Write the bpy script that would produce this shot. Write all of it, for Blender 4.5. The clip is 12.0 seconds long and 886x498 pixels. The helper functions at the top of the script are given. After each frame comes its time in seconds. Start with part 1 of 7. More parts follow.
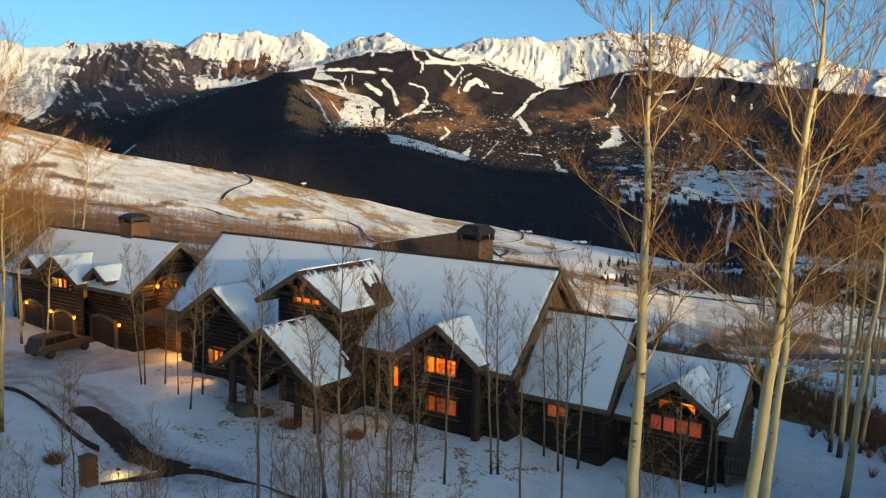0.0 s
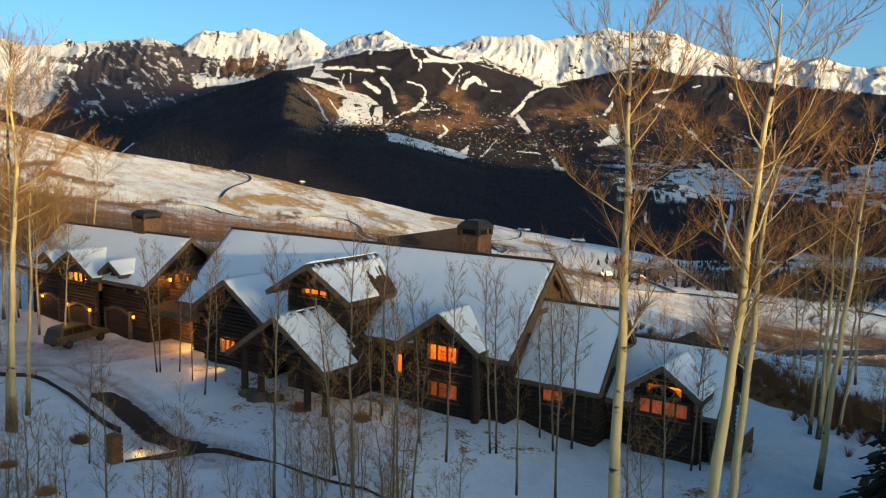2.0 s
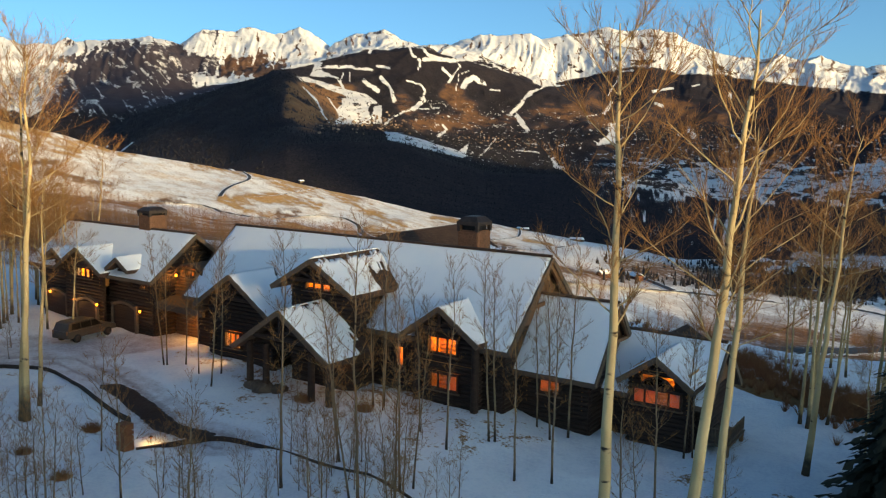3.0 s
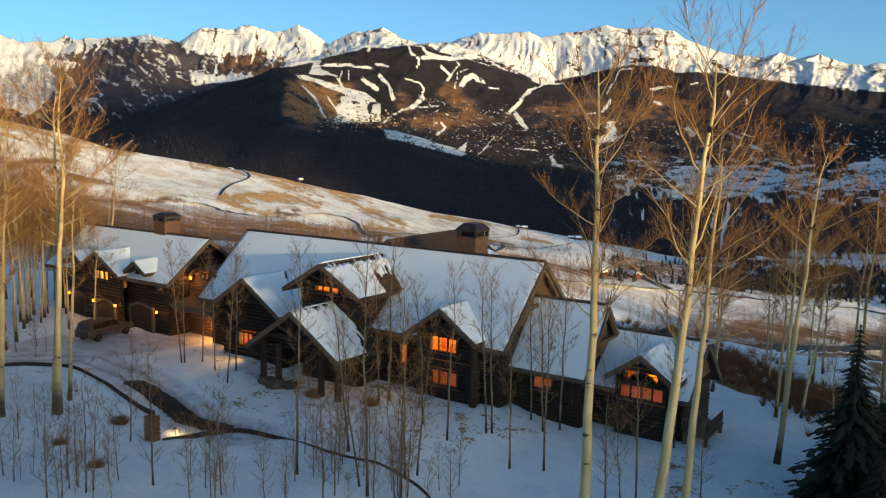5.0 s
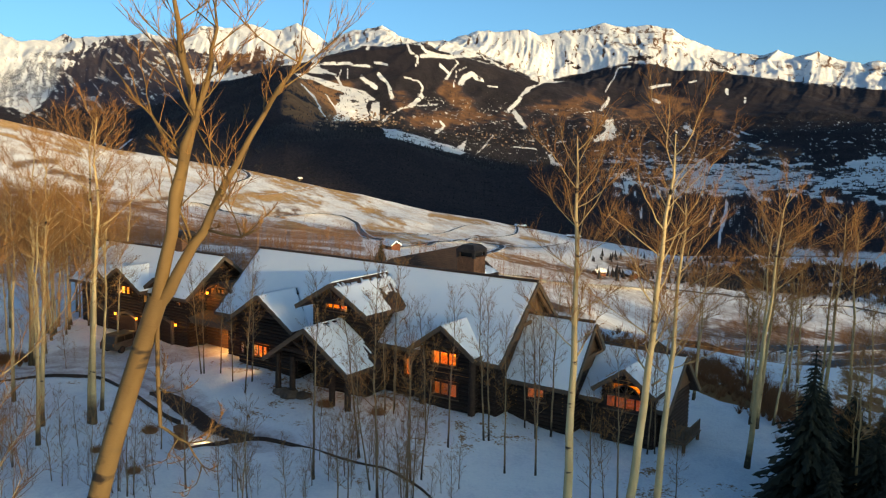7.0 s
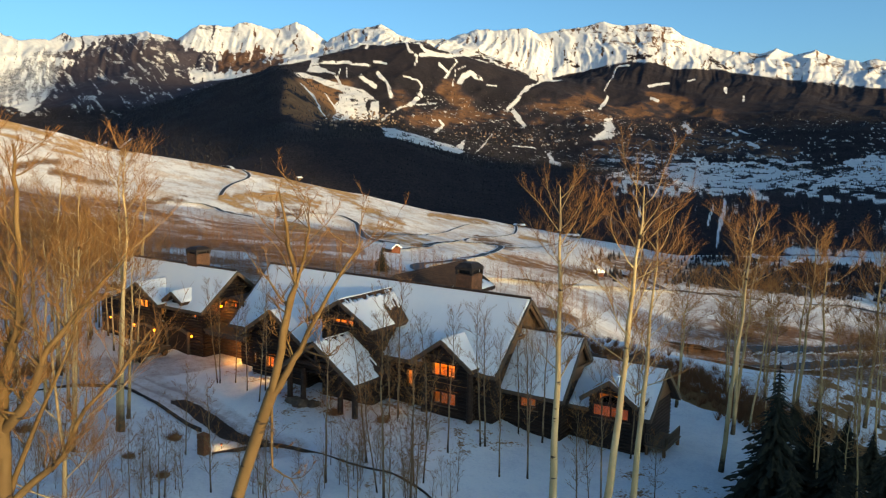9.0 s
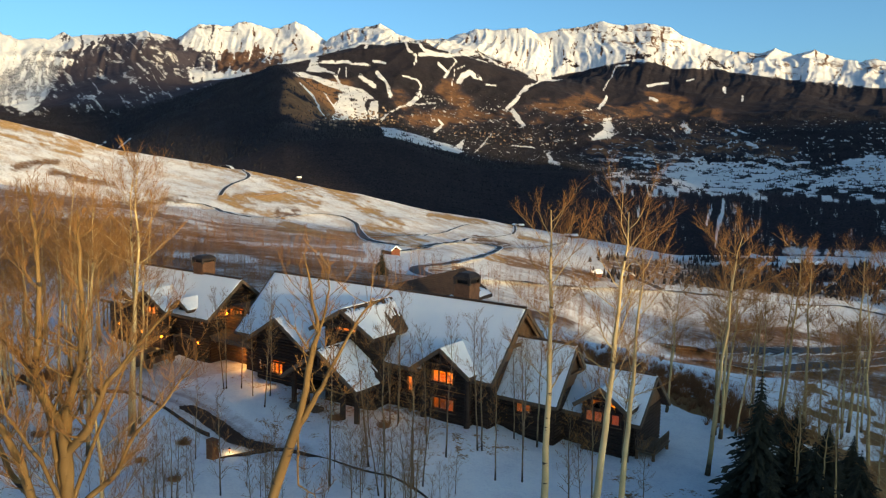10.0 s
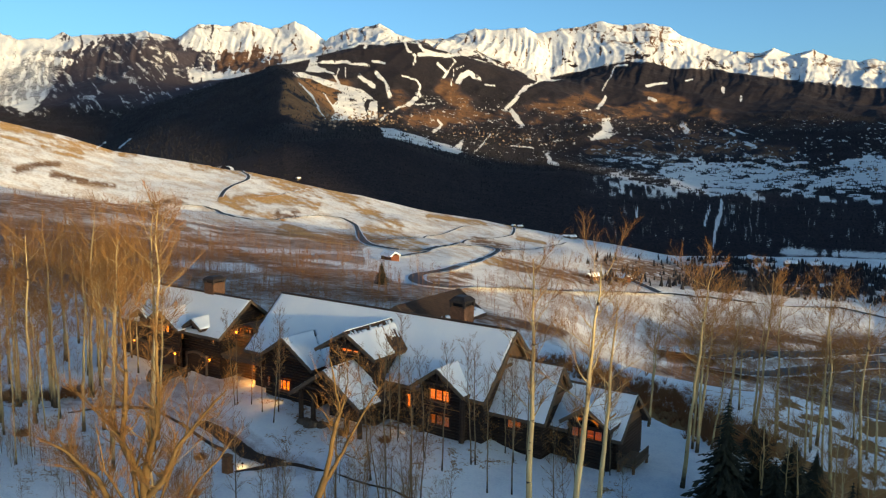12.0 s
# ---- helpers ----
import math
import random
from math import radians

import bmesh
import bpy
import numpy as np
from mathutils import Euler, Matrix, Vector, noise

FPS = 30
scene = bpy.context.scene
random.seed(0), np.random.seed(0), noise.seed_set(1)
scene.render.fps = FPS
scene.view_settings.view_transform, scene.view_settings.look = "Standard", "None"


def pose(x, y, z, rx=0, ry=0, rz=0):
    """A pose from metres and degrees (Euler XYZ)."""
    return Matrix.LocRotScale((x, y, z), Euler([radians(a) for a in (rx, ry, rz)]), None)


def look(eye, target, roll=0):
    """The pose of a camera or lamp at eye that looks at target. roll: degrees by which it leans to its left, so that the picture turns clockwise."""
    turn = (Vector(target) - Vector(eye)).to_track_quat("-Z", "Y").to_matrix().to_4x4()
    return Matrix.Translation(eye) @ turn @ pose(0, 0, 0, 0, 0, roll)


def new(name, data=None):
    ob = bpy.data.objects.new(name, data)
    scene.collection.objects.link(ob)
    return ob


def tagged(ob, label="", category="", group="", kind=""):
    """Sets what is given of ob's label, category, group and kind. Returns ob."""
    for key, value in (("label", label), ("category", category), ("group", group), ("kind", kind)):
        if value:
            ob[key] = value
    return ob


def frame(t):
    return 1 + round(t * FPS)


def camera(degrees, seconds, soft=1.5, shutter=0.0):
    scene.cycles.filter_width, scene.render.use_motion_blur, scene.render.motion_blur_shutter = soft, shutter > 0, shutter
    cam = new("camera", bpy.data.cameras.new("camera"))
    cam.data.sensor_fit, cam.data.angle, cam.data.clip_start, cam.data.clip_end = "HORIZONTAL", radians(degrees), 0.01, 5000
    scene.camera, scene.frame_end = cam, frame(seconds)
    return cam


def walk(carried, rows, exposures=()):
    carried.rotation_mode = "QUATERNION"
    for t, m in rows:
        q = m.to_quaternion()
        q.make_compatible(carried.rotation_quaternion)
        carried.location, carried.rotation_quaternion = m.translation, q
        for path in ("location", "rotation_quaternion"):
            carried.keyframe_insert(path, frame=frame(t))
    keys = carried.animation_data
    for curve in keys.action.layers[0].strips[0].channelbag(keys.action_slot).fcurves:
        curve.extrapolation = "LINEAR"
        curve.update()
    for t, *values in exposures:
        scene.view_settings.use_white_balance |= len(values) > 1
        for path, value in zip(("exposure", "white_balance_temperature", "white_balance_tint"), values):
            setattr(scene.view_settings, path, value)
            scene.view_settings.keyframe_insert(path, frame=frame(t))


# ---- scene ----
cam = camera(56.0, 12.0, soft=1.2)
PATH = [
    (0.0, 0.001, 0.000, 19.933, 33.866, -7.203, -1.075),
    (0.5, 0.314, -0.625, 19.983, 33.804, -7.261, -1.039),
    (1.0, 0.892, -1.619, 20.023, 33.773, -7.299, -1.059),
    (1.5, 1.318, -2.292, 20.065, 33.749, -7.321, -1.056),
    (2.0, 1.717, -2.954, 20.023, 33.743, -7.329, -1.053),
    (2.5, 2.176, -3.701, 20.005, 33.715, -7.384, -1.055),
    (3.0, 2.650, -4.459, 19.947, 33.687, -7.399, -1.039),
    (5.0, 5.062, -8.391, 21.187, 33.600, -7.545, -1.039),
    (5.5, 5.738, -9.514, 21.798, 33.583, -7.584, -1.021),
    (6.0, 6.513, -10.741, 22.588, 33.567, -7.647, -1.023),
    (6.5, 7.312, -12.024, 23.398, 33.547, -7.683, -1.022),
    (7.0, 8.020, -13.198, 24.074, 33.530, -7.708, -0.981),
    (9.0, 11.068, -17.967, 26.939, 33.475, -7.838, -0.935),
    (9.5, 11.899, -19.235, 27.706, 33.447, -7.862, -0.935),
    (10.0, 12.728, -20.424, 28.594, 33.417, -7.894, -0.963),
    (10.5, 13.562, -21.664, 29.487, 33.402, -7.888, -0.986),
    (11.0, 14.477, -22.875, 30.534, 33.400, -7.929, -1.015),
    (11.5, 15.312, -24.028, 31.536, 33.393, -7.965, -0.993),
    (12.0, 16.216, -25.249, 32.514, 33.367, -7.961, -0.953),
]


def drone(x, y, z, yaw, pitch, roll):
    return pose(x, y, z, 0, 0, yaw) @ pose(0, 0, 0, pitch) @ pose(0, 0, 0, 0, roll) @ pose(0, 0, 0, 90)


walk(cam, [(t, drone(*p)) for t, *p in PATH], exposures=[(0.0, 1.94, 8150, -10), (12.0, 1.94, 8150, -10)])

# ---- light: low evening sun from behind, on the far range only; open sky over the near slope ----
SUN_AZ, SUN_EL = 102.0, 4.5        # bearing of the sun, clockwise from +y; height in degrees
world = bpy.data.worlds.new("evening_sky")
scene.world = world
world.use_nodes = True
wn = world.node_tree.nodes
sky = wn.new("ShaderNodeTexSky")
sky.sky_type = "NISHITA"
sky.sun_disc = False
sky.sun_elevation, sky.sun_rotation = radians(SUN_EL), radians(SUN_AZ)
sky.altitude, sky.air_density, sky.dust_density, sky.ozone_density = 0, 0.43, 1.6, 2.7
wn["Background"].inputs["Strength"].default_value = 0.108
world.node_tree.links.new(sky.outputs[0], wn["Background"].inputs[0])
sun = new("sun", bpy.data.lights.new("sun", "SUN"))
sun.data.energy, sun.data.angle, sun.data.color = 2.05, radians(2.5), (1.0, 0.70, 0.43)
sun_way = Vector((math.sin(radians(SUN_AZ)) * math.cos(radians(SUN_EL)), math.cos(radians(SUN_AZ)) * math.cos(radians(SUN_EL)), math.sin(radians(SUN_EL))))
sun.matrix_world = look(sun_way * 900, (0, 0, 0))

# ---- materials ----


class Nodes:
    """Short calls for node trees: each adds a node and wires its inputs."""

    def __init__(self, name):
        self.mat = bpy.data.materials.new(name)
        self.mat.use_nodes = True
        self.tree = self.mat.node_tree
        self.bsdf = self.tree.nodes["Principled BSDF"]

    def put(self, sock, value):
        if isinstance(value, bpy.types.NodeSocket):
            self.tree.links.new(value, sock)
        else:
            sock.default_value = value

    def add(self, kind, inputs=None, out=0, attribute_name=""):
        node = self.tree.nodes.new(kind)
        if attribute_name:
            node.attribute_name = attribute_name
        for key, value in (inputs or {}).items():
            self.put(node.inputs[key], value)
        return node.outputs[out]

    def place(self, scale=(1, 1, 1), kind="Object"):
        node = self.tree.nodes.new("ShaderNodeTexCoord")
        return self.add("ShaderNodeMapping", {"Vector": node.outputs[kind], "Scale": scale})

    def noise(self, vector, scale, detail=4.0, rough=0.6):
        return self.add("ShaderNodeTexNoise", {"Vector": vector, "Scale": scale, "Detail": detail, "Roughness": rough})

    def ramp(self, fac, stops):
        node = self.tree.nodes.new("ShaderNodeValToRGB")
        self.put(node.inputs[0], fac)
        marks = node.color_ramp.elements
        while len(marks) < len(stops):
            marks.new(0.5)
        for mark, (at, colour) in zip(marks, stops):
            mark.position, mark.color = at, (*colour, 1) if len(colour) == 3 else colour
        return node.outputs[0]

    def mix(self, fac, a, b, blend="MIX"):
        node = self.tree.nodes.new("ShaderNodeMix")
        node.data_type, node.blend_type = "RGBA", blend
        self.put(node.inputs[0], fac)
        self.put(node.inputs[6], (*a, 1) if isinstance(a, tuple) else a)
        self.put(node.inputs[7], (*b, 1) if isinstance(b, tuple) else b)
        return node.outputs[2]

    def math(self, op, a, b=0.0, clamp=False):
        node = self.tree.nodes.new("ShaderNodeMath")
        node.operation, node.use_clamp = op, clamp
        self.put(node.inputs[0], a)
        self.put(node.inputs[1], b)
        return node.outputs[0]

    def range(self, value, a, b, c=0.0, d=1.0):
        return self.add("ShaderNodeMapRange", {0: value, 1: a, 2: b, 3: c, 4: d})

    def random(self):
        return self.add("ShaderNodeObjectInfo", out=5)

    def island(self):
        return self.add("ShaderNodeNewGeometry", out=8)

    def attribute(self, name, out=0):
        return self.add("ShaderNodeAttribute", attribute_name=name, out=out)

    def done(self, colour, rough=0.8, bump=None, depth=0.02, strength=0.6, metal=0.0, spec=0.3):
        self.put(self.bsdf.inputs["Base Color"], (*colour, 1) if isinstance(colour, tuple) else colour)
        self.put(self.bsdf.inputs["Roughness"], rough)
        self.put(self.bsdf.inputs["Metallic"], metal)
        self.put(self.bsdf.inputs["Specular IOR Level"], spec)
        if bump is not None:
            self.put(self.bsdf.inputs["Normal"], self.add("ShaderNodeBump", {"Height": bump, "Distance": depth, "Strength": strength}))
        return self.mat


def mat_roof_snow():
    n = Nodes("roof_snow")
    p = n.place()
    soft, fine = n.noise(p, 0.35, 3), n.noise(p, 3.0, 6)
    return n.done(n.ramp(soft, [(0.3, (0.88, 0.90, 0.93)), (0.7, (0.95, 0.95, 0.95))]), 0.75, n.mix(0.3, soft, fine), 0.12, 0.5, spec=0.2)


def mat_plain(name, a, b, scale, rough=0.8, detail=5.0, stretch=(1, 1, 1), depth=0.02, metal=0.0, vary=0.0):
    n = Nodes(name)
    p = n.place(stretch)
    big, fine = n.noise(p, scale, detail), n.noise(p, scale * 7, 4)
    c = n.mix(n.range(n.mix(0.4, big, fine), 0.3, 0.7), a, b)
    if vary:
        c = n.mix(n.math("MULTIPLY", n.random(), vary), c, tuple(v * 0.45 for v in a))
    return n.done(c, rough, fine, depth, 0.5, metal)


SNOW = mat_roof_snow()
SHINGLE = mat_plain("wood_shingle", (0.048, 0.029, 0.021), (0.12, 0.070, 0.046), 1.6, 0.85, vary=0.5)
LOG = mat_plain("dark_stained_log", (0.019, 0.011, 0.008), (0.054, 0.030, 0.019), 0.9, 0.72, stretch=(0.35, 2.0, 4.0))
BOARD = mat_plain("weathered_fascia_board", (0.085, 0.058, 0.040), (0.16, 0.11, 0.075), 0.8, 0.75, stretch=(0.4, 2.0, 3.0))
POST = mat_plain("oiled_log_post", (0.12, 0.058, 0.028), (0.22, 0.115, 0.055), 1.1, 0.65, stretch=(3.0, 3.0, 0.4))
STONE = mat_plain("sandstone_masonry", (0.075, 0.055, 0.042), (0.20, 0.15, 0.11), 1.7, 0.9, depth=0.06, vary=0.6)
COPPER = mat_plain("aged_copper_cap", (0.035, 0.028, 0.025), (0.085, 0.065, 0.055), 2.0, 0.55, metal=0.6)
IRON = mat_plain("black_iron", (0.012, 0.011, 0.010), (0.03, 0.028, 0.026), 3.0, 0.5, metal=0.7)
ROOM = mat_plain("honey_log_interior", (0.52, 0.22, 0.06), (0.74, 0.36, 0.11), 1.2, 0.7, stretch=(0.4, 2, 4))
ASPHALT = mat_plain("damp_asphalt", (0.022, 0.020, 0.022), (0.055, 0.048, 0.046), 0.6, 0.6)
SPRUCE_BARK = mat_plain("spruce_bark", (0.035, 0.022, 0.015), (0.075, 0.05, 0.035), 2.0, 0.9)
# reddish stone, reddened further in place of the path lamp's orange glow
BRICK = mat_plain("red_sandstone", (0.16, 0.060, 0.028), (0.34, 0.145, 0.065), 2.0, 0.9, depth=0.05, vary=0.4)
TAN_PAINT = mat_plain("bronze_car_paint", (0.050, 0.038, 0.029), (0.075, 0.056, 0.042), 0.5, 0.35, depth=0.001)
RUBBER = mat_plain("black_rubber", (0.010, 0.010, 0.010), (0.022, 0.021, 0.020), 3.0, 0.8)


def mat_aspen_bark(name="aspen_bark_scarred", dim=(0.42, 0.30, 0.14), pale=(0.66, 0.51, 0.27), old=(0.30, 0.19, 0.085), size=14.0):
    """Cream bark with black eye scars and a rough dark foot; size: metres to one unit of the mesh."""
    n = Nodes(name)
    p = n.place((size, size, size))
    q = n.place((1.2 * size, 1.2 * size, 3.2 * size))
    scars = n.range(n.noise(q, 1.1, 3, 0.55), 0.62, 0.68)
    tone = n.ramp(n.noise(p, 0.6, 4), [(0.3, dim), (0.7, pale)])
    tone = n.mix(n.math("MULTIPLY", n.random(), 0.5), tone, old)
    high = n.add("ShaderNodeSeparateXYZ", {0: p}, out=2)
    foot = n.range(n.math("ADD", high, n.math("MULTIPLY", n.noise(p, 2.0, 3), 1.6)), 1.3, 2.3, 0.9, 0.0)
    return n.done(n.mix(n.math("MAXIMUM", scars, foot), tone, (0.030, 0.021, 0.015)), 0.8, n.noise(q, 5, 4), 0.02, 0.6)


def mat_twig(name, a, b):
    n = Nodes(name)
    return n.done(n.mix(n.island(), a, b), 0.85)


def mat_blind():
    """Thin linen that lets the lamplight through."""
    n = Nodes("amber_linen_blind")
    p = n.place((6, 6, 1))
    c = n.mix(n.noise(p, 2.0, 4), (0.80, 0.34, 0.13), (0.90, 0.46, 0.20))
    n.done(c, 0.9)
    through_cloth = n.add("ShaderNodeBsdfTranslucent", {"Color": c})
    mixed = n.add("ShaderNodeMixShader", {0: 0.75, 1: n.bsdf.outputs[0], 2: through_cloth})
    n.tree.links.new(mixed, n.tree.nodes["Material Output"].inputs[0])
    return n.mat


CURTAIN = mat_blind()
ASPEN = mat_aspen_bark()
OCHRE = mat_aspen_bark("ochre_aspen_bark", (0.155, 0.090, 0.032), (0.29, 0.175, 0.064), (0.10, 0.055, 0.022), 1.0)
# the aspen bark again, dimmed for trees that stand in shade
SHADY = mat_aspen_bark("shaded_aspen_bark", (0.17, 0.115, 0.065), (0.34, 0.245, 0.14), (0.10, 0.064, 0.036))
TWIG = mat_twig("aspen_twig", (0.18, 0.086, 0.031), (0.37, 0.185, 0.064))
HAZE = mat_twig("sunny_thicket_twig", (0.21, 0.098, 0.045), (0.37, 0.190, 0.085))
BRUSH = mat_twig("scrub_oak_twig", (0.19, 0.078, 0.034), (0.33, 0.148, 0.060))
NEEDLE = mat_twig("spruce_needles", (0.012, 0.014, 0.008), (0.036, 0.034, 0.019))
# needles tinted towards blue, standing in for sky-lit shade on the far woods
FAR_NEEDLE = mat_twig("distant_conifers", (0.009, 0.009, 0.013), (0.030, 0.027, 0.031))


def mat_glass():
    n = Nodes("window_glass")
    n.put(n.bsdf.inputs["Transmission Weight"], 1.0)
    return n.done((0.95, 0.93, 0.9), 0.02, spec=0.5)


def mat_glow(name, colour, strength):
    n = Nodes(name)
    n.put(n.bsdf.inputs["Emission Color"], (*colour, 1))
    n.put(n.bsdf.inputs["Emission Strength"], strength)
    return n.done(colour, 0.5)


GLASS = mat_glass()
BULB = mat_glow("lantern_bulb", (1.0, 0.25, 0.035), 1.5)


def mat_land():
    """Snow, conifer wood, bare aspen wood and dry grass by the cover painted on the land's vertices, each with its own grain."""
    n = Nodes("snowy_mountain_land")
    cover = n.add("ShaderNodeSeparateColor", {0: n.attribute("cover")}, out=0)
    node = cover.node
    snow, wood, brown = node.outputs[0], node.outputs[1], node.outputs[2]
    p = n.place()
    fine, mid, big = n.noise(p, 0.35, 6), n.noise(p, 0.045, 6, 0.65), n.noise(p, 0.008, 5)
    crown = n.add("ShaderNodeTexVoronoi", {"Vector": p, "Scale": 0.17}, out=0)
    hill_white = n.ramp(mid, [(0.3, (0.84, 0.85, 0.87)), (0.7, (0.93, 0.92, 0.91))])
    # snow beyond the hill is darkened to hold down the sunlight on the peaks
    sun_dimmed = n.ramp(n.mix(0.5, mid, fine), [(0.35, (0.60, 0.61, 0.64)), (0.55, (0.76, 0.76, 0.76)), (0.75, (0.84, 0.83, 0.82))])
    white = n.mix(n.attribute("open_hill", 2), sun_dimmed, hill_white)
    # rock leans purple: the blue shade of the left range is in its colour
    rock = n.mix(n.mix(0.5, fine, mid), (0.026, 0.023, 0.036), (0.078, 0.064, 0.078))
    # the shaded woods' blue cast is put into the needle colour
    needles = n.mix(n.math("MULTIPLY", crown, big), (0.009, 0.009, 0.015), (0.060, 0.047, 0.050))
    bare = n.mix(n.range(mid, 0.3, 0.7), (0.090, 0.046, 0.030), (0.25, 0.128, 0.062))
    grass = n.mix(n.range(fine, 0.3, 0.7), (0.42, 0.225, 0.080), (0.64, 0.41, 0.18))
    brownish = n.mix(n.attribute("grassy", 2), bare, grass)
    c = n.mix(wood, n.mix(n.range(brown, 0.25, 0.75), rock, brownish), needles)
    edge = n.math("ADD", snow, n.math("MULTIPLY", n.math("SUBTRACT", n.mix(0.7, mid, fine), 0.5), 2.0))
    soft = n.math("MULTIPLY", n.attribute("open_hill", 2), 0.30)
    lie = n.range(edge, n.math("SUBTRACT", 0.36, soft), n.math("ADD", 0.66, soft))
    c = n.mix(lie, c, white)
    return n.done(c, 0.85, n.mix(0.5, mid, fine), 3.0, 0.55, spec=0.15)


def mat_yard():
    n = Nodes("trodden_yard_snow")
    p = n.place()
    big, mid, fine = n.noise(p, 0.09, 4), n.noise(p, 0.6, 5), n.noise(p, 4.0, 5)
    cover = n.add("ShaderNodeSeparateColor", {0: n.attribute("cover")}, out=0).node
    white = n.ramp(n.mix(0.35, n.mix(0.5, big, mid), fine), [(0.34, (0.64, 0.67, 0.74)), (0.52, (0.84, 0.86, 0.89)), (0.72, (0.93, 0.93, 0.93))])
    litter = n.mix(fine, (0.15, 0.070, 0.030), (0.40, 0.22, 0.08))
    asphalt = n.mix(mid, (0.022, 0.014, 0.011), (0.060, 0.038, 0.028))
    slush = n.mix(n.mix(0.5, mid, fine), (0.20, 0.16, 0.16), (0.52, 0.48, 0.50))
    ragged = n.math("SUBTRACT", n.mix(0.45, mid, fine), 0.5)
    twigs = n.math("ADD", cover.outputs[2], n.math("MULTIPLY", ragged, 1.6))
    c = n.mix(n.range(twigs, 0.5, 0.62), white, litter)
    c = n.mix(n.range(n.math("ADD", cover.outputs[1], n.math("MULTIPLY", ragged, 1.2)), 0.32, 0.66), c, slush)
    c = n.mix(n.range(n.math("ADD", cover.outputs[0], n.math("MULTIPLY", ragged, 2.2)), 0.44, 0.56), c, asphalt)
    return n.done(c, 0.8, n.mix(0.45, mid, fine), 0.30, 0.75, spec=0.2)


LAND, YARD = mat_land(), mat_yard()

# ---- mesh helpers ----


def part(name, bm, material, parent=None, label="", smooth=False):
    me = bpy.data.meshes.new(name)
    bm.to_mesh(me)
    bm.free()
    me.materials.append(material)
    if smooth:
        me.polygons.foreach_set("use_smooth", [True] * len(me.polygons))
    ob = new(name, me)
    ob.parent = parent
    return tagged(ob, label)


def pieces(name, bm, material, parent, label=""):
    """Each loose shape of the mesh as a part of its own."""
    bm.verts.ensure_lookup_table()
    seen = set()
    for v in bm.verts:
        if v in seen:
            continue
        group, todo = [], [v]
        seen.add(v)
        while todo:
            w = todo.pop()
            group.append(w)
            for e in w.link_edges:
                o = e.other_vert(w)
                if o not in seen:
                    seen.add(o)
                    todo.append(o)
        one = bmesh.new()
        twin = {w: one.verts.new(w.co) for w in group}
        for f in {f for w in group for f in w.link_faces}:
            one.faces.new([twin[w] for w in f.verts])
        part(name, one, material, parent, label)
    bm.free()


def raw(name, verts, faces, material, parent=None, label="", smooth=False):
    me = bpy.data.meshes.new(name)
    verts, faces = np.asarray(verts, np.float32), np.asarray(faces, np.int32)
    k = faces.shape[1]
    me.vertices.add(len(verts))
    me.vertices.foreach_set("co", verts.ravel())
    me.loops.add(faces.size)
    me.loops.foreach_set("vertex_index", faces.ravel())
    me.polygons.add(len(faces))
    me.polygons.foreach_set("loop_start", np.arange(len(faces), dtype=np.int32) * k)
    me.polygons.foreach_set("loop_total", np.full(len(faces), k, np.int32))
    if smooth:
        me.polygons.foreach_set("use_smooth", np.ones(len(faces), bool))
    me.update(calc_edges=True)
    me.materials.append(material)
    ob = new(name, me)
    ob.parent = parent
    return tagged(ob, label)


def box(bm, x0, x1, y0, y1, z0, z1, bevel=0.0):
    m = Matrix.LocRotScale(((x0 + x1) / 2, (y0 + y1) / 2, (z0 + z1) / 2), None, (abs(x1 - x0), abs(y1 - y0), abs(z1 - z0)))
    made = bmesh.ops.create_cube(bm, size=1, matrix=m)["verts"]
    if bevel:
        edges = {e for v in made for e in v.link_edges}
        bmesh.ops.bevel(bm, geom=list(edges), offset=bevel, segments=1, affect="EDGES")


def beam(bm, a, b, w, h, bevel=0.02):
    """A squared beam from a to b, h high and w wide, its top and bottom level across."""
    a, b = Vector(a), Vector(b)
    d = b - a
    side = Vector((0, 0, 1)).cross(d)
    side = (Vector((1, 0, 0)) if side.length < 1e-5 else side).normalized()
    up = d.cross(side).normalized()
    m = Matrix((side, d.normalized(), up)).transposed().to_4x4()
    m = Matrix.Translation((a + b) / 2) @ m @ Matrix.Diagonal((w, d.length, h, 1))
    made = bmesh.ops.create_cube(bm, size=1, matrix=m)["verts"]
    if bevel:
        bmesh.ops.bevel(bm, geom=list({e for v in made for e in v.link_edges}), offset=bevel, segments=1, affect="EDGES")


def rod(bm, a, b, r0, r1=None, sides=8):
    a, b = Vector(a), Vector(b)
    q = (b - a).to_track_quat("Z", "Y").to_matrix().to_4x4()
    bmesh.ops.create_cone(bm, cap_ends=True, segments=sides, radius1=r0, radius2=r0 if r1 is None else r1, depth=(b - a).length,
                          matrix=Matrix.Translation((a + b) / 2) @ q)


def slab(bm, corners, thick):
    """A flat plate under the four or more corners, thick downwards."""
    top = [bm.verts.new(c) for c in corners]
    low = [bm.verts.new(Vector(c) - Vector((0, 0, thick))) for c in corners]
    bm.faces.new(top)
    bm.faces.new(low[::-1])
    for i in range(len(top)):
        j = (i + 1) % len(top)
        bm.faces.new((top[j], top[i], low[i], low[j]))


def thing(name, at, label, category, group="", kind=""):
    ob = new(name)
    ob.location = at
    ob.empty_display_size = 0.3
    return tagged(ob, label, category, group, kind)


def settle(ob):
    """Parts are drawn in the place's own metres: this keeps them there under a thing that stands elsewhere."""
    for o in ob.children:
        if o.type in ("MESH", "LIGHT") and not o.get("moved"):
            o.location = o.location - ob.location
            o["moved"] = 1


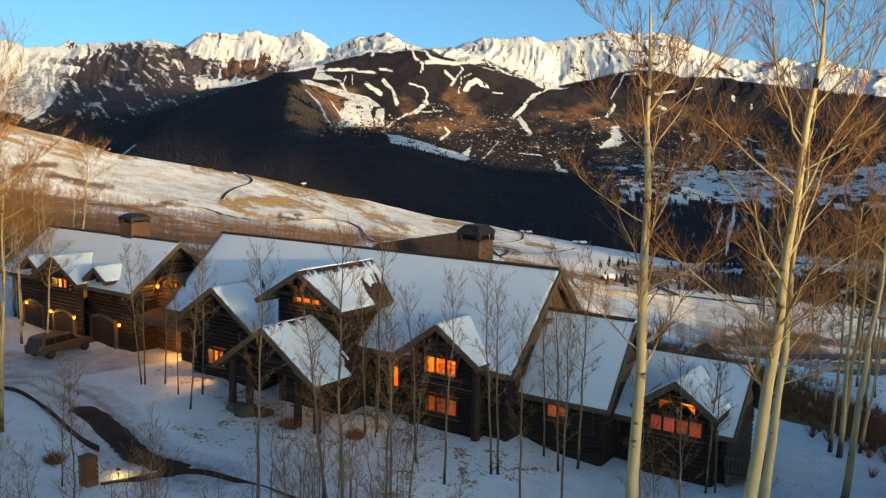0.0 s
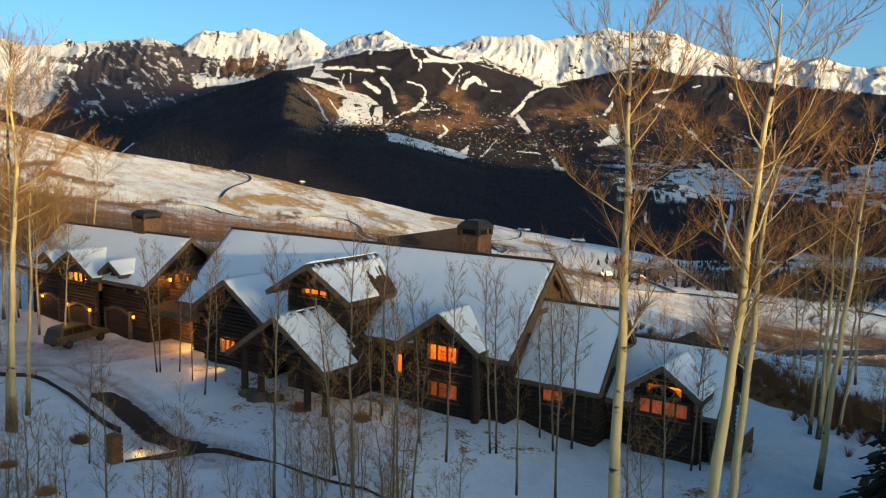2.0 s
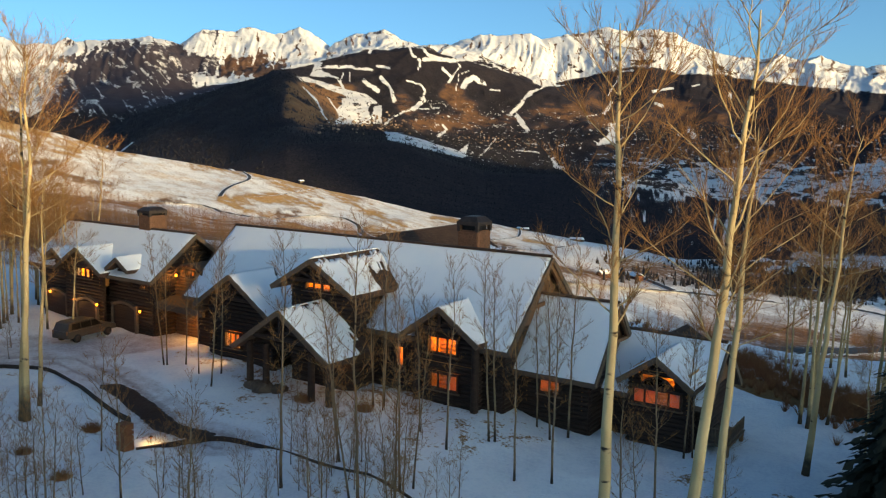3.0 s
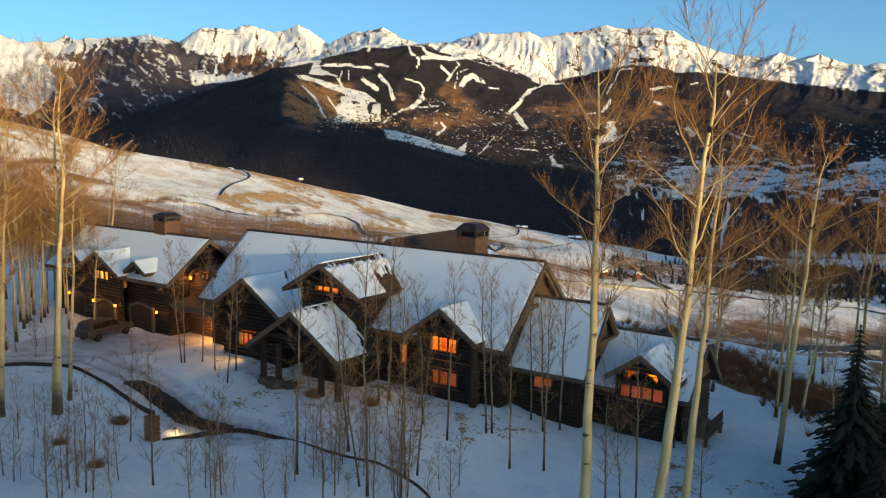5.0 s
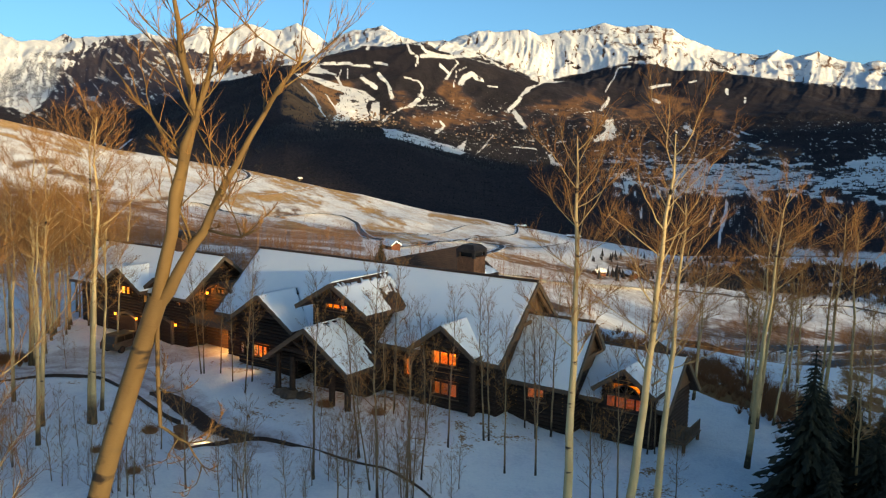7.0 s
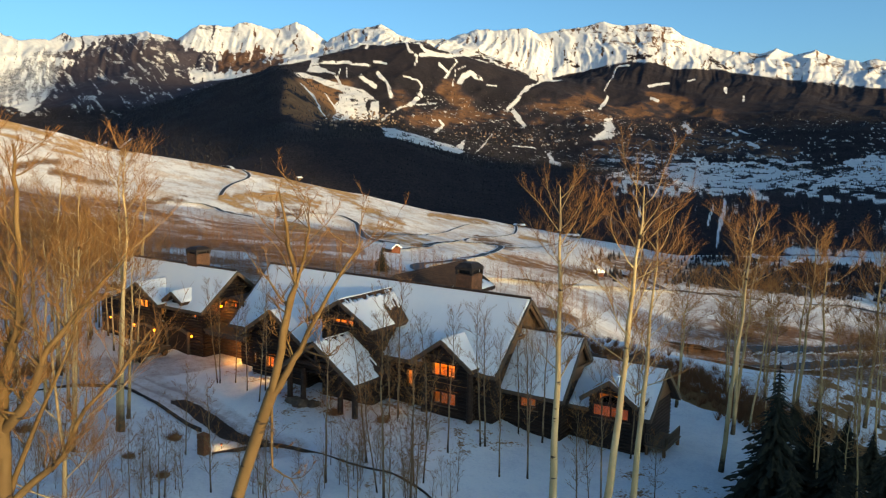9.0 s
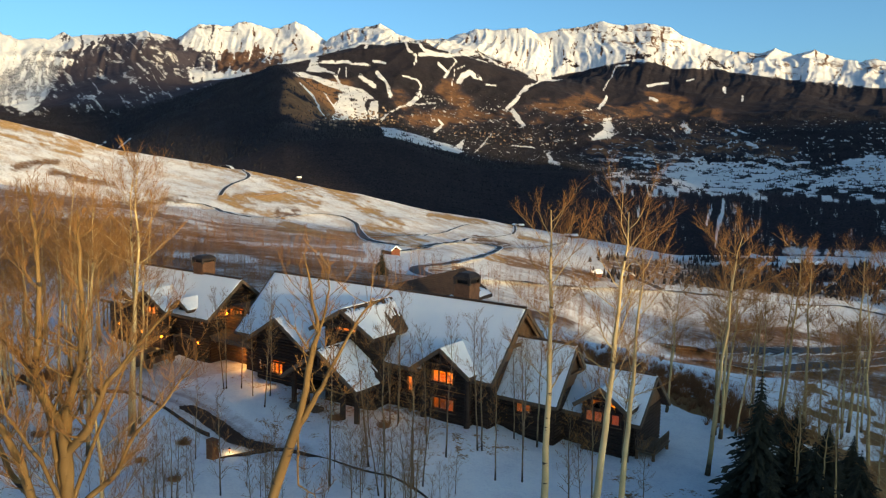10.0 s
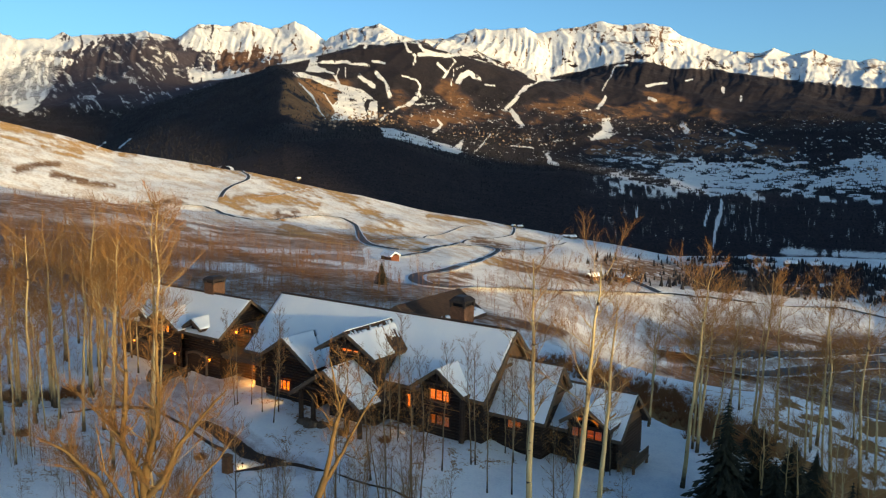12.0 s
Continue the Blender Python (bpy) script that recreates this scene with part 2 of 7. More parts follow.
# ---- the land ----


def near_ground(x, y):
    """Height of the yard and the slope behind it."""
    x, y = np.asarray(x, float), np.asarray(y, float)
    z = 0.016 * np.clip(-40 - x, 0, 80)
    e = np.clip(x + 27, 0, None)
    z = z - 1.3 * (1 - np.exp(-e / 4)) - 0.10 * np.clip(x + 4, 0, 60) * (y > -60)
    s = np.clip(26 - y, 0, None)
    z = z + 0.13 * s * s / (s + 8)
    z = z + 0.18 * np.sin(0.31 * x + 0.2 * y) * np.cos(0.23 * y - 0.11 * x) + 0.07 * np.sin(0.9 * x + 0.5) * np.sin(0.8 * y)
    return z


VIEW = (16.2, -25.2, 32.5)
HEADING = -33.44


def along(knots, b):
    k = np.array(knots, float).reshape(-1, 2)
    return np.interp(b, k[:, 0], k[:, 1])


def fade(x, a, b):
    t = np.clip((x - a) / (b - a), 0, 1)
    return t * t * (3 - 2 * t)


_perm = np.random.RandomState(7).rand(256, 256)


def value_noise(x, y):
    xi, yi = np.floor(x).astype(int), np.floor(y).astype(int)
    fx, fy = x - xi, y - yi
    fx, fy = fx * fx * (3 - 2 * fx), fy * fy * (3 - 2 * fy)
    g = lambda i, j: _perm[(xi + i) % 256, (yi + j) % 256]
    return (g(0, 0) * (1 - fx) + g(1, 0) * fx) * (1 - fy) + (g(0, 1) * (1 - fx) + g(1, 1) * fx) * fy


def fractal(x, y, octaves=5, ridged=False):
    total, amp, norm = 0, 1.0, 0
    for k in range(octaves):
        v = value_noise(x * 2**k + 17 * k, y * 2**k + 31 * k)
        total = total + amp * (1 - abs(2 * v - 1) if ridged else v)
        norm += amp
        amp *= 0.55
    return total / norm


# lines of the land, out from the yard: bearing from the heading and rise above the level, in degrees
CREST_HILL = [(-36.02, 0.82), (-27.79, 0.29), (-24.73, -0.4), (-21.52, -1.53), (-18.11, -2.12), (-13.11, -2.84), (-10.14, -3.46), (-5.57, -4.39), (-0.9, -5.53), (4.57, -6.39), (8.84, -7.11), (16, -8.04), (28.33, -7.3), (37.47, -6.42)]
WOOD_EDGE = [(-36.29, -3.2), (-27.97, -3.33), (-21.56, -2.67), (-14.56, -2.28), (-10.86, -0.94), (-7.1, -0.54), (-3.28, -0.71), (-0.96, -1.44), (2.54, -2.45), (8.29, -2.53), (13.93, -3.4), (17.55, -3.76), (22.68, -3.55), (28.02, -3.47), (37.13, -2.96)]
BENCH = [(-36.25, -2.57), (-27.94, -2.65), (-24.16, -2.14), (-21.51, -1.31), (-18.03, 0.96), (-14.47, 2.58), (-13.02, 3.06), (-11.74, 3.27), (-10.46, 2.91), (-9.16, 2.12), (-7.48, 1.19), (-5.96, 0.76), (-3.29, 0.74), (0.56, -0.38), (4.42, -0.96), (8.24, -1.2), (12, -1.5), (17.43, -1.73), (22.54, -1.41), (27.83, -1.09), (36.92, -0.82)]
MID_SLOPE = [(-36.12, -0.72), (-27.83, -0.62), (-24.71, -0.06), (-21.45, 0.36), (-18.01, 1.5), (-14.46, 2.94), (-11.55, 3.72), (-8.6, 2.95), (-5.21, 2.54), (-1.4, 2.35), (2.44, 1.66), (6.26, 1.3), (11.89, 0.86), (17.3, 0.56), (22.37, 0.98), (27.66, 1.04), (36.74, 1.11)]
UPPER_SLOPE = [(-36.01, 0.97), (-27.75, 1.07), (-24.63, 1.84), (-21.37, 2.64), (-17.98, 2.83), (-14.45, 3.34), (-11.55, 4.01), (-8.59, 4.65), (-5.22, 5.54), (-2.2, 5.83), (0.46, 5.18), (4.29, 3.97), (8.09, 3.08), (11.81, 2.74), (17.19, 2.59), (22.26, 2.56), (27.59, 1.94), (36.66, 1.93)]
SHOULDER = [(-35.87, 2.95), (-27.65, 3.06), (-24.56, 3.61), (-22.94, 4.23), (-21.28, 4.93), (-19.61, 5.15), (-17.92, 4.81), (-16.55, 4.16), (-14.44, 4.02), (-11.54, 4.59), (-8.59, 5.05), (-6.35, 5.51), (-4.85, 5.92), (-1.83, 6.02), (0.46, 5.62), (2.36, 5.13), (4.28, 4.42), (6.57, 3.55), (8.06, 3.75), (9.89, 4.45), (12.44, 4.85), (15.32, 4.56), (18.82, 4.15), (22.18, 3.74), (27.48, 3.28), (36.54, 3.13)]
SKYLINE_A = [(-35.76, 4.46), (-27.53, 5.43), (-26.65, 5.1), (-25.57, 5.23), (-24.95, 5.2), (-24.15, 5.68), (-23.69, 5.41), (-22.56, 5.61), (-21.09, 5.69), (-19.42, 5.99), (-18.92, 5.88), (-17.56, 5.6), (-16.85, 6.16), (-16.15, 6.64), (-15.1, 6.59), (-14.21, 6.56), (-13.31, 6.92), (-12.78, 6.8), (-11.52, 6.5), (-10.79, 6.7), (-9.98, 7.09), (-9.14, 6.66), (-7.84, 5.83), (-7.1, 6.36), (-6.35, 6.75), (-5.23, 6.85), (-4.4, 7.09)]
SKYLINE_B = [(-3.34, 6.53), (-2.02, 6.13), (0.07, 6.24), (1.95, 6.85), (3.46, 6.86), (5.15, 6.95), (6.28, 6.59), (7.58, 6.88), (8.69, 6.95), (10.32, 7.34), (11.61, 7.08), (13.05, 7.21), (14.66, 6.97), (15.57, 6.36), (17, 5.82), (18.74, 5.37), (20.1, 5.25), (21.07, 5.54), (22.08, 5.14), (23.36, 5.36), (24.66, 4.89), (25.92, 4.63), (26.66, 4.84), (27.37, 4.66), (36.45, 4.03)]
TREELINE = [(-36.02, 0.82), (-27.74, 1.23), (-26.24, 0.77), (-25.26, 1.82), (-24.25, 3.39), (-22.94, 4.23), (-21.29, 4.86), (-19.62, 5.01), (-17.92, 4.81), (-17.34, 3.56), (-16.58, 2.95), (-14.45, 3.37), (-13.01, 3.64), (-10.81, 4.36), (-8.59, 4.87), (-7.1, 5.27), (-5.22, 5.83), (-1.83, 5.95), (0.46, 5.25), (2.37, 4.87), (5.04, 4.09), (6.57, 3.55), (8.06, 3.89), (9.53, 4.42), (11.72, 4.64), (13.88, 4.74), (17.09, 4.26), (18.82, 4.04), (22.18, 3.74), (25.4, 3.3), (36.55, 3.07)]
# heights of the nearer ground by distance, across the view
SIDE = [-28.0, -21.6, -14.6, -7.1, 0.6, 8.3, 15.8, 22.7, 28.0]
NEAR_LINES = {170: [4, 1, -1, -2.5, -3.5, -8, -18, -26, -32], 350: [-6, -12, -16, -20, -26, -38, -54, -60, -64],
              600: [-10, -22, -36, -44, -52, -66, -82, -90, -96], 1000: [-32, -52, -66, -84, -97, -108, -125, -140, -150]}


def land_profile(b):
    """Distances and heights of the land's main lines at the bearings b."""
    rise = lambda line, r: VIEW[2] + r * np.tan(np.radians(along(line, b)))
    rows = [(r, np.interp(b, SIDE, h)) for r, h in NEAR_LINES.items()]
    crest = rise(CREST_HILL, 1350)
    rows += [(1350, crest), (1450, crest - 8), (1620, np.minimum(crest - 60, -150 + 0 * b)), (2000, rise(WOOD_EDGE, 2000)), (2250, rise(WOOD_EDGE, 2000) + 0.25 * (rise(BENCH, 2700) - rise(WOOD_EDGE, 2000)))]
    rows += [(2700, rise(BENCH, 2700)), (3100, rise(MID_SLOPE, 3100)), (3500, rise(UPPER_SLOPE, 3500)), (3900, rise(SHOULDER, 3900))]
    top = rise(SKYLINE_A + SKYLINE_B, 4400) + 14 * (fractal(b * 3.0 + 9, 0 * b, 4) - 0.5)
    rows += [(4400, top), (4550, top - 60), (4800, top - 260)]
    return rows


LAND_R = np.concatenate([np.linspace(150, 350, 50, endpoint=False), np.linspace(350, 1350, 100, endpoint=False), np.linspace(1350, 2000, 24, endpoint=False),
                         np.linspace(2000, 2700, 60, endpoint=False), np.linspace(2700, 3500, 85, endpoint=False), np.linspace(3500, 4400, 105, endpoint=False), np.linspace(4400, 4800, 10)])
LAND_B = np.concatenate([np.linspace(-60, -33, 45, endpoint=False), np.linspace(-33, 33, 900, endpoint=False), np.linspace(33, 60, 46)])


def land_heights(b, r):
    bb, rr = np.meshgrid(b, r, indexing="ij")
    rows = land_profile(b)
    rs = np.array([k for k, _ in rows], float)
    zs = np.stack([z for _, z in rows], 1)
    hi = np.clip(np.searchsorted(rs, r), 1, len(rs) - 1)
    w = np.clip((r - rs[hi - 1]) / (rs[hi] - rs[hi - 1]), 0, 1)
    z = zs[:, hi - 1] * (1 - w) + zs[:, hi] * w
    way = np.radians(bb + HEADING)
    x, y = VIEW[0] + rr * np.sin(way), VIEW[1] + rr * np.cos(way)
    # the flanks of the peaks wander from the line of sight
    turn = 3.4 * (fractal(x / 420, y / 420 + 3, 3) - 0.5) * fade(rr, 3300, 3700) * (1 - fade(rr, 4250, 4400))
    for j in np.nonzero((r > 3300) & (r < 4400))[0]:
        z[:, j] = np.interp(bb[:, j] + turn[:, j], b, z[:, j])
    inner = r < 170
    z[:, inner] = 0
    own = near_ground(x, y)
    k = fade(rr, 112, 170)
    edge = np.interp(b, SIDE, NEAR_LINES[170])[:, None] + 0 * rr
    z = np.where(rr < 170, own * (1 - k) + edge * k, z)
    # an unseen range added in the west to keep the evening sun off the valley
    west_screen = np.interp(bb, [33, 50, 60], [0, 1, 1]) * np.exp(-((rr - 2400) / 700) ** 2)
    z = z + 220 * west_screen
    # relief that grows with the distance; it dies away on the skyline
    far = fade(rr, 1700, 3300)
    crest = 1 - 0.82 * np.exp(-((rr - 4400) / 170) ** 2)
    bend = 2.6 * (fractal(x / 600, y / 600, 3) - 0.5)
    spurs = fractal((bb + 1.4 * bend) * 0.42 + 40, rr / 1500 + bend, 4, True) - 0.60
    z = z + fade(rr, 3300, 3850) * crest * 34 * spurs
    z = z + fade(rr, 3400, 3900) * crest * 24 * (fractal(x / 200 + 5, y / 200, 6, True) - 0.62)
    gullies = fractal((bb + 0.8 * bend) * 2.4, rr / 420, 4, True) - 0.6
    z = z + fade(rr, 3350, 3800) * crest * 15 * gullies
    ribs = fractal(x / 520, y / 520, 5, True) - 0.62
    z = z + far * crest * (80 - 62 * fade(rr, 3300, 3900)) * ribs
    z = z + fade(rr, 1650, 1900) * (1 - fade(rr, 3300, 3600)) * 7 * (fractal(x / 60, y / 60, 4) - 0.5)
    # the spur whose near side lies in its own shade
    z = z + 36 * np.exp(-((bb + 10.6) / 1.5) ** 2) * np.exp(-((rr - 2750) / 420) ** 2)
    z = z + fade(rr, 180, 600) * (1 - far) * 9 * (fractal(x / 130, y / 130, 4) - 0.5)
    return x, y, z


land_x, land_y, land_z = land_heights(LAND_B, LAND_R)
_tan = (land_z - VIEW[2]) / LAND_R
_seen = np.maximum.accumulate(_tan, axis=1)


def land_at(b, e):
    """The place where the sight line at bearing b and rise e first meets the land."""
    i = int(np.clip(np.searchsorted(LAND_B, b), 1, len(LAND_B) - 1))
    j = int(np.clip(np.searchsorted(_seen[i], math.tan(radians(e))), 1, len(LAND_R) - 1))
    return Vector((land_x[i, j], land_y[i, j], land_z[i, j])), float(LAND_R[j])


def land_z_at(x, y):
    """Height of the far land under a place."""
    dx, dy = x - VIEW[0], y - VIEW[1]
    b = (math.degrees(math.atan2(dx, dy)) - HEADING + 180) % 360 - 180
    i = int(np.clip(np.searchsorted(LAND_B, b), 1, len(LAND_B) - 1))
    j = int(np.clip(np.searchsorted(LAND_R, math.hypot(dx, dy)), 1, len(LAND_R) - 1))
    w = np.clip((math.hypot(dx, dy) - LAND_R[j - 1]) / (LAND_R[j] - LAND_R[j - 1]), 0, 1)
    return float(land_z[i, j - 1] * (1 - w) + land_z[i, j] * w)


def strip(bb, ee, line, half):
    """How much each place lies within a strip along a line of bearings and rises; half its width in degrees."""
    k = np.array(line, float).reshape(-1, 2)
    best = np.full(bb.shape, 9.0)
    for (b0, e0), (b1, e1) in zip(k[:-1], k[1:]):
        db, de = b1 - b0, e1 - e0
        t = np.clip(((bb - b0) * db + (ee - e0) * de) / (db * db + de * de + 1e-9), 0, 1)
        best = np.minimum(best, np.hypot(bb - b0 - t * db, ee - e0 - t * de))
    return 1 - fade(best, half * 0.45, half * 1.25)


def field(bb, ee, outline):
    """How much each place lies within an outline of bearings and rises."""
    k = np.array(outline, float)
    inside = np.zeros(bb.shape, bool)
    best = np.full(bb.shape, 9.0)
    box_b, box_e = (k[:, 0].min() - 0.3, k[:, 0].max() + 0.3), (k[:, 1].min() - 0.3, k[:, 1].max() + 0.3)
    near = (bb > box_b[0]) & (bb < box_b[1]) & (ee > box_e[0]) & (ee < box_e[1])
    pb, pe = bb[near], ee[near]
    cross, gap = np.zeros(pb.shape, bool), np.full(pb.shape, 9.0)
    for (b0, e0), (b1, e1) in zip(k, np.roll(k, -1, 0)):
        cross ^= ((e0 > pe) != (e1 > pe)) & (pb < (b1 - b0) * (pe - e0) / (e1 - e0 + 1e-12) + b0)
        t = np.clip(((pb - b0) * (b1 - b0) + (pe - e0) * (e1 - e0)) / ((b1 - b0) ** 2 + (e1 - e0) ** 2 + 1e-12), 0, 1)
        gap = np.minimum(gap, np.hypot(pb - b0 - t * (b1 - b0), pe - e0 - t * (e1 - e0)))
    inside[near], best[near] = cross, gap
    return np.where(inside, 0.5 + 0.5 * fade(best, 0, 0.05), 0.5 - 0.5 * fade(best, 0, 0.05))


# snow-covered shapes by bearing and rise: ski runs and meadows as outlines, narrow runs as lines with half their width
RUN_FIELDS = [
    [(-8.96, 4.85), (-8.48, 4.83), (-8.52, 4.21), (-8.04, 4.07), (-8.15, 3.85), (-9.34, 3.86), (-9.11, 4.34)],
    [(-10.19, 3.8), (-9.34, 3.75), (-8.22, 3.41), (-6.91, 3.07), (-5.59, 2.8), (-4.98, 2.36), (-4.64, 1.99), (-4.83, 2.14), (-5.29, 2.13), (-5.44, 1.68), (-5.21, 1.23), (-5.28, 0.78), (-7.74, 0.66), (-7.4, 1.19), (-7.55, 1.64), (-7.18, 2.09), (-7.21, 2.47), (-6.84, 2.47), (-7.1, 2.69), (-8.04, 2.97), (-8.97, 3.39), (-9.79, 3.48)],
    [(-5.02, 1.99), (-4.53, 2.07), (-4.52, 0.79), (-5.09, 0.78), (-5.17, 1.42)],
    [(0.69, 3.29), (1.02, 3.93), (1.62, 4.2), (2.32, 3.91), (2.51, 3.5), (1.94, 3.64), (1.71, 3.86), (1.33, 3.64), (1.07, 3.22)],
    [(-4.36, 0.3), (-3.29, 0.2), (-2.13, -0.16), (-0.98, -0.52), (0.57, -0.92), (1.43, -1.32), (0.97, -1.45), (-0.58, -1.13), (-1.74, -0.88), (-2.9, -0.59), (-4.05, -0.38)],
    [(0.69, -1.03), (1.41, -0.33), (1.2, -1.17)],
    [(10.55, 1.1), (11.14, 1.18), (11.24, 0.66), (11.56, 0.07), (11.2, -0.12), (9.94, -0.41), (9.86, -0.26), (10.66, 0.35)],
]
MEADOW_FIELDS = [
    [(14.42, -2.26), (14.94, -1.84), (16.73, -1.72), (19.18, -1.72), (20.56, -1.86), (22.25, -1.99), (23.92, -2.43), (23.62, -2.83), (22.32, -3.06), (21, -3.47), (18.96, -3.77), (16.84, -3.71), (14.49, -3.57), (15.36, -2.94), (14.8, -2.51)],
    [(25.13, -1.41), (26.66, -0.98), (27.83, -1.12), (29.1, -1.22), (29.23, -2.8), (25.23, -2.8), (24.28, -3.02), (23.88, -2.75), (25.03, -2.25), (26.1, -1.83)],
    [(19.75, -8.17), (20.09, -7.93), (21.29, -7.92), (21.6, -8.33), (20.64, -8.48)],
    [(24.23, -8.99), (24.69, -8.52), (28.43, -8.49), (29.4, -8.5), (29.45, -9.04), (26.35, -9.21)],
]
RUN_LINES = [
    (0.14, [(-5.71, 3.69), (-5.21, 3.29), (-4.8, 3)]),
    (0.15, [(-4.61, 3.86), (-4.04, 3.32), (-3.69, 2.39)]),
    (0.11, [(-8.41, 4.51), (-6.72, 4.55), (-5.14, 4.37)]),
    (0.09, [(-4.84, 4.63), (-4.08, 4.5)]),
    (0.13, [(-5.11, 6.13), (-5.37, 5.5)]),
    (0.06, [(-7.17, 4.1), (-7.29, 3.54)]),
    (0.05, [(-6.72, 4.18), (-6.69, 3.59)]),
    (0.09, [(-8.04, 3.96), (-7.48, 3.76), (-7.06, 3.06)]),
    (0.07, [(-2.86, 3.71), (-1.87, 3.47), (-1.6, 3.1), (-1.78, 2.35)]),
    (0.17, [(-1.74, 2.5), (-2.05, 2.12), (-2.39, 1.85)]),
    (0.08, [(-2.31, 1.85), (-3.11, 1.65), (-3.99, 1.1), (-4.37, 0.72)]),
    (0.06, [(-1.97, 1.89), (-0.7, 1.95)]),
    (0.06, [(-9.72, 3.07), (-8.9, 2.28), (-8.05, 0.8)]),
    (0.05, [(-8.12, 2.48), (-7.48, 1.56)]),
]
RUN_LINES_HIGH = [
    (0.08, [(-2.77, 6.04), (-2.5, 5.38), (-2, 5.03), (-2.07, 4.51)]),
    (0.1, [(-1.9, 5.98), (-1.44, 5.4), (-0.68, 5.23)]),
    (0.17, [(-1.74, 5.14), (-0.68, 5.16), (0.92, 5.11)]),
    (0.08, [(-0.12, 5.72), (0.46, 5.14), (0.7, 4.7)]),
    (0.1, [(-0.48, 4.57), (0.1, 3.99), (-0.12, 3.54)]),
    (0.06, [(0.7, 4.7), (0.1, 3.99)]),
    (0.04, [(1.31, 4.45), (0.6, 4.18), (0.42, 3.14)]),
    (0.07, [(2.71, 3.24), (3.36, 3.18)]),
    (0.05, [(6.68, 3.59), (5.82, 3.28)]),
    (0.13, [(5.82, 3.28), (5.12, 2.79), (4.9, 2.34), (4.2, 1.69)]),
    (0.2, [(4.55, 1.54), (4.9, 1.1), (5.33, 0.61)]),
    (0.1, [(-0.42, 0.82), (-0.11, 0.52), (-0.68, 0.06)]),
    (0.05, [(2.12, -1.31), (2.69, -0.73), (3.17, -0.03)]),
]
RUN_LINES_EAST = [
    (0.04, [(11.36, 4.49), (10.75, 3.32), (10.55, 2.95)]),
    (0.13, [(10.78, 2.59), (10.55, 2.07), (10.3, 1.77)]),
    (0.04, [(10.37, 1.8), (9.27, 1.57)]),
    (0.08, [(13.42, 3.26), (14.6, 3.45)]),
    (0.06, [(11.43, 4.53), (12.09, 4.57)]),
    (0.06, [(15.83, 3.59), (16.25, 3.66)]),
    (0.11, [(18.16, 3.09), (18.25, 2.84)]),
    (0.08, [(19.32, 2.59), (19.3, 2.34)]),
    (0.11, [(13.57, 2.46), (14.01, 2.32)]),
    (0.25, [(15.81, 0.76), (16.04, 0.4)]),
    (0.1, [(18.46, 0.44), (19.06, 0.19)]),
    (0.06, [(19.15, 0.48), (19.64, 0.27)]),
    (0.12, [(19.78, -0.37), (20.38, -0.61)]),
    (0.15, [(7.07, -1.37), (7.24, -1.9), (7.74, -2.04)]),
    (0.06, [(4.53, -0.81), (6.03, -0.93)]),
    (0.13, [(18.56, -4.19), (18.34, -5.75), (18.13, -7.02)]),
]
VALLEY_LINES = [
    (0.06, [(17.87, -4.37), (17.59, -5.6)]),
    (0.07, [(13.29, -4.66), (13.11, -5.46)]),
    (0.08, [(21.26, -7.41), (24.58, -7.07), (29.28, -7.01)]),
    (0.05, [(22.73, -8.03), (23.33, -8.02)]),
    (0.06, [(23.67, -8.18), (24.66, -8.17)]),
    (0.06, [(-21.9, -0.96), (-22.44, -1.32)]),
    (0.04, [(-21.11, -1.31), (-20.41, -0.73)]),
]
# faces of bare rock: half the width of the band and its line
CLIFFS = [
    (1.3, [(-22.3, 3.99), (-20.8, 4.57), (-17.93, 4.53)]),
    (1.2, [(-25.86, 2.47), (-27.7, 2.07)]),
    (0.9, [(-24.27, 3.05), (-25.82, 3.32)]),
    (1.6, [(-23.01, 2.58), (-20.03, 2.69), (-17.96, 3.47)]),
    (0.75, [(-16.9, 4.4), (-14.43, 4.31), (-11.54, 4.59)]),
    (1.3, [(-24.03, 1.17), (-19.38, 1.83)]),
    (0.3, [(-25.77, 4.32), (-23.58, 4.34)]),
]
SUMMIT_BANDS = [
    (0.1, [(-16.08, 6.47), (-14.4, 6.27)]),
    (0.1, [(-14.75, 6.36), (-13.97, 6.25)]),
    (0.1, [(-13.5, 6.84), (-12.96, 6.86)]),
    (0.1, [(-11.34, 6.58), (-10.79, 6.67)]),
    (0.14, [(-27.53, 5.43), (-26.94, 5.21)]),
    (0.12, [(-24.63, 5.55), (-23.53, 5.35)]),
    (0.12, [(-7.1, 6.29), (-5.23, 6.71)]),
    (0.1, [(-5.04, 6.86), (-3.72, 6.82)]),
    (0.22, [(7.2, 6.88), (9.05, 7.1)]),
    (0.2, [(9.42, 7.13), (11.44, 6.87), (12.36, 6.5)]),
    (0.3, [(9.81, 6.59), (12.39, 5.86)]),
    (0.2, [(12.53, 6.75), (14.85, 6.72)]),
    (0.35, [(12.74, 6.15), (15.25, 5.84)]),
    (0.3, [(19.77, 5.08), (20.43, 5.21)]),
    (0.4, [(21.46, 4.71), (22.15, 4.18)]),
    (0.3, [(23.74, 4.5), (24.7, 4.32)]),
    (0.5, [(26.24, 4.46), (27.4, 4.33)]),
    (0.2, [(-19.43, 5.51), (-17.56, 5.42)]),
]
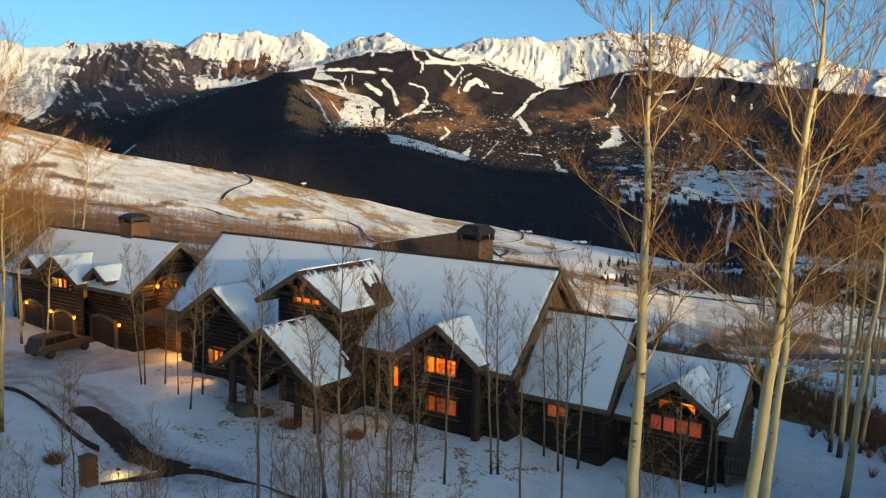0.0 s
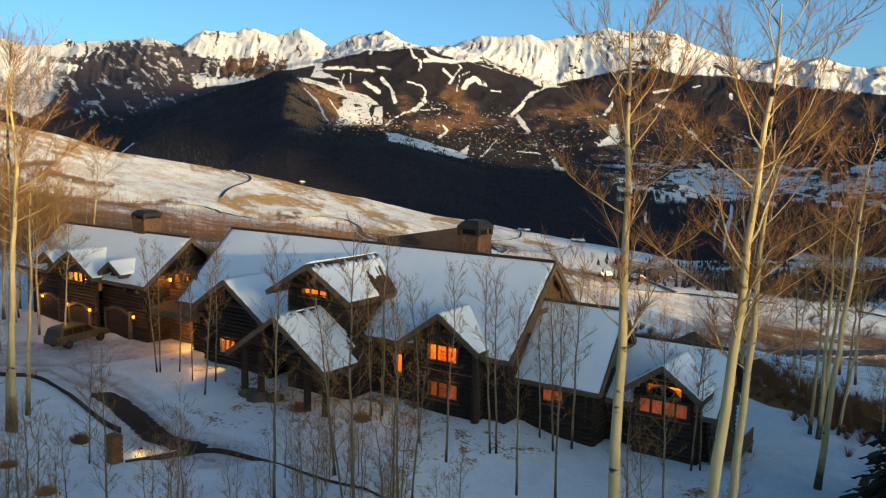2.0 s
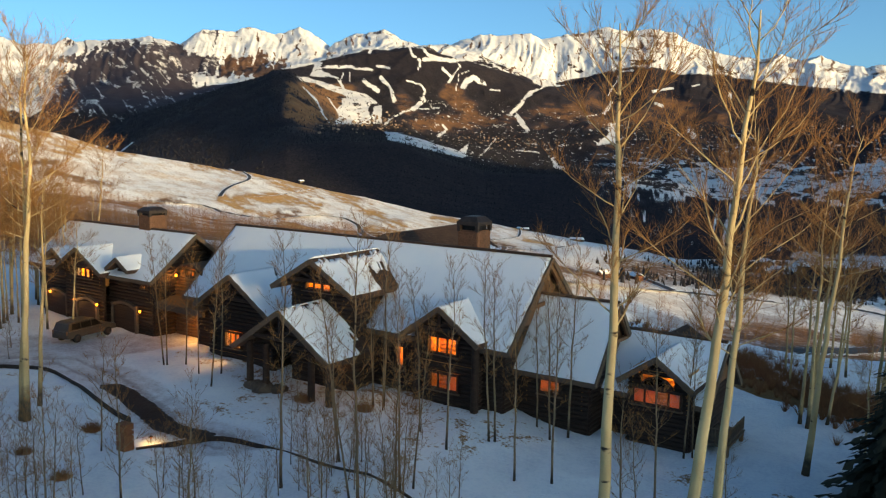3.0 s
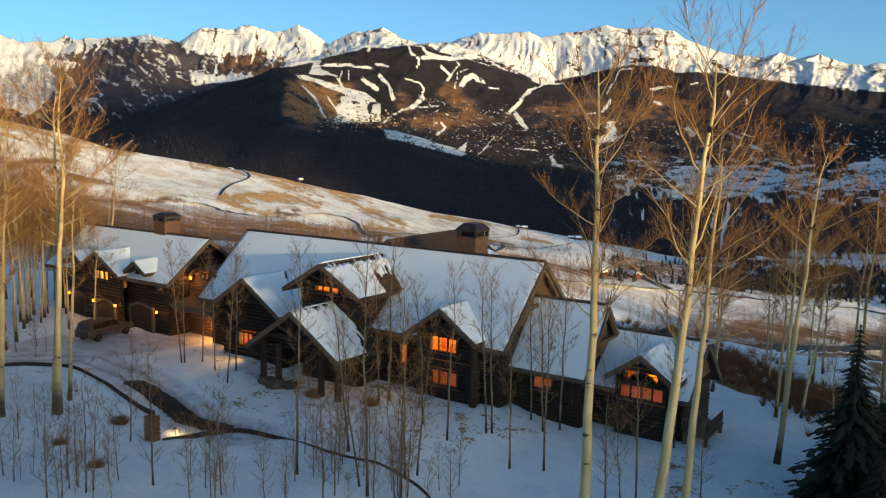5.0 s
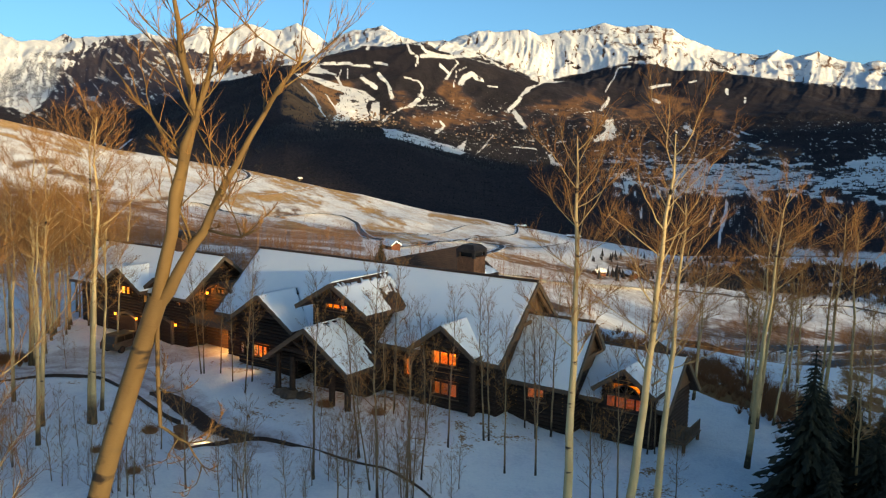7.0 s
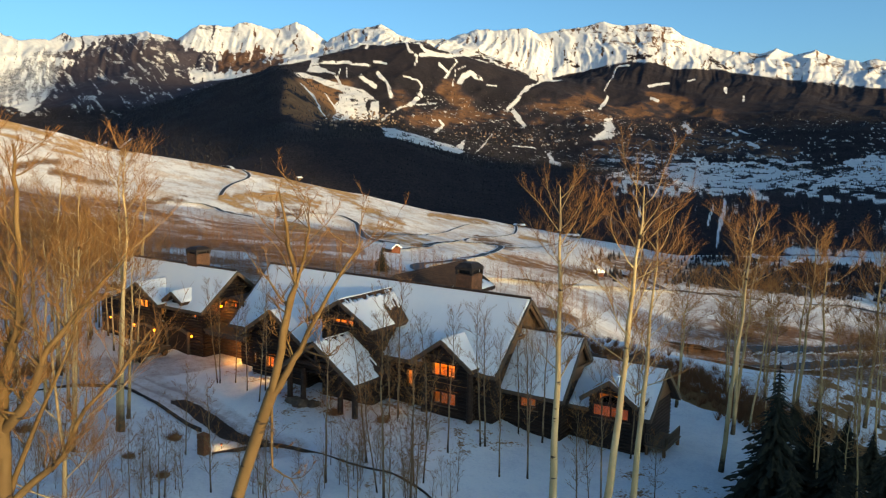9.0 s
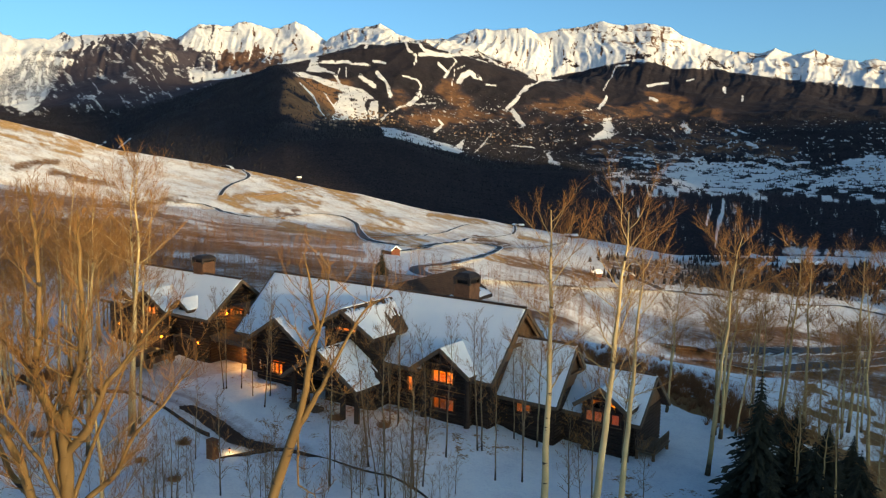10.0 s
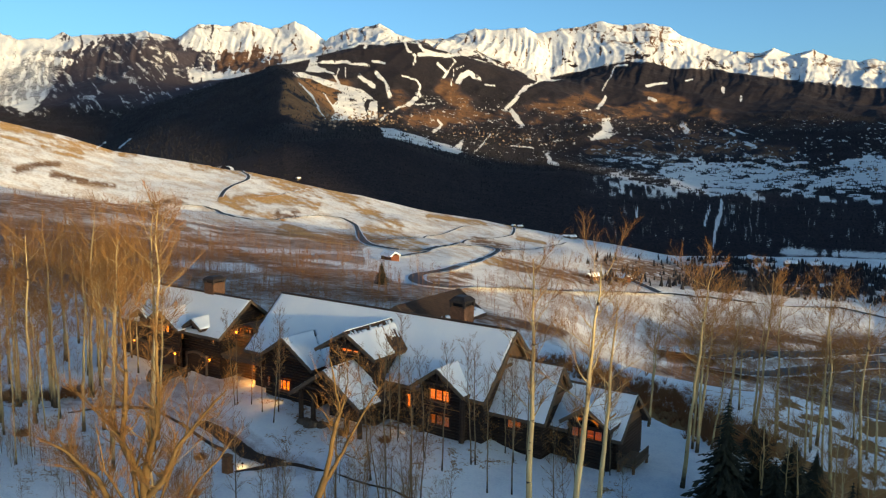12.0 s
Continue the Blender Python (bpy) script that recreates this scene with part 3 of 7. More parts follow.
TREE_PATCHES = [
    (0.2, [(8.02, 5), (8.78, 4.56)]),
    (0.2, [(12.06, 5.14), (13.32, 5.21)]),
    (0.14, [(17.04, 5.11), (17.76, 4.58), (18.47, 4.33)]),
    (0.12, [(0.47, 4.92), (2.17, 5.09), (3.52, 4.37)]),
    (0.12, [(1.98, 5.38), (3.51, 4.81), (5.43, 3.84)]),
]
BROWN_SLOPES = [
    (1.1, [(-10.09, 2.44), (-8.61, 1.73)]),
    (0.8, [(-10.84, 1.12), (-9.17, 0.78)]),
    (0.8, [(0.12, 2.83), (1.28, 2.1)]),
    (0.7, [(-3.31, 2.4), (-2.15, 1.1)]),
    (0.8, [(-1.76, 0.91), (4.36, 1.2)]),
    (1, [(4.38, 0.82), (9.99, 2.21)]),
    (0.9, [(8.15, 1.44), (14.75, 1.88)]),
    (0.8, [(10.11, -0.78), (19.1, -0.42)]),
    (0.6, [(13.28, 2.42), (18.3, 1.37)]),
    (0.6, [(20.15, -0.76), (22.5, -0.88)]),
]
GRASS_BANDS = [
    (0.35, [(-27.8, -0.01), (-25.98, -0.18), (-23.79, -0.84), (-21.85, -1.46)]),
    (0.35, [(-27.85, -0.89), (-25.71, -1.14), (-23.5, -1.68)]),
    (0.22, [(-21.02, -1.6), (-20.35, -1.88)]),
    (0.28, [(-16.54, -2.41), (-14.2, -2.65), (-12.74, -3.02), (-11.64, -3.47)]),
    (0.5, [(-12.56, -2.83), (-10.14, -3.77), (-8.63, -4.33)]),
    (0.3, [(-14.78, -4.52), (-13.52, -5.47), (-10.91, -5.86)]),
    (0.4, [(-13.87, -4.72), (-10.9, -4.6), (-8.64, -4.98)]),
    (0.22, [(-7.49, -4.21), (-5.57, -4.89), (-3.63, -5.83), (-2.76, -6.48)]),
    (0.35, [(-8.63, -3.76), (-5.57, -5.35), (-3.62, -6.22)]),
    (0.5, [(-10.92, -6.81), (-8.65, -7.21), (-6.14, -7.51)]),
    (0.45, [(-5.56, -7.2), (-3.61, -7.66), (-1.26, -7.83)]),
    (0.35, [(-5.18, -6.62), (-2.05, -7.37)]),
    (0.2, [(-0.9, -5.8), (2.62, -6.13), (6.12, -6.31)]),
    (0.2, [(5.17, -7.03), (6.93, -7.37)]),
    (0.4, [(3.07, -8.64), (6.6, -9.12)]),
]
CLEARING = [(-5.56, -7.98), (-3.22, -7.38), (0.68, -6.94), (4.6, -7.44), (8.48, -7.7), (4.64, -8.67), (2.71, -10.2), (-0.83, -10.58), (-3.2, -10.29), (-5.17, -9.14)]
SCRUB_BANDS = [
    (0.42, [(-21.81, -5.04), (-18.22, -6.05), (-15.76, -7.58), (-12.08, -9.01), (-8.66, -9.97), (-5.55, -10.76), (-3.19, -11.37)]),
    (0.6, [(-28.04, -4.7), (-24.93, -4.94), (-20.29, -5.28)]),
    (1.1, [(-29.0, -6.2), (-25.0, -6.5), (-20.0, -7.5)]),
    (0.35, [(-11.29, -5.59), (-9.97, -5.52)]),
    (0.22, [(-27.33, -2.65), (-24.81, -2.32)]),
    (0.25, [(-25.16, -3.01), (-21.6, -3.75)]),
    (0.25, [(-19.59, -4.93), (-17.12, -4.59)]),
    (0.3, [(2.25, -7.3), (4.61, -7.82)]),
    (0.5, [(4.64, -8.98), (10.48, -9.73)]),
    (0.7, [(11.57, -8.72), (19.65, -9.36), (23.76, -9.38)]),
    (0.5, [(-0.84, -10.27), (1.92, -9.83)]),
    (0.45, [(2.77, -12.52), (8.7, -13.44)]),
    (0.5, [(18.46, -13.13), (23.32, -12.64), (28.53, -12.71)]),
]


def build_land():
    bb = np.repeat(LAND_B[:, None], len(LAND_R), 1)
    ee = np.degrees(np.arctan(_tan))
    rr = np.repeat(LAND_R[None, :], len(LAND_B), 0)
    x, y = land_x, land_y
    wob_b = 0.42 * (fractal(x / 60, y / 60, 4) - 0.5)
    wob_e = 0.30 * (fractal(x / 50 + 9, y / 50, 4) - 0.5)
    b2, e2 = bb + wob_b, ee + wob_e
    n1, n2 = fractal(x / 160, y / 160, 5), fractal(x / 38 + 5, y / 38, 4)
    gx = np.gradient(land_z, axis=1) / np.gradient(LAND_R)[None, :]
    steep = np.abs(np.gradient(land_z, axis=0) / (np.gradient(np.radians(LAND_B))[:, None] * rr)) + np.abs(gx)
    above = ee - np.interp(bb, *np.array(TREELINE, float).reshape(-1, 2).T) + 1.0 * (n1 - 0.5)
    alpine = fade(above, -0.12, 0.12) * (rr > 3000)
    hill = fade(1600 - rr, 0, 60)
    # snow and rock of the high peaks
    b3, e3 = bb + 1.1 * wob_b, ee + 1.1 * wob_e
    chutes = fractal((bb + 0.7 * n1 - 0.22 * ee) * 5.5, ee * 1.3 + 3, 6)
    strata = fractal(bb * 1.6 + n1, (ee + 0.06 * bb) * 9.0, 5)
    n3 = fractal(x / 17 + 8, y / 17, 3)
    cliff = np.zeros_like(rr)
    for half, line in CLIFFS:
        cliff = np.maximum(cliff, strip(b3, e3, line, half))
    band = np.zeros_like(rr)
    for half, line in SUMMIT_BANDS:
        band = np.maximum(band, strip(b3, e3, line, half * 1.3))
    rocky = fade(chutes + 0.34 * cliff + 0.10 * (n3 - 0.5) + 0.05 * np.clip(steep - 0.8, -0.6, 1.0), 0.60, 0.74)
    rocky = np.maximum(rocky, 0.68 * band * fade(0.6 * strata + 0.4 * n3, 0.42, 0.60))
    rocky = rocky * (1 - 0.45 * fade(-bb, 23.0, 25.5))
    snow = alpine * (1 - 0.92 * rocky)
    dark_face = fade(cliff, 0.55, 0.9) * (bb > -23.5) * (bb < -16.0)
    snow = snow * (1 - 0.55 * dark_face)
    # ski runs and meadows, with islands of trees in them
    b2, e2 = bb + 0.45 * wob_b, ee + 0.45 * wob_e
    runs = np.zeros_like(rr)
    uneven = 0.45 + 1.1 * fractal(x / 32 + 3, y / 32, 3)
    for half, line in RUN_LINES + RUN_LINES_HIGH + RUN_LINES_EAST + VALLEY_LINES:
        runs = np.maximum(runs, strip(b2, e2, line, half * uneven))
    for outline in RUN_FIELDS:
        runs = np.maximum(runs, field(b2, e2, outline))
    ragged = 0.9 * (fractal(bb * 2.2, ee * 5.0 + 3, 5) - 0.5)
    for outline in MEADOW_FIELDS:
        runs = np.maximum(runs, field(b2 + 1.6 * ragged, e2 + 0.8 * ragged, outline))
    near_town = fade(bb, 8.5, 12.5) * fade(ee, -4.4, -3.7) * (1 - fade(ee, -1.6, -0.7))
    plots = fade(fractal(bb * 1.3 + 6, ee * 5.5, 5), 0.47, 0.56) * near_town
    runs = np.maximum(runs, 0.85 * plots)
    hedges = fade(fractal(bb * 2.0 + 1, ee * 11.0, 4), 0.60, 0.66) * near_town
    runs = runs * (1 - 0.75 * hedges)
    dots = fade(fractal(x / 23 + 2, y / 23, 3), 0.66, 0.71)
    runs *= (rr > 1200) * (1 - 0.7 * dots)
    snow = np.maximum(snow, runs)
    # flecks of snow: clearings and roofs on the wooded bench, more of them low down
    bench = fade(bb, -5, -1) * fade(rr, 2050, 2300) * (1 - fade(rr, 3050, 3400))
    flecks = fade(fractal(x / 10 + 7, y / 10, 2) + 0.22 * (fractal(x / 90, y / 90, 3) - 0.5), 0.68, 0.74)
    snow = np.maximum(snow, 0.62 * flecks * bench)
    wisps = fade(fractal(bb * 1.4, ee * 7.0 + 4, 4), 0.60, 0.68) * fade(rr, 1950, 2150) * (1 - fade(rr, 2500, 2800)) * fade(bb, 4, 9)
    snow = np.maximum(snow, 0.5 * wisps)
    glades = fade(fractal(bb * 6.0, ee * 1.5 + 8, 4) + 0.5 * (fractal(bb * 0.7, ee * 1.2, 3) - 0.5), 0.58, 0.70) * fade(bb, 8, 13) * fade(ee, -7.6, -6.6) * (1 - fade(ee, -4.4, -3.8))
    snow = np.maximum(snow, 0.42 * glades * (1 - hill))
    old_snow = fade(fractal((bb + 0.5 * ee) * 2.6, ee * 3.2, 5), 0.60, 0.70) * fade(rr, 2900, 3200) * (bb < -11) * fade(ee, -0.5, 1.0)
    snow = np.maximum(snow, 0.5 * old_snow)
    gullies = fade(fractal((bb + 0.8 * ee) * 7.0, ee * 1.6 + 5, 5), 0.56, 0.68) * fade(rr, 2800, 3100) * fade(-bb, 13.5, 16.5) * fade(ee, 0.2, 1.4) * fade(fractal(bb * 0.9 + 3, ee * 1.1, 3), 0.38, 0.62)
    snow = np.maximum(snow, 0.55 * gullies)
    # the grazed hill: wind-packed snow with dry grass through it
    grass = np.zeros_like(rr)
    for half, line in GRASS_BANDS:
        grass = np.maximum(grass, strip(bb + 1.6 * wob_b, ee + 1.6 * wob_e, line, half))
    streak = fractal((bb + 0.8 * ee) * 0.9 + n1, (ee + 0.30 * bb) * 5.0, 5)
    tufts = fractal(x / 9, y / 9, 4)
    grass = np.clip(grass * fade(0.6 * streak + 0.4 * tufts, 0.26, 0.62), 0, 1)
    thin = fade(0.65 * streak + 0.35 * tufts, 0.36, 0.66) * fade(rr, 380, 560) * (1 - 0.8 * fade(bb, 4, 9))
    hill_snow = np.clip(0.95 - 0.85 * grass - 0.42 * thin, 0, 1)
    # brown scrub along the ditches and below the hill
    oak = np.zeros_like(rr)
    for half, line in SCRUB_BANDS:
        oak = np.maximum(oak, strip(bb + 1.8 * wob_b, ee + 1.8 * wob_e, line, half))
    clump = fractal(x / 34 + 3, y / 34, 4)
    scrub = fade(clump + 0.10 * (n2 - 0.5), 0.35, 0.51) * (1 - fade(rr, 560, 800)) * fade(rr, 120, 190) * (1 - 0.6 * fade(bb, 0, 4))
    scrub = scrub * (1 - field(b2, e2, CLEARING))
    scrub = np.clip(np.maximum(0.8 * scrub, oak * fade(tufts, 0.25, 0.5)), 0, 1)
    hill_snow = hill_snow * (1 - 0.93 * scrub)
    # the dark flats by the river
    flats = fade(bb, 15.5, 20.0) * fade(ee, -10.2, -9.7) * (1 - fade(ee, -8.0, -7.6))
    flats = flats * fade(fractal(bb * 0.8 + 5, ee * 4.0 + n1, 5), 0.36, 0.46)
    hill_snow = hill_snow * (1 - 0.9 * flats)
    low_side = fade(bb - 0.8 * ee, 24, 29) * (1 - fade(ee, -12.4, -11.4)) * fade(fractal(bb * 0.45 + 2, ee * 2.2, 5), 0.34, 0.48)
    hill_snow = hill_snow * (1 - 0.85 * low_side)
    scrub = np.maximum(scrub, 0.8 * low_side)
    # the wooded break of slope above the long road
    brink = fade(bb, 9.5, 11.5) * (1 - fade(bb, 21, 24)) * fade(ee, -10.2, -9.8) * (1 - fade(ee, -8.6, -8.0)) * fade(fractal(bb * 1.1 + 8, ee * 2.6, 5), 0.36, 0.56)
    hill_snow = hill_snow * (1 - 0.55 * brink)
    scrub = np.maximum(scrub, 0.75 * brink)
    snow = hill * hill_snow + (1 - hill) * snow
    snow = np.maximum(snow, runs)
    # conifers, bare aspen woods and the spur's sunlit face, painted in as lighter brown
    wood = (1 - hill) * (1 - alpine)
    brownish = np.zeros_like(rr)
    for half, line in BROWN_SLOPES:
        brownish = np.maximum(brownish, strip(bb + 2.5 * wob_b, ee + 2.5 * wob_e, line, half))
    leafless_or_lit = np.clip(0.8 * brownish * fade(0.6 * n1 + 0.4 * n2, 0.34, 0.54), 0, 1) * (rr > 1620)
    edge_of_spur = fade(bb + 0.9 * (n1 - 0.5), -11.35, -10.75)
    leafless_or_lit = leafless_or_lit * np.where(bb < -9, edge_of_spur, 1)
    lit_face = edge_of_spur * (1 - fade(bb, -7.0, -5.5)) * fade(ee, 0.3, 0.9) * (1 - fade(ee, 3.2, 3.7))
    leafless_or_lit = np.maximum(leafless_or_lit, lit_face * fade(n2, 0.30, 0.46))
    craggy = fade(-bb, 11.5, 13.0) * fade(ee, 0.9, 1.6) * fade(rr, 3000, 3300)
    wood = wood * (1 - leafless_or_lit) * (1 - 0.8 * craggy) * (1 - 0.98 * runs)
    trees = np.zeros_like(rr)
    for half, line in TREE_PATCHES:
        trees = np.maximum(trees, strip(b3, e3, line, half * uneven) * fade(n3, 0.3, 0.5))
    snow, wood = snow * (1 - trees), np.maximum(wood, trees)
    wood = np.maximum(wood, hill * np.maximum(0.9 * flats, 0.10 * brink))
    # less brown on the left, where the rock is coloured as if shaded
    brown = np.clip(np.maximum(leafless_or_lit * (1 - hill), hill) * (1 - alpine) + np.where(bb < -15, 0.20, 0.62) * alpine, 0, 1)
    # a little grass colour also lightens the sunlit spur face
    grassy = np.clip(hill * np.maximum(grass, 0.8 * thin) * (1 - 0.8 * scrub) + 0.10 * lit_face * (1 - hill), 0, 1)
    nb, nr = rr.shape
    idx = np.arange(nb * nr).reshape(nb, nr)
    quads = np.stack([idx[:-1, :-1], idx[:-1, 1:], idx[1:, 1:], idx[1:, :-1]], -1).reshape(-1, 4)[:, ::-1]
    ob = raw("backdrop_valley_and_mountains", np.stack([x, y, land_z], -1).reshape(-1, 3), quads, LAND, smooth=True)
    me = ob.data
    layer = me.attributes.new("cover", "FLOAT_COLOR", "POINT")
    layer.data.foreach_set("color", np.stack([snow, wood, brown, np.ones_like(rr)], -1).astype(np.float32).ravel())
    layer = me.attributes.new("open_hill", "FLOAT", "POINT")
    layer.data.foreach_set("value", hill.astype(np.float32).ravel())
    layer = me.attributes.new("grassy", "FLOAT", "POINT")
    layer.data.foreach_set("value", grassy.astype(np.float32).ravel())
    tagged(ob, "snowy hills, dark wooded valley and sunlit alpine peaks", "mountains", kind="structure")
    return wood, leafless_or_lit, scrub, grass


land_wood, land_leafless_or_lit, land_scrub, land_grass = build_land()


def spine_cover(x, y, line, half):
    k = np.array(line, float).reshape(-1, 2)
    best = np.full(np.shape(x), 99.0)
    for (x0, y0), (x1, y1) in zip(k[:-1], k[1:]):
        dx, dy = x1 - x0, y1 - y0
        t = np.clip(((x - x0) * dx + (y - y0) * dy) / (dx * dx + dy * dy), 0, 1)
        best = np.minimum(best, np.hypot(x - x0 - t * dx, y - y0 - t * dy))
    return 1 - fade(best, half * 0.75, half * 1.25)


DRIVE_BARE = [(-54.97, 34.57), (-52.58, 34.25), (-48.58, 33.07), (-44.48, 31.86), (-41.97, 31.75), (-40.79, 31.81)]
DRIVE = [(-72.56, 29.85), (-67.04, 33.68), (-64.23, 36.60), (-57.91, 36.15), (-50.35, 33.88), (-43.65, 31.69), (-38.43, 31.82)]
PARKING = [(-71.60, 37.27), (-67.17, 38.98), (-65.89, 42.74), (-64.61, 47.48)]
LITTER_BANK = [(-18.50, 73.65), (-12.89, 70.89), (-6.31, 68.60), (-0.85, 68.82)]
BRUSHY = [(-54.54, 7.97), (-52.59, 13.75), (-59.09, 21.73), (-74.33, 25.21), (-82.89, 23.27)]
PATH_FRONT = [(-53.48, 45.45), (-45.06, 42.65), (-41.31, 43.85), (-37.38, 46.05), (-34.21, 46.23)]


def yard_strip(name, bs, rs):
    """A fan of ground between two distances, with its painted cover."""
    bb, rr = np.meshgrid(bs, rs, indexing="ij")
    x, y, z = land_heights(bs, rs)
    bumps = 0.17 * (fractal(x / 1.4, y / 1.4, 3) - 0.5) + 0.34 * (fractal(x / 6, y / 6, 2) - 0.5)
    bare = spine_cover(x, y, DRIVE_BARE, 0.95)
    drive = np.maximum(0.62 * spine_cover(x, y, DRIVE, 2.9), 0.70 * spine_cover(x, y, PARKING, 4.2))
    ruts = np.maximum(spine_cover(x, y - 0.95, DRIVE, 0.34), spine_cover(x, y + 0.95, DRIVE, 0.34))
    drive = np.maximum(drive, 0.85 * ruts)
    front = 0.5 * spine_cover(x, y, PATH_FRONT, 2.4)
    bank = 0.95 * spine_cover(x, y, LITTER_BANK, 2.4)
    under = (0.25 + 0.75 * fade(fractal(x / 2.2, y / 2.2, 4), 0.40, 0.60)) * fade(x + 0.10 * (y - 42), -3, 2) * fade(y, 30, 36)
    bank = np.maximum(bank, 0.45 * spine_cover(x, y, BRUSHY, 3.2))
    z = z + bumps * (1 - drive) - 0.3 * drive
    litter = np.maximum(np.maximum(bank, under), np.maximum(0.46 * fade(fractal(x / 9, y / 9, 4), 0.50, 0.68) * (1 - drive), front))
    nb, nr = rr.shape
    idx = np.arange(nb * nr).reshape(nb, nr)
    quads = np.stack([idx[:-1, :-1], idx[:-1, 1:], idx[1:, 1:], idx[1:, :-1]], -1).reshape(-1, 4)[:, ::-1]
    ob = raw(name, np.stack([x, y, z], -1).reshape(-1, 3), quads, YARD, smooth=True)
    layer = ob.data.attributes.new("cover", "FLOAT_COLOR", "POINT")
    layer.data.foreach_set("color", np.stack([bare, 0.75 * drive, litter, np.ones_like(rr)], -1).astype(np.float32).ravel())
    return tagged(ob, "snow-covered yard and slope with bare patches of drive", "snowy ground", kind="structure")


yard_strip("ground", np.linspace(-60, 60, 480), np.linspace(14, 150, 200))


def build_back_land():
    """The slope under and behind the drone, with unseen ridges added to block the sun."""
    bs = np.linspace(60, 300, 150)
    rs = np.concatenate([np.linspace(0.5, 150, 40), np.geomspace(160, 4800, 60)])
    bb, rr = np.meshgrid(bs, rs, indexing="ij")
    way = np.radians(bb + HEADING)
    x, y = VIEW[0] + rr * np.sin(way), VIEW[1] + rr * np.cos(way)
    _, _, e0 = land_heights(np.array([60.0]), rs)
    _, _, e1 = land_heights(np.array([-60.0]), rs)
    base = near_ground(np.clip(x, -200, 200), np.clip(y, -260, 200)) + 0.12 * np.clip(rr - 150, 0, 1500)
    w0, w1 = 1 - fade(bb, 60, 110), fade(bb, 250, 300)
    z = base * (1 - w0 - w1) + e0 * w0 + e1 * w1
    # an unseen rise added towards the sun, to cast its shadow over the yard
    sa, ca = math.sin(radians(SUN_AZ)), math.cos(radians(SUN_AZ))
    s, t = (x + 45) * sa + (y - 50) * ca, (x + 45) * ca - (y - 50) * sa
    rise = 57.0 * np.exp(-((s - 550) / 130) ** 2) * (1 - fade(t, 700, 1100)) * fade(t, -100, -55) * (1 + 0.06 * fade(t, 16, 60)) * fade(bb, 60, 72)
    z = np.where(s > 200, np.minimum(z, 18 * (1 - fade(s, 200, 420))), z)
    z = np.where(rise > 2, np.maximum(z, rise), z)
    # unseen range beyond it, added to shade the valley floor and the wooded slopes
    tall = np.interp(t, [-3600, -2300, -2000, -1590, -1500, -1040, -985, -900, 200], [360, 360, 240, 240, 730, 730, 60, 0, 0])
    z = np.where(tall > 1, np.maximum(z, tall * np.exp(-((s - 2300) / 420) ** 2) * fade(bb, 62, 70) - 60), z)
    # an unseen gap between the two, cut meadow-low to let the last sun in
    sun_gap = fade(-t, 290, 350) * (1 - fade(-t, 985, 1010)) * fade(bb, 60, 66)
    z = z + sun_gap * (np.minimum(z, 0.19 * (t + 100) - 15) - z)
    nb, nr = rr.shape
    idx = np.arange(nb * nr).reshape(nb, nr)
    quads = np.stack([idx[:-1, :-1], idx[:-1, 1:], idx[1:, 1:], idx[1:, :-1]], -1).reshape(-1, 4)[:, ::-1]
    ob = raw("ground_uphill", np.stack([x, y, z], -1).reshape(-1, 3), quads, YARD, smooth=True)
    layer = ob.data.attributes.new("cover", "FLOAT_COLOR", "POINT")
    layer.data.foreach_set("color", np.stack([0 * rr, 0 * rr, 0.4 + 0 * rr, 1 + 0 * rr], -1).astype(np.float32).ravel())
    tagged(ob, "snow-covered hillside behind the yard with unseen ridges added for shade", "snowy ground", kind="structure")


build_back_land()


def build_front_fan():
    bs, rs = np.linspace(-60, 60, 60), np.linspace(0.5, 14, 12)
    yard_strip("ground_below", bs, rs)


build_front_fan()

# ---- the lodge ----


def log_wall(name, parent, a, b, z0, top, material=LOG, course=0.34, label="", holes=()):
    """A wall of stacked round logs from a to b in plan, outer face to the right of the way; top(s) gives its height at the share s.
    holes: openings, as metres from a, to, and their lower and upper heights."""
    a, b = Vector((*a, 0)), Vector((*b, 0))
    d = (b - a).normalized()
    out = Vector((d.y, -d.x, 0))
    length = (b - a).length
    grid = [i / 40 for i in range(41)]
    back, logs = bmesh.new(), []
    z = z0
    while True:
        ok = [s for s in grid if top(s) > z + course * 0.6]
        if not ok:
            break
        spans = [(length * min(ok), length * max(ok))]
        for h0, h1, k0, k1 in holes:
            if k0 < z + course * 0.5 < k1:
                spans = [piece for u, w in spans for piece in ((u, min(w, h0)), (max(u, h1), w)) if piece[1] - piece[0] > 0.1]
        for u, w in spans:
            p, q = a + d * u, a + d * w
            v = [[back.verts.new(e + out * o + Vector((0, 0, z + h))) for o, h in ((0, 0), (0, course), (-0.18, course), (-0.18, 0))] for e in (p, q)]
            for i in range(4):
                j = (i + 1) % 4
                back.faces.new((v[0][i], v[0][j], v[1][j], v[1][i]))
            back.faces.new(v[0][::-1])
            back.faces.new(v[1])
            logs.append((p, q, z))
        z += course
    bmesh.ops.remove_doubles(back, verts=back.verts, dist=0.002)
    bmesh.ops.recalc_face_normals(back, faces=back.faces)
    wall = part(name, back, material, parent, label)
    for p, q, z in logs:
        log = bmesh.new()
        ring = [(0.004, 0.01), (0.10, 0.03), (0.17, 0.12), (0.17, 0.22), (0.10, 0.31), (0.004, course - 0.01)]
        v = [[log.verts.new(e + out * o + Vector((0, 0, z + h))) for o, h in ring] for e in (p, q)]
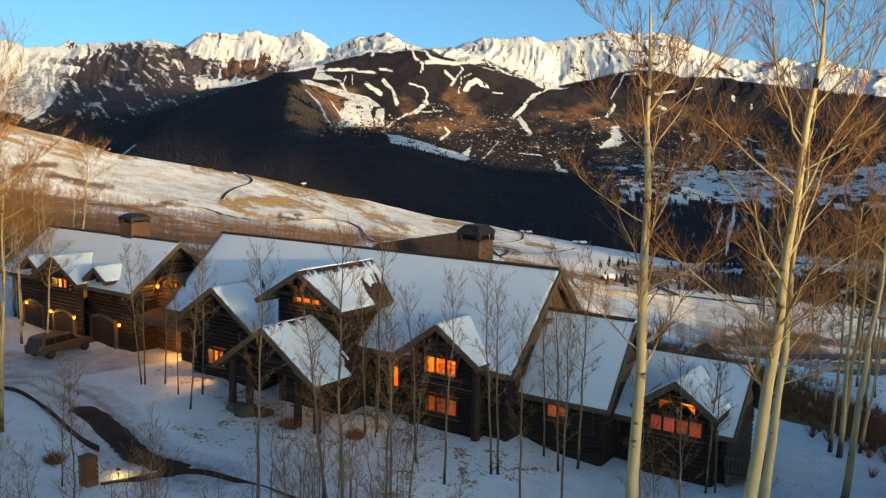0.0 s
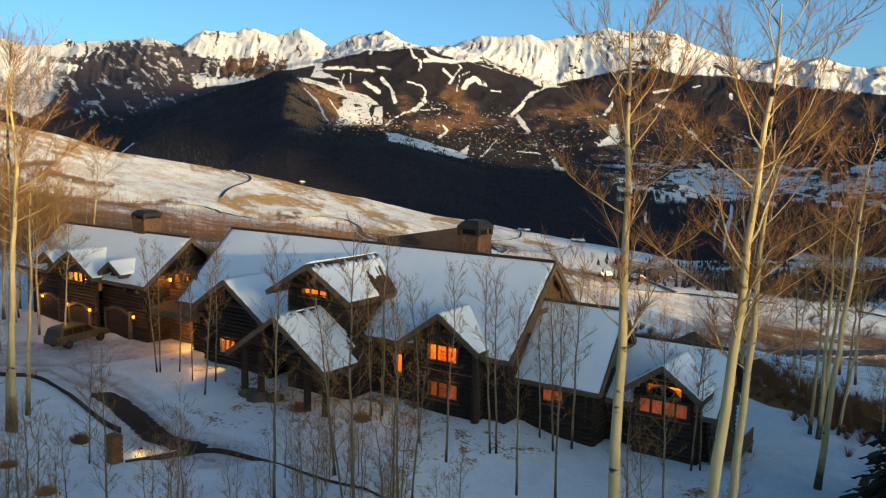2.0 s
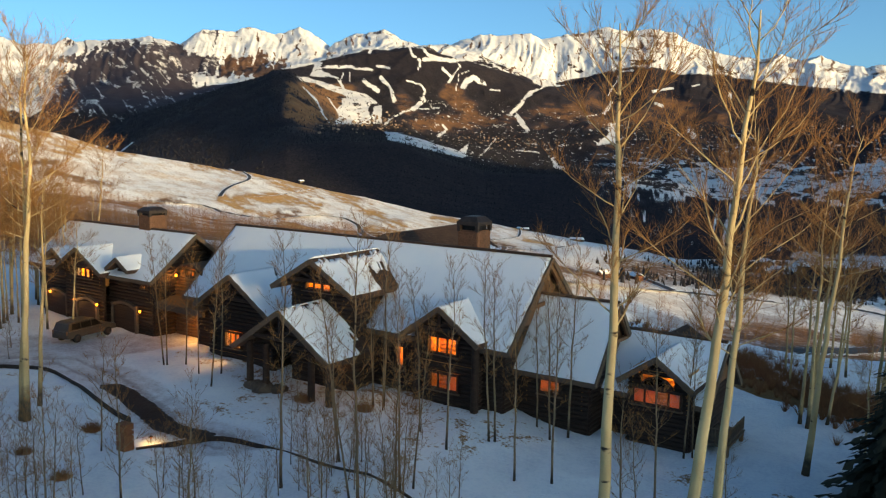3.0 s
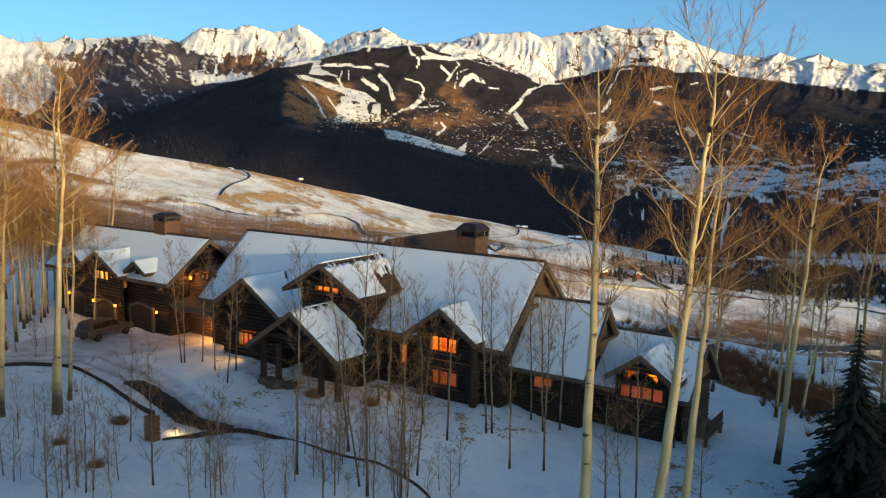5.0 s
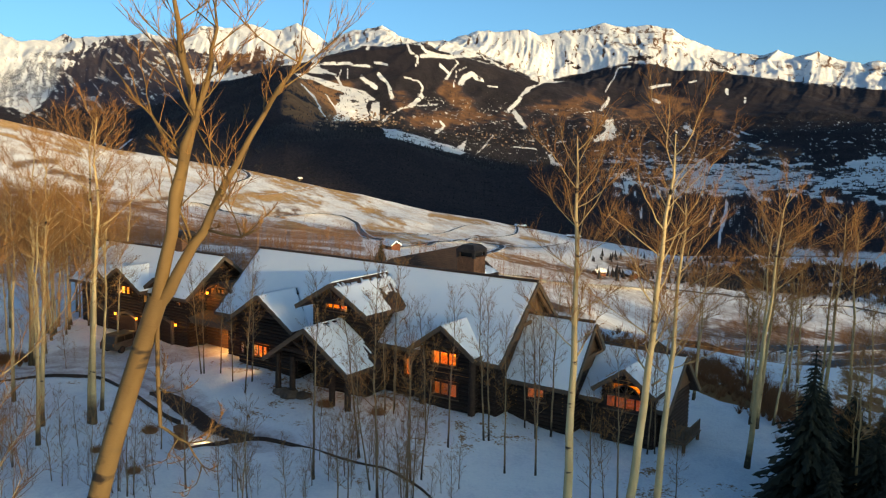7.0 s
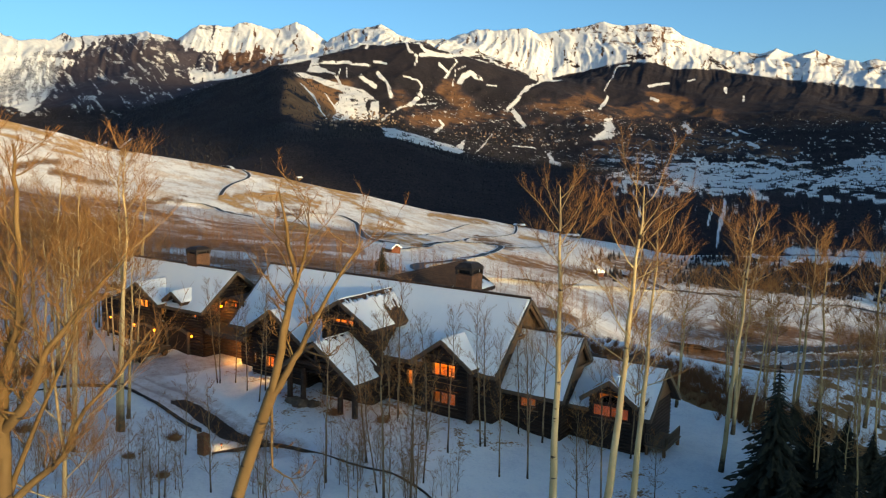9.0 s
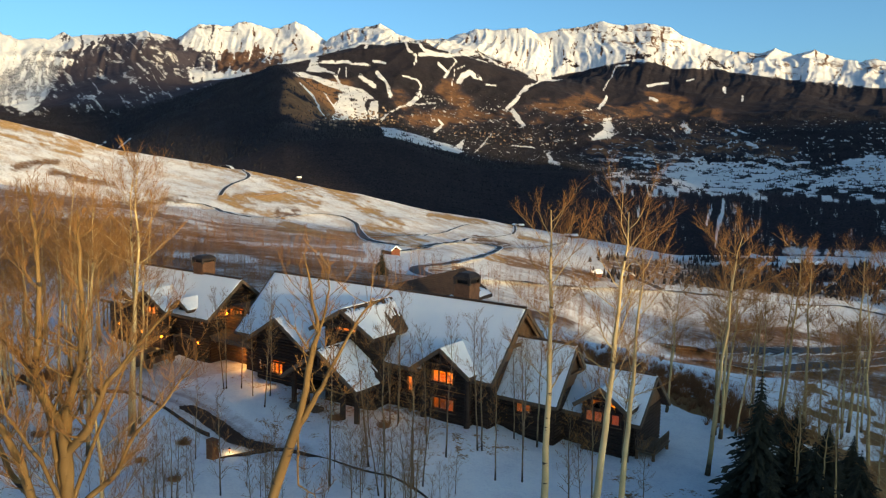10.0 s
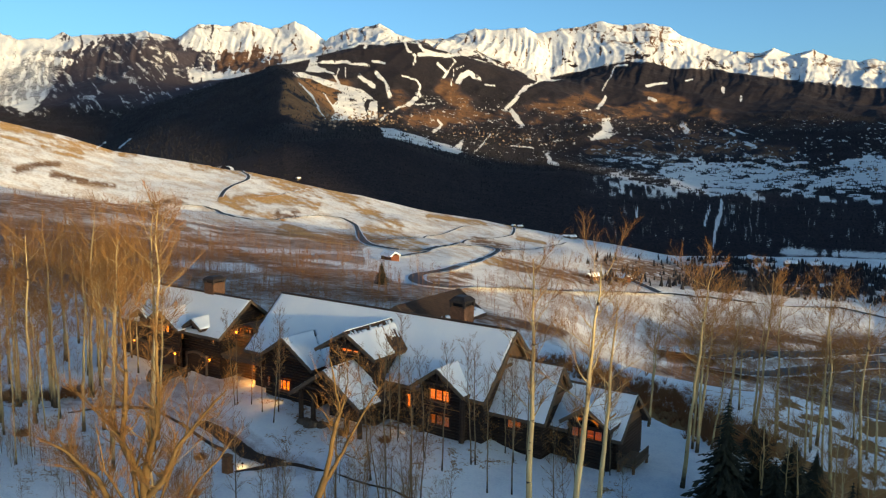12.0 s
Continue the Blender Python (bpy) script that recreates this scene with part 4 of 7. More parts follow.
        for i in range(5):
            log.faces.new((v[0][i], v[0][i + 1], v[1][i + 1], v[1][i]))
        log.faces.new(v[0][::-1])
        log.faces.new(v[1])
        bmesh.ops.recalc_face_normals(log, faces=log.faces)
        part("log", log, material, wall)
    return wall


def snow_sheet(bm, c0, c1, c2, c3, thick, seed, nu=26, nv=12, gap=None):
    """A quilt of snow over the roof plane c0 c1 (eave) c2 c3 (ridge), uneven at the eave and the verges."""
    rnd = random.Random(seed)
    c0, c1, c2, c3 = map(Vector, (c0, c1, c2, c3))
    ph = [rnd.uniform(0, 6.28) for _ in range(6)]
    sway = 0.035 / (c1 - c0).length
    rows = []
    for i in range(nu + 1):
        row = []
        for j in range(nv + 1):
            u, v = i / nu, j / nv
            uu = u + sway * (math.sin(v * 23 + ph[0]) if 0 < i < nu else 0.8 * math.sin(v * 31 + ph[1]))
            vv = v + ((0.006 * math.sin(u * 37 + ph[2]) + 0.004 * rnd.uniform(-1, 1)) if j == 0 else 0)
            p = (c0.lerp(c1, uu)).lerp(c3.lerp(c2, uu), max(vv, 0.004))
            rim = min(1.0, 10 * min(u, 1 - u) + 0.45, 9 * v + 0.4)
            h = thick * rim * (0.8 + 0.25 * math.sin(5 * u + ph[3]) * math.sin(4 * v + ph[4]) + 0.12 * noise.noise((9 * u, 7 * v, seed)))
            row.append((bm.verts.new(p + Vector((0, 0, max(h, 0.03)))), bm.verts.new(p + Vector((0, 0, 0.012)))))
        rows.append(row)
    for i in range(nu):
        for j in range(nv):
            a, b, c, d = rows[i][j], rows[i + 1][j], rows[i + 1][j + 1], rows[i][j + 1]
            if gap and gap((i + 0.5) / nu, (j + 0.5) / nv):
                continue
            bm.faces.new((a[0], b[0], c[0], d[0]))
            edges = [(a, b, j == 0, (0, -1)), (b, c, i == nu - 1, (1, 0)), (c, d, j == nv - 1, (0, 1)), (d, a, i == 0, (-1, 0))]
            for p, q, rim, (di, dj) in edges:
                if rim or (gap and gap((i + di + 0.5) / nu, (j + dj + 0.5) / nv)):
                    bm.faces.new((p[0], p[1], q[1], q[0]))


def shingle_courses(bm, c0, c1, c2, c3, step=0.30, thick=0.05):
    """Lapped courses of shingles over a roof plane: one stepped sheet, its butts a little uneven."""
    c0, c1, c2, c3 = map(Vector, (c0, c1, c2, c3))
    n = max(2, int((c3 - c0).length / step))
    m = max(2, int((c1 - c0).length / 0.5))
    rnd = random.Random(n * 31 + m)
    low = [bm.verts.new(c0.lerp(c1, i / m)) for i in range(m + 1)]
    for k in range(n):
        v0, v1 = k / n, (k + 1) / n
        up = [bm.verts.new(c0.lerp(c3, v0).lerp(c1.lerp(c2, v0), i / m) + Vector((0, 0, thick * rnd.uniform(0.7, 1.25)))) for i in range(m + 1)]
        top = [bm.verts.new(c0.lerp(c3, v1).lerp(c1.lerp(c2, v1), i / m) + Vector((0, 0, 0.006))) for i in range(m + 1)]
        for i in range(m):
            bm.faces.new((low[i], low[i + 1], up[i + 1], up[i]))
            bm.faces.new((up[i], up[i + 1], top[i + 1], top[i]))
        low = top


class Roof:
    """A gable roof. The ridge runs along x (axis 'x') or back along y (axis 'y').
    ridge, eave: heights; a..b: span along the ridge; mid: the ridge's line; half: run from ridge to eave; back: where the eaves end;
    notches: gables that break through the yard side, as (their ridge's x, half width, height, slope)."""

    def __init__(self, house, ridge, eave, a, b, axis, mid, half, snow=(1, 1), seed=1, thick=0.34, snow_deep=0.16, gaps=(None, None), back=None, notches=()):
        at = (lambda s, o, z: (s, mid + o, z)) if axis == "x" else (lambda s, o, z: (mid + o, s, z))
        slope = (ridge - eave) / half
        for k, sgn in enumerate((-1, 1)):
            c0, c1, c2, c3 = at(a, sgn * half, eave), at(b if back is None else back, sgn * half, eave), at(b, 0, ridge), at(a, 0, ridge)
            cuts = notches if k == 0 else ()
            outline = [c0]
            for px, w, pz, ps in sorted(cuts):
                side = pz - w * ps
                outline += [(px - w, mid - half, eave), (px - w, mid - (ridge - side) / slope, side), (px, mid - (ridge - pz) / slope, pz),
                            (px + w, mid - (ridge - side) / slope, side), (px + w, mid - half, eave)]
            outline += [c1, c2, c3]
            bm = bmesh.new()
            slab(bm, outline, thick)
            if not cuts and (gaps[k] or not snow[k]):
                shingle_courses(bm, *[Vector(c) + Vector((0, 0, 0.004)) for c in (c0, c1, c2, c3)])
            bmesh.ops.recalc_face_normals(bm, faces=bm.faces)
            part("roof", bm, SHINGLE, house, "brown wood-shingle roof slope")
            if snow[k]:
                bm = bmesh.new()
                q0, q1, q2, q3 = map(Vector, (c0, c1, c2, c3))
                inset = 0.004

                def open_here(u, v, cuts=cuts, q0=q0, q1=q1, q2=q2, q3=q3):
                    p = q0.lerp(q1, u).lerp(q3.lerp(q2, u), v)
                    return any(abs(p.x - px) < w and p.z < pz - abs(p.x - px) * ps - 0.1 for px, w, pz, ps in cuts)

                gap = gaps[k] if not cuts else open_here
                nu, nv = (110, 34) if cuts else (40, 18)
                snow_sheet(bm, q0 + (q1 - q0) * inset, q1 + (q0 - q1) * inset, q2 + (q3 - q2) * inset, q3 + (q2 - q3) * inset, snow_deep, seed * 7 + k, nu, nv, gap=gap)
                bmesh.ops.recalc_face_normals(bm, faces=bm.faces)
                part("roof_snow", bm, SNOW, house, "smooth blue-white snow lying on the roof", smooth=True)
            for lo, hi in [(c0, c3)] if axis == "y" else [(c0, c3), (c1, c2)]:
                bm = bmesh.new()
                beam(bm, Vector(lo) - Vector((0, 0, thick * 0.55)), Vector(hi) - Vector((0, 0, thick * 0.55)), 0.16, thick * 1.15)
                part("verge_board", bm, BOARD, house, "thick weathered timber verge board")
            if axis == "x" and k == 0 and snow[k]:
                bm = bmesh.new()
                beam(bm, (a + 0.1, mid, ridge + 0.10), (b - 0.1, mid, ridge + 0.10), 0.34, 0.20)
                part("ridge_cap", bm, SHINGLE, house, "dark shingle ridge cap bare of snow")
            if axis == "x":
                cuts_x = [a] + [q for px, w, *_ in sorted(cuts) for q in (px - w, px + w)] + [b]
                for u, w in zip(cuts_x[::2], cuts_x[1::2]):
                    bm = bmesh.new()
                    beam(bm, (u, mid + sgn * half, eave - 0.16), (w, mid + sgn * half, eave - 0.16), 0.10, 0.32)
                    part("fascia_board", bm, BOARD, house, "dark timber fascia along the eave")


def window(house, x, y, z, w, h, panes=3, arch=False, lit=True, blind=(), depth=0.2):
    """A framed window in a wall that faces the yard; x, z its lower left corner as seen from the yard."""
    frame_w = 0.11
    bm = bmesh.new()
    rings = [[bm.verts.new((px, py, pz)) for px, pz in ((x - g, z - g), (x + w + g, z - g), (x + w + g, z + h + g), (x - g, z + h + g))]
             for py, g in ((y - 0.15, frame_w), (y - 0.15, -frame_w / 2), (y + 0.05, -frame_w / 2), (y + 0.05, frame_w))]
    for a, b in zip(rings, rings[1:] + rings[:1]):
        for i in range(4):
            bm.faces.new((a[i], a[(i + 1) % 4], b[(i + 1) % 4], b[i]))
    bmesh.ops.recalc_face_normals(bm, faces=bm.faces)
    ob = part("window", bm, LOG, house, "dark timber window frame")
    for k in range(1, panes):
        bm = bmesh.new()
        px = x + k * w / panes
        box(bm, px - frame_w / 2, px + frame_w / 2, y - 0.14, y + 0.04, z + frame_w / 2, z + h - frame_w / 2, 0.01)
        part("mullion", bm, LOG, ob)
    bm = bmesh.new()
    box(bm, x - 0.2, x + w + 0.2, y - 0.24, y - 0.02, z - frame_w - 0.09, z - frame_w, 0.012)
    part("window_sill", bm, BOARD, ob)
    for k in range(panes):
        bm = bmesh.new()
        box(bm, x + k * w / panes + frame_w / 2, x + (k + 1) * w / panes - frame_w / 2, y - 0.06, y - 0.045, z + frame_w / 2, z + h - frame_w / 2)
        pane = part("pane", bm, GLASS, ob, "clear glass pane with lamplight behind" if lit else "dark glass pane")
        pane.visible_shadow = False
        if k in blind:
            bm = bmesh.new()
            n = 10
            x0, x1 = x + k * w / panes + frame_w / 2, x + (k + 1) * w / panes - frame_w / 2
            for i in range(n):
                u0, u1 = x0 + (x1 - x0) * i / n, x0 + (x1 - x0) * (i + 1) / n
                v = [bm.verts.new((u, y + 0.06 + 0.02 * math.sin(i * 2.1 + j), zz)) for j, (u, zz) in enumerate(((u0, z + 0.05), (u1, z + 0.05), (u1, z + h - 0.05), (u0, z + h - 0.05)))]
                bm.faces.new(v)
            bmesh.ops.solidify(bm, geom=bm.faces[:], thickness=0.01)
            part("blind", bm, CURTAIN, ob, "amber linen blind lit from behind")
    return ob


def room(house, x0, x1, y0, y1, z0, z1, watts, colour=(1.0, 0.50, 0.16)):
    """A lamplit room behind a window: five plain log-lined walls, open to the yard, and its lamp."""
    bm = bmesh.new()
    t = 0.1
    box(bm, x0, x1, y1 - t, y1, z0, z1)
    box(bm, x0, x0 + t, y0, y1 - t, z0, z1)
    box(bm, x1 - t, x1, y0, y1 - t, z0, z1)
    box(bm, x0 + t, x1 - t, y0, y1 - t, z0, z0 + t)
    box(bm, x0 + t, x1 - t, y0, y1 - t, z1 - t, z1)
    n = int((z1 - z0) / 0.35)
    for k in range(n):
        rod(bm, (x0 + t, y1 - t, z0 + 0.2 + k * 0.35), (x1 - t, y1 - t, z0 + 0.2 + k * 0.35), 0.16, sides=8)
    part("lit_room", bm, ROOM, house, "honey-coloured log room behind the windows")
    lamp = new("room_lamp", bpy.data.lights.new("room_lamp", "POINT"))
    lamp.data.energy, lamp.data.color, lamp.data.shadow_soft_size = watts, colour, 0.25
    lamp.location = ((x0 + x1) / 2, (y0 + y1) / 2 + 0.1, z1 - 0.6)
    lamp.parent = house


def lantern(house, x, y, z, watts=40.0):
    """An iron wall lantern with its glowing bulb; y is the wall's face."""
    bm = bmesh.new()
    box(bm, x - 0.07, x + 0.07, y - 0.04, y, z - 0.16, z + 0.16, 0.01)
    box(bm, x - 0.03, x + 0.03, y - 0.26, y - 0.04, z + 0.16, z + 0.20, 0.005)
    rod(bm, (x, y - 0.26, z + 0.18), (x, y - 0.26, z + 0.27), 0.15, 0.03, 6)
    box(bm, x - 0.12, x + 0.12, y - 0.38, y - 0.14, z - 0.20, z - 0.17, 0.005)
    for dx in (-0.11, 0.11):
        for dy in (-0.37, -0.15):
            box(bm, x + dx - 0.012, x + dx + 0.012, y + dy - 0.012, y + dy + 0.012, z - 0.17, z + 0.18)
    ob = part("wall_lantern", bm, IRON, house, "black iron wall lantern, lit")
    bm = bmesh.new()
    bmesh.ops.create_uvsphere(bm, u_segments=10, v_segments=6, radius=0.125, matrix=Matrix.Translation((x, y - 0.26, z)) @ Matrix.Diagonal((1, 1, 1.4, 1)))
    part("bulb", bm, BULB, ob, "glowing amber bulb", smooth=True)
    lamp = new("lantern_light", bpy.data.lights.new("lantern_light", "POINT"))
    lamp.data.energy, lamp.data.color, lamp.data.shadow_soft_size = watts, (1.0, 0.44, 0.12), 0.12
    lamp.location = (x, y - 0.5, z)
    lamp.parent = house


def post(house, x, y, z0, z1, r=0.24):
    bm = bmesh.new()
    rod(bm, (x, y, z0), (x + 0.03, y, z1), r * 1.08, r * 0.94, 12)
    bmesh.ops.bevel(bm, geom=[e for e in bm.edges if abs(e.verts[0].co.z - e.verts[1].co.z) < 0.01], offset=0.02, segments=1, affect="EDGES")
    return part("log_post", bm, LOG, house, "stout upright log post", smooth=False)


def gable_front(house, peak_x, peak_z, y, half, drop, wall_half, z0, brace=True, wall_y=None, holes=()):
    """The wall under a gable that faces the yard, with its king post and struts in front."""
    wy = y + 1.2 if wall_y is None else wall_y
    slope = drop / half
    log_wall("gable_wall", house, (peak_x - wall_half, wy), (peak_x + wall_half, wy), z0, lambda s: peak_z - 0.4 - abs(s - 0.5) * 2 * wall_half * slope,
             holes=[(x0 - peak_x + wall_half, x1 - peak_x + wall_half, k0, k1) for x0, x1, k0, k1 in holes])
    if brace:
        bm = bmesh.new()
        zt = peak_z - 0.45
        beam(bm, (peak_x - half * 0.55, y + 0.25, peak_z - 0.55 * drop - 0.40), (peak_x + half * 0.55, y + 0.25, peak_z - 0.55 * drop - 0.40), 0.26, 0.28)
        beam(bm, (peak_x, y + 0.26, peak_z - 0.55 * drop - 0.40), (peak_x, y + 0.25, zt), 0.24, 0.24)
        for s in (-1, 1):
            beam(bm, (peak_x, y + 0.25, peak_z - 0.50 * drop - 0.25), (peak_x + s * half * 0.30, y + 0.25, peak_z - 0.30 * drop - 0.35), 0.18, 0.2)
        part("gable_truss", bm, LOG, house, "exposed log truss under the gable")


def gable_boards(house, x, mid, half, eave, ridge, low):
    """Upright boarding that fills an end gable which faces along +x."""
    n = max(6, int(2 * half / 0.34))
    bm = bmesh.new()
    for k in range(n):
        ya, yb = mid - half + 2 * half * k / n, mid - half + 2 * half * (k + 1) / n - 0.02
        za, zb = (ridge - 0.42 - (ridge - eave) * abs(y - mid) / half for y in (ya, yb))
        if min(za, zb) < low + 0.2:
            continue
        v = [[bm.verts.new((x + o, y, z)) for y, z in ((ya, low), (yb, low), (yb, zb), (ya, za))] for o in (0.0, 0.05)]
        bm.faces.new(v[0][::-1])
        bm.faces.new(v[1])
        for i in range(4):
            bm.faces.new((v[0][i], v[0][(i + 1) % 4], v[1][(i + 1) % 4], v[1][i]))
    bmesh.ops.recalc_face_normals(bm, faces=bm.faces)
    back = bmesh.new()
    beam(back, (x - 0.02, mid - half * 0.75, low), (x - 0.02, mid + half * 0.75, low), 0.16, 0.2)
    pieces("gable_board", bm, POST, part("gable_tie", back, POST, house, "timber tie beam under the gable boarding"))


CHIMNEY = mat_plain("brown_sandstone", (0.090, 0.045, 0.028), (0.23, 0.12, 0.072), 1.9, 0.9, depth=0.06, vary=0.4)


def chimney(house, x0, x1, y0, y1, z0, z1, hood):
    bm = bmesh.new()
    box(bm, x0, x1, y0, y1, z0, z1)
    ob = part("chimney", bm, CHIMNEY, house, "brown stone chimney stack")
    rnd = random.Random(int(abs(x0) * 10))
    bm = bmesh.new()
    z = z0 + 0.1
    while z < z1 - 0.2:
        h = rnd.uniform(0.16, 0.30)
        for side in range(4):
            u0, u1 = (x0, x1) if side % 2 == 0 else (y0, y1)
            u = u0
            while u < u1 - 0.12:
                w = min(rnd.uniform(0.25, 0.6), u1 - u)
                o = rnd.uniform(0.02, 0.07)
                g = 0.015
                if side == 0:
                    box(bm, u + g, u + w - g, y0 - o, y0 + 0.02, z + g, z + h - g, 0.012)
                elif side == 1:
                    box(bm, x1 - 0.02, x1 + o, u + g, u + w - g, z + g, z + h - g, 0.012)
                elif side == 2:
                    box(bm, u + g, u + w - g, y1 - 0.02, y1 + o, z + g, z + h - g, 0.012)
                else:
                    box(bm, x0 - o, x0 + 0.02, u + g, u + w - g, z + g, z + h - g, 0.012)
                u += w
        z += h
    part("stone_facing", bm, CHIMNEY, ob, "rough sandstone blocks")
    # a metal hood: four stout legs, a band and a top with sloping hips
    g, low, mid_z, top_z = 0.10, z1 - 0.1, z1 + hood * 0.62, z1 + hood
    bm = bmesh.new()
    for px in (x0 - g, x1 + g - 0.3):
        for py in (y0 - g, y1 + g - 0.3):
            box(bm, px, px + 0.3, py, py + 0.3, low, mid_z - 0.28, 0.01)
    pieces("hood_leg", bm, COPPER, ob)
    bm = bmesh.new()
    box(bm, x0 + 0.22, x1 - 0.22, y0 + 0.22, y1 - 0.22, low, mid_z - 0.28, 0.01)
    part("flue", bm, IRON, ob, "sooty black flue")
    bm = bmesh.new()
    rings = [[bm.verts.new((px, py, z)) for px, py in ((x0 - q, y0 - q), (x1 + q, y0 - q), (x1 + q, y1 + q), (x0 - q, y1 + q))]
             for q, z in ((g + 0.02, mid_z - 0.28), (g + 0.02, mid_z), (-0.32, top_z), (-0.5, top_z + 0.04))]
    for a, b in zip(rings[:-1], rings[1:]):
        for q in range(4):
            bm.faces.new((a[q], a[(q + 1) % 4], b[(q + 1) % 4], b[q]))
    bm.faces.new(rings[0][::-1])
    bm.faces.new(rings[-1])
    bmesh.ops.recalc_face_normals(bm, faces=bm.faces)
    part("chimney_hood", bm, COPPER, ob, "dark aged copper chimney hood")


def patchy(seed, share, u_min=0.0, u_max=1.0):
    """Cells where the snow has slid off: mostly along the lower and outer edge."""
    rnd = random.Random(seed)
    cells = {}

    def test(u, v):
        if not (0 <= u <= 1 and 0 <= v <= 1):
            return False
        key = (int(u * 60), int(v * 40))
        if key not in cells:
            cells[key] = rnd.random() < share and u_min <= u <= u_max
        return cells[key]

    return test


def bare_ridge(seed, top=0.88, low=0.0, back=1.0):
    """Snow gone in a ragged strip along the ridge, and off the lower rear corner."""
    rnd = random.Random(seed)
    jag = [rnd.uniform(-0.06, 0.06) for _ in range(60)]

    def test(u, v):
        if not (0 <= u <= 1 and 0 <= v <= 1):
            return False
        w = jag[int(u * 40)]
        return v > top + w or (u > back + w and v < low + 3 * w) or (rnd_cell(seed, u, v) < 0.035 and u < 0.5)

    return test


def rnd_cell(seed, u, v):
    return noise.noise((u * 40, v * 22, seed)) * 0.5 + 0.5


def build_main_lodge():
    h = thing("lodge", (-43.0, 53.0, 0.0), "large dark log lodge with snowy gabled roofs and lit windows", "house", "lodge wings")
    rz, ez, ry, run = 11.12, 4.87, 53.5, 6.7
    slope = (rz - ez) / run
    Roof(h, rz, ez, -61.2, -25.7, "x", ry, run, seed=3, notches=[(-31.1, 2.5, 7.75, 0.707), (-42.3, 3.25, 10.4, 0.579), (-52.3, 3.95, 8.05, 0.66)])
    # log walls under the eaves, and the gable ends
    log_wall("log_wall", h, (-60.2, 47.9), (-26.7, 47.9), -1.0, lambda s: 5.6,
             holes=[(3.9, 11.9, -9, 9), (14.6, 21.2, -9, 9), (26.6, 31.6, -9, 9), (23.8, 24.6, 1.9, 3.7)])
    log_wall("gable_wall", h, (-26.7, 47.9), (-26.7, 59.0), -2.5, lambda s: rz - 0.5 - abs(s - 0.5) * 2 * 5.55 * slope)
    log_wall("gable_wall", h, (-60.2, 59.0), (-60.2, 47.9), -1.5, lambda s: rz - 0.5 - abs(s - 0.5) * 2 * 5.55 * slope)
    log_wall("log_wall", h, (-26.7, 59.0), (-60.2, 59.0), -2.5, lambda s: 7.9)
    bm = bmesh.new()
    beam(bm, (-25.9, ry - run + 0.5, ez - 0.2), (-25.9, ry, rz - 0.62), 0.2, 0.34)
    beam(bm, (-25.9, ry + run - 0.5, ez - 0.2), (-25.9, ry, rz - 0.62), 0.2, 0.34)
    beam(bm, (-25.95, ry - 3.2, 7.6), (-25.95, ry + 3.2, 7.6), 0.26, 0.3)
    part("gable_truss", bm, POST, h, "tall timber truss in the end gable")
    gable_boards(h, -26.48, ry, run, ez, rz, 6.2)
    # two-storey bay with the lit windows
    Roof(h, 7.79, 5.35, 45.7, 49.95, "y", -31.1, 3.45, seed=5, gaps=(None, patchy(4, 0.081, 0.0, 0.45)), back=47.3)
    gable_front(h, -31.1, 7.79, 45.7, 3.45, 2.44, 2.55, -1.2, wall_y=47.0, holes=[(-32.7, -30.05, 4.0, 5.25), (-32.6, -29.95, 1.2, 2.45)])
    log_wall("log_wall", h, (-28.55, 47.0), (-28.55, 48.0), -1.2, lambda s: 5.8)
    log_wall("log_wall", h, (-33.65, 48.0), (-33.65, 47.0), -1.2, lambda s: 5.8)
    post(h, -28.45, 46.75, -1.0, 5.4, 0.30)
    post(h, -33.7, 46.75, -1.0, 5.4, 0.26)
    # tall central gable
    Roof(h, 10.47, 7.95, 44.0, 52.8, "y", -42.3, 4.35, seed=6, gaps=(None, bare_ridge(9, 0.88, 0.55, 0.62)), back=50.1)
    gable_front(h, -42.3, 10.47, 44.0, 4.35, 2.52, 3.3, -1.0, wall_y=45.5, holes=[(-43.9, -41.2, 7.75, 8.5)])
    log_wall("log_wall", h, (-39.0, 45.5), (-39.0, 50.0), -1.0, lambda s: 8.2)
    log_wall("log_wall", h, (-45.6, 50.0), (-45.6, 45.5), -1.0, lambda s: 8.2)
    # entrance porch
    Roof(h, 7.0, 3.6, 40.1, 45.4, "y", -42.0, 5.1, seed=8, gaps=(None, bare_ridge(2, 0.97, 0.35, 0.70)))
    gable_front(h, -42.0, 7.0, 40.1, 5.1, 3.4, 3.9, 3.4, wall_y=41.6)
    for px in (-46.2, -44.4, -39.6, -37.8):
        post(h, px, 41.2, -0.6, 3.9, 0.28)
    # gable over the hall at the garage end
    Roof(h, 8.1, 5.0, 44.5, 49.9, "y", -52.3, 4.7, seed=10, back=47.0)
    gable_front(h, -52.3, 8.1, 44.5, 4.7, 3.1, 4.0, -1.0, wall_y=45.9, holes=[(-54.0, -52.1, 1.35, 2.65), (-56.0, -55.4, 1.4, 2.7)])
    log_wall("log_wall", h, (-48.3, 45.9), (-48.3, 48.0), -1.0, lambda s: 5.2)
    log_wall("log_wall", h, (-56.3, 48.0), (-56.3, 45.9), -1.0, lambda s: 5.2)
    # windows, with lamplit rooms behind them
    window(h, -32.7, 46.8, 4.0, 2.65, 1.25, 3)
    window(h, -32.6, 46.8, 1.2, 2.65, 1.25, 3, blind=(2,))
    window(h, -43.9, 45.3, 7.75, 2.7, 0.75, 3)
    window(h, -54.0, 45.7, 1.35, 1.9, 1.3, 3)
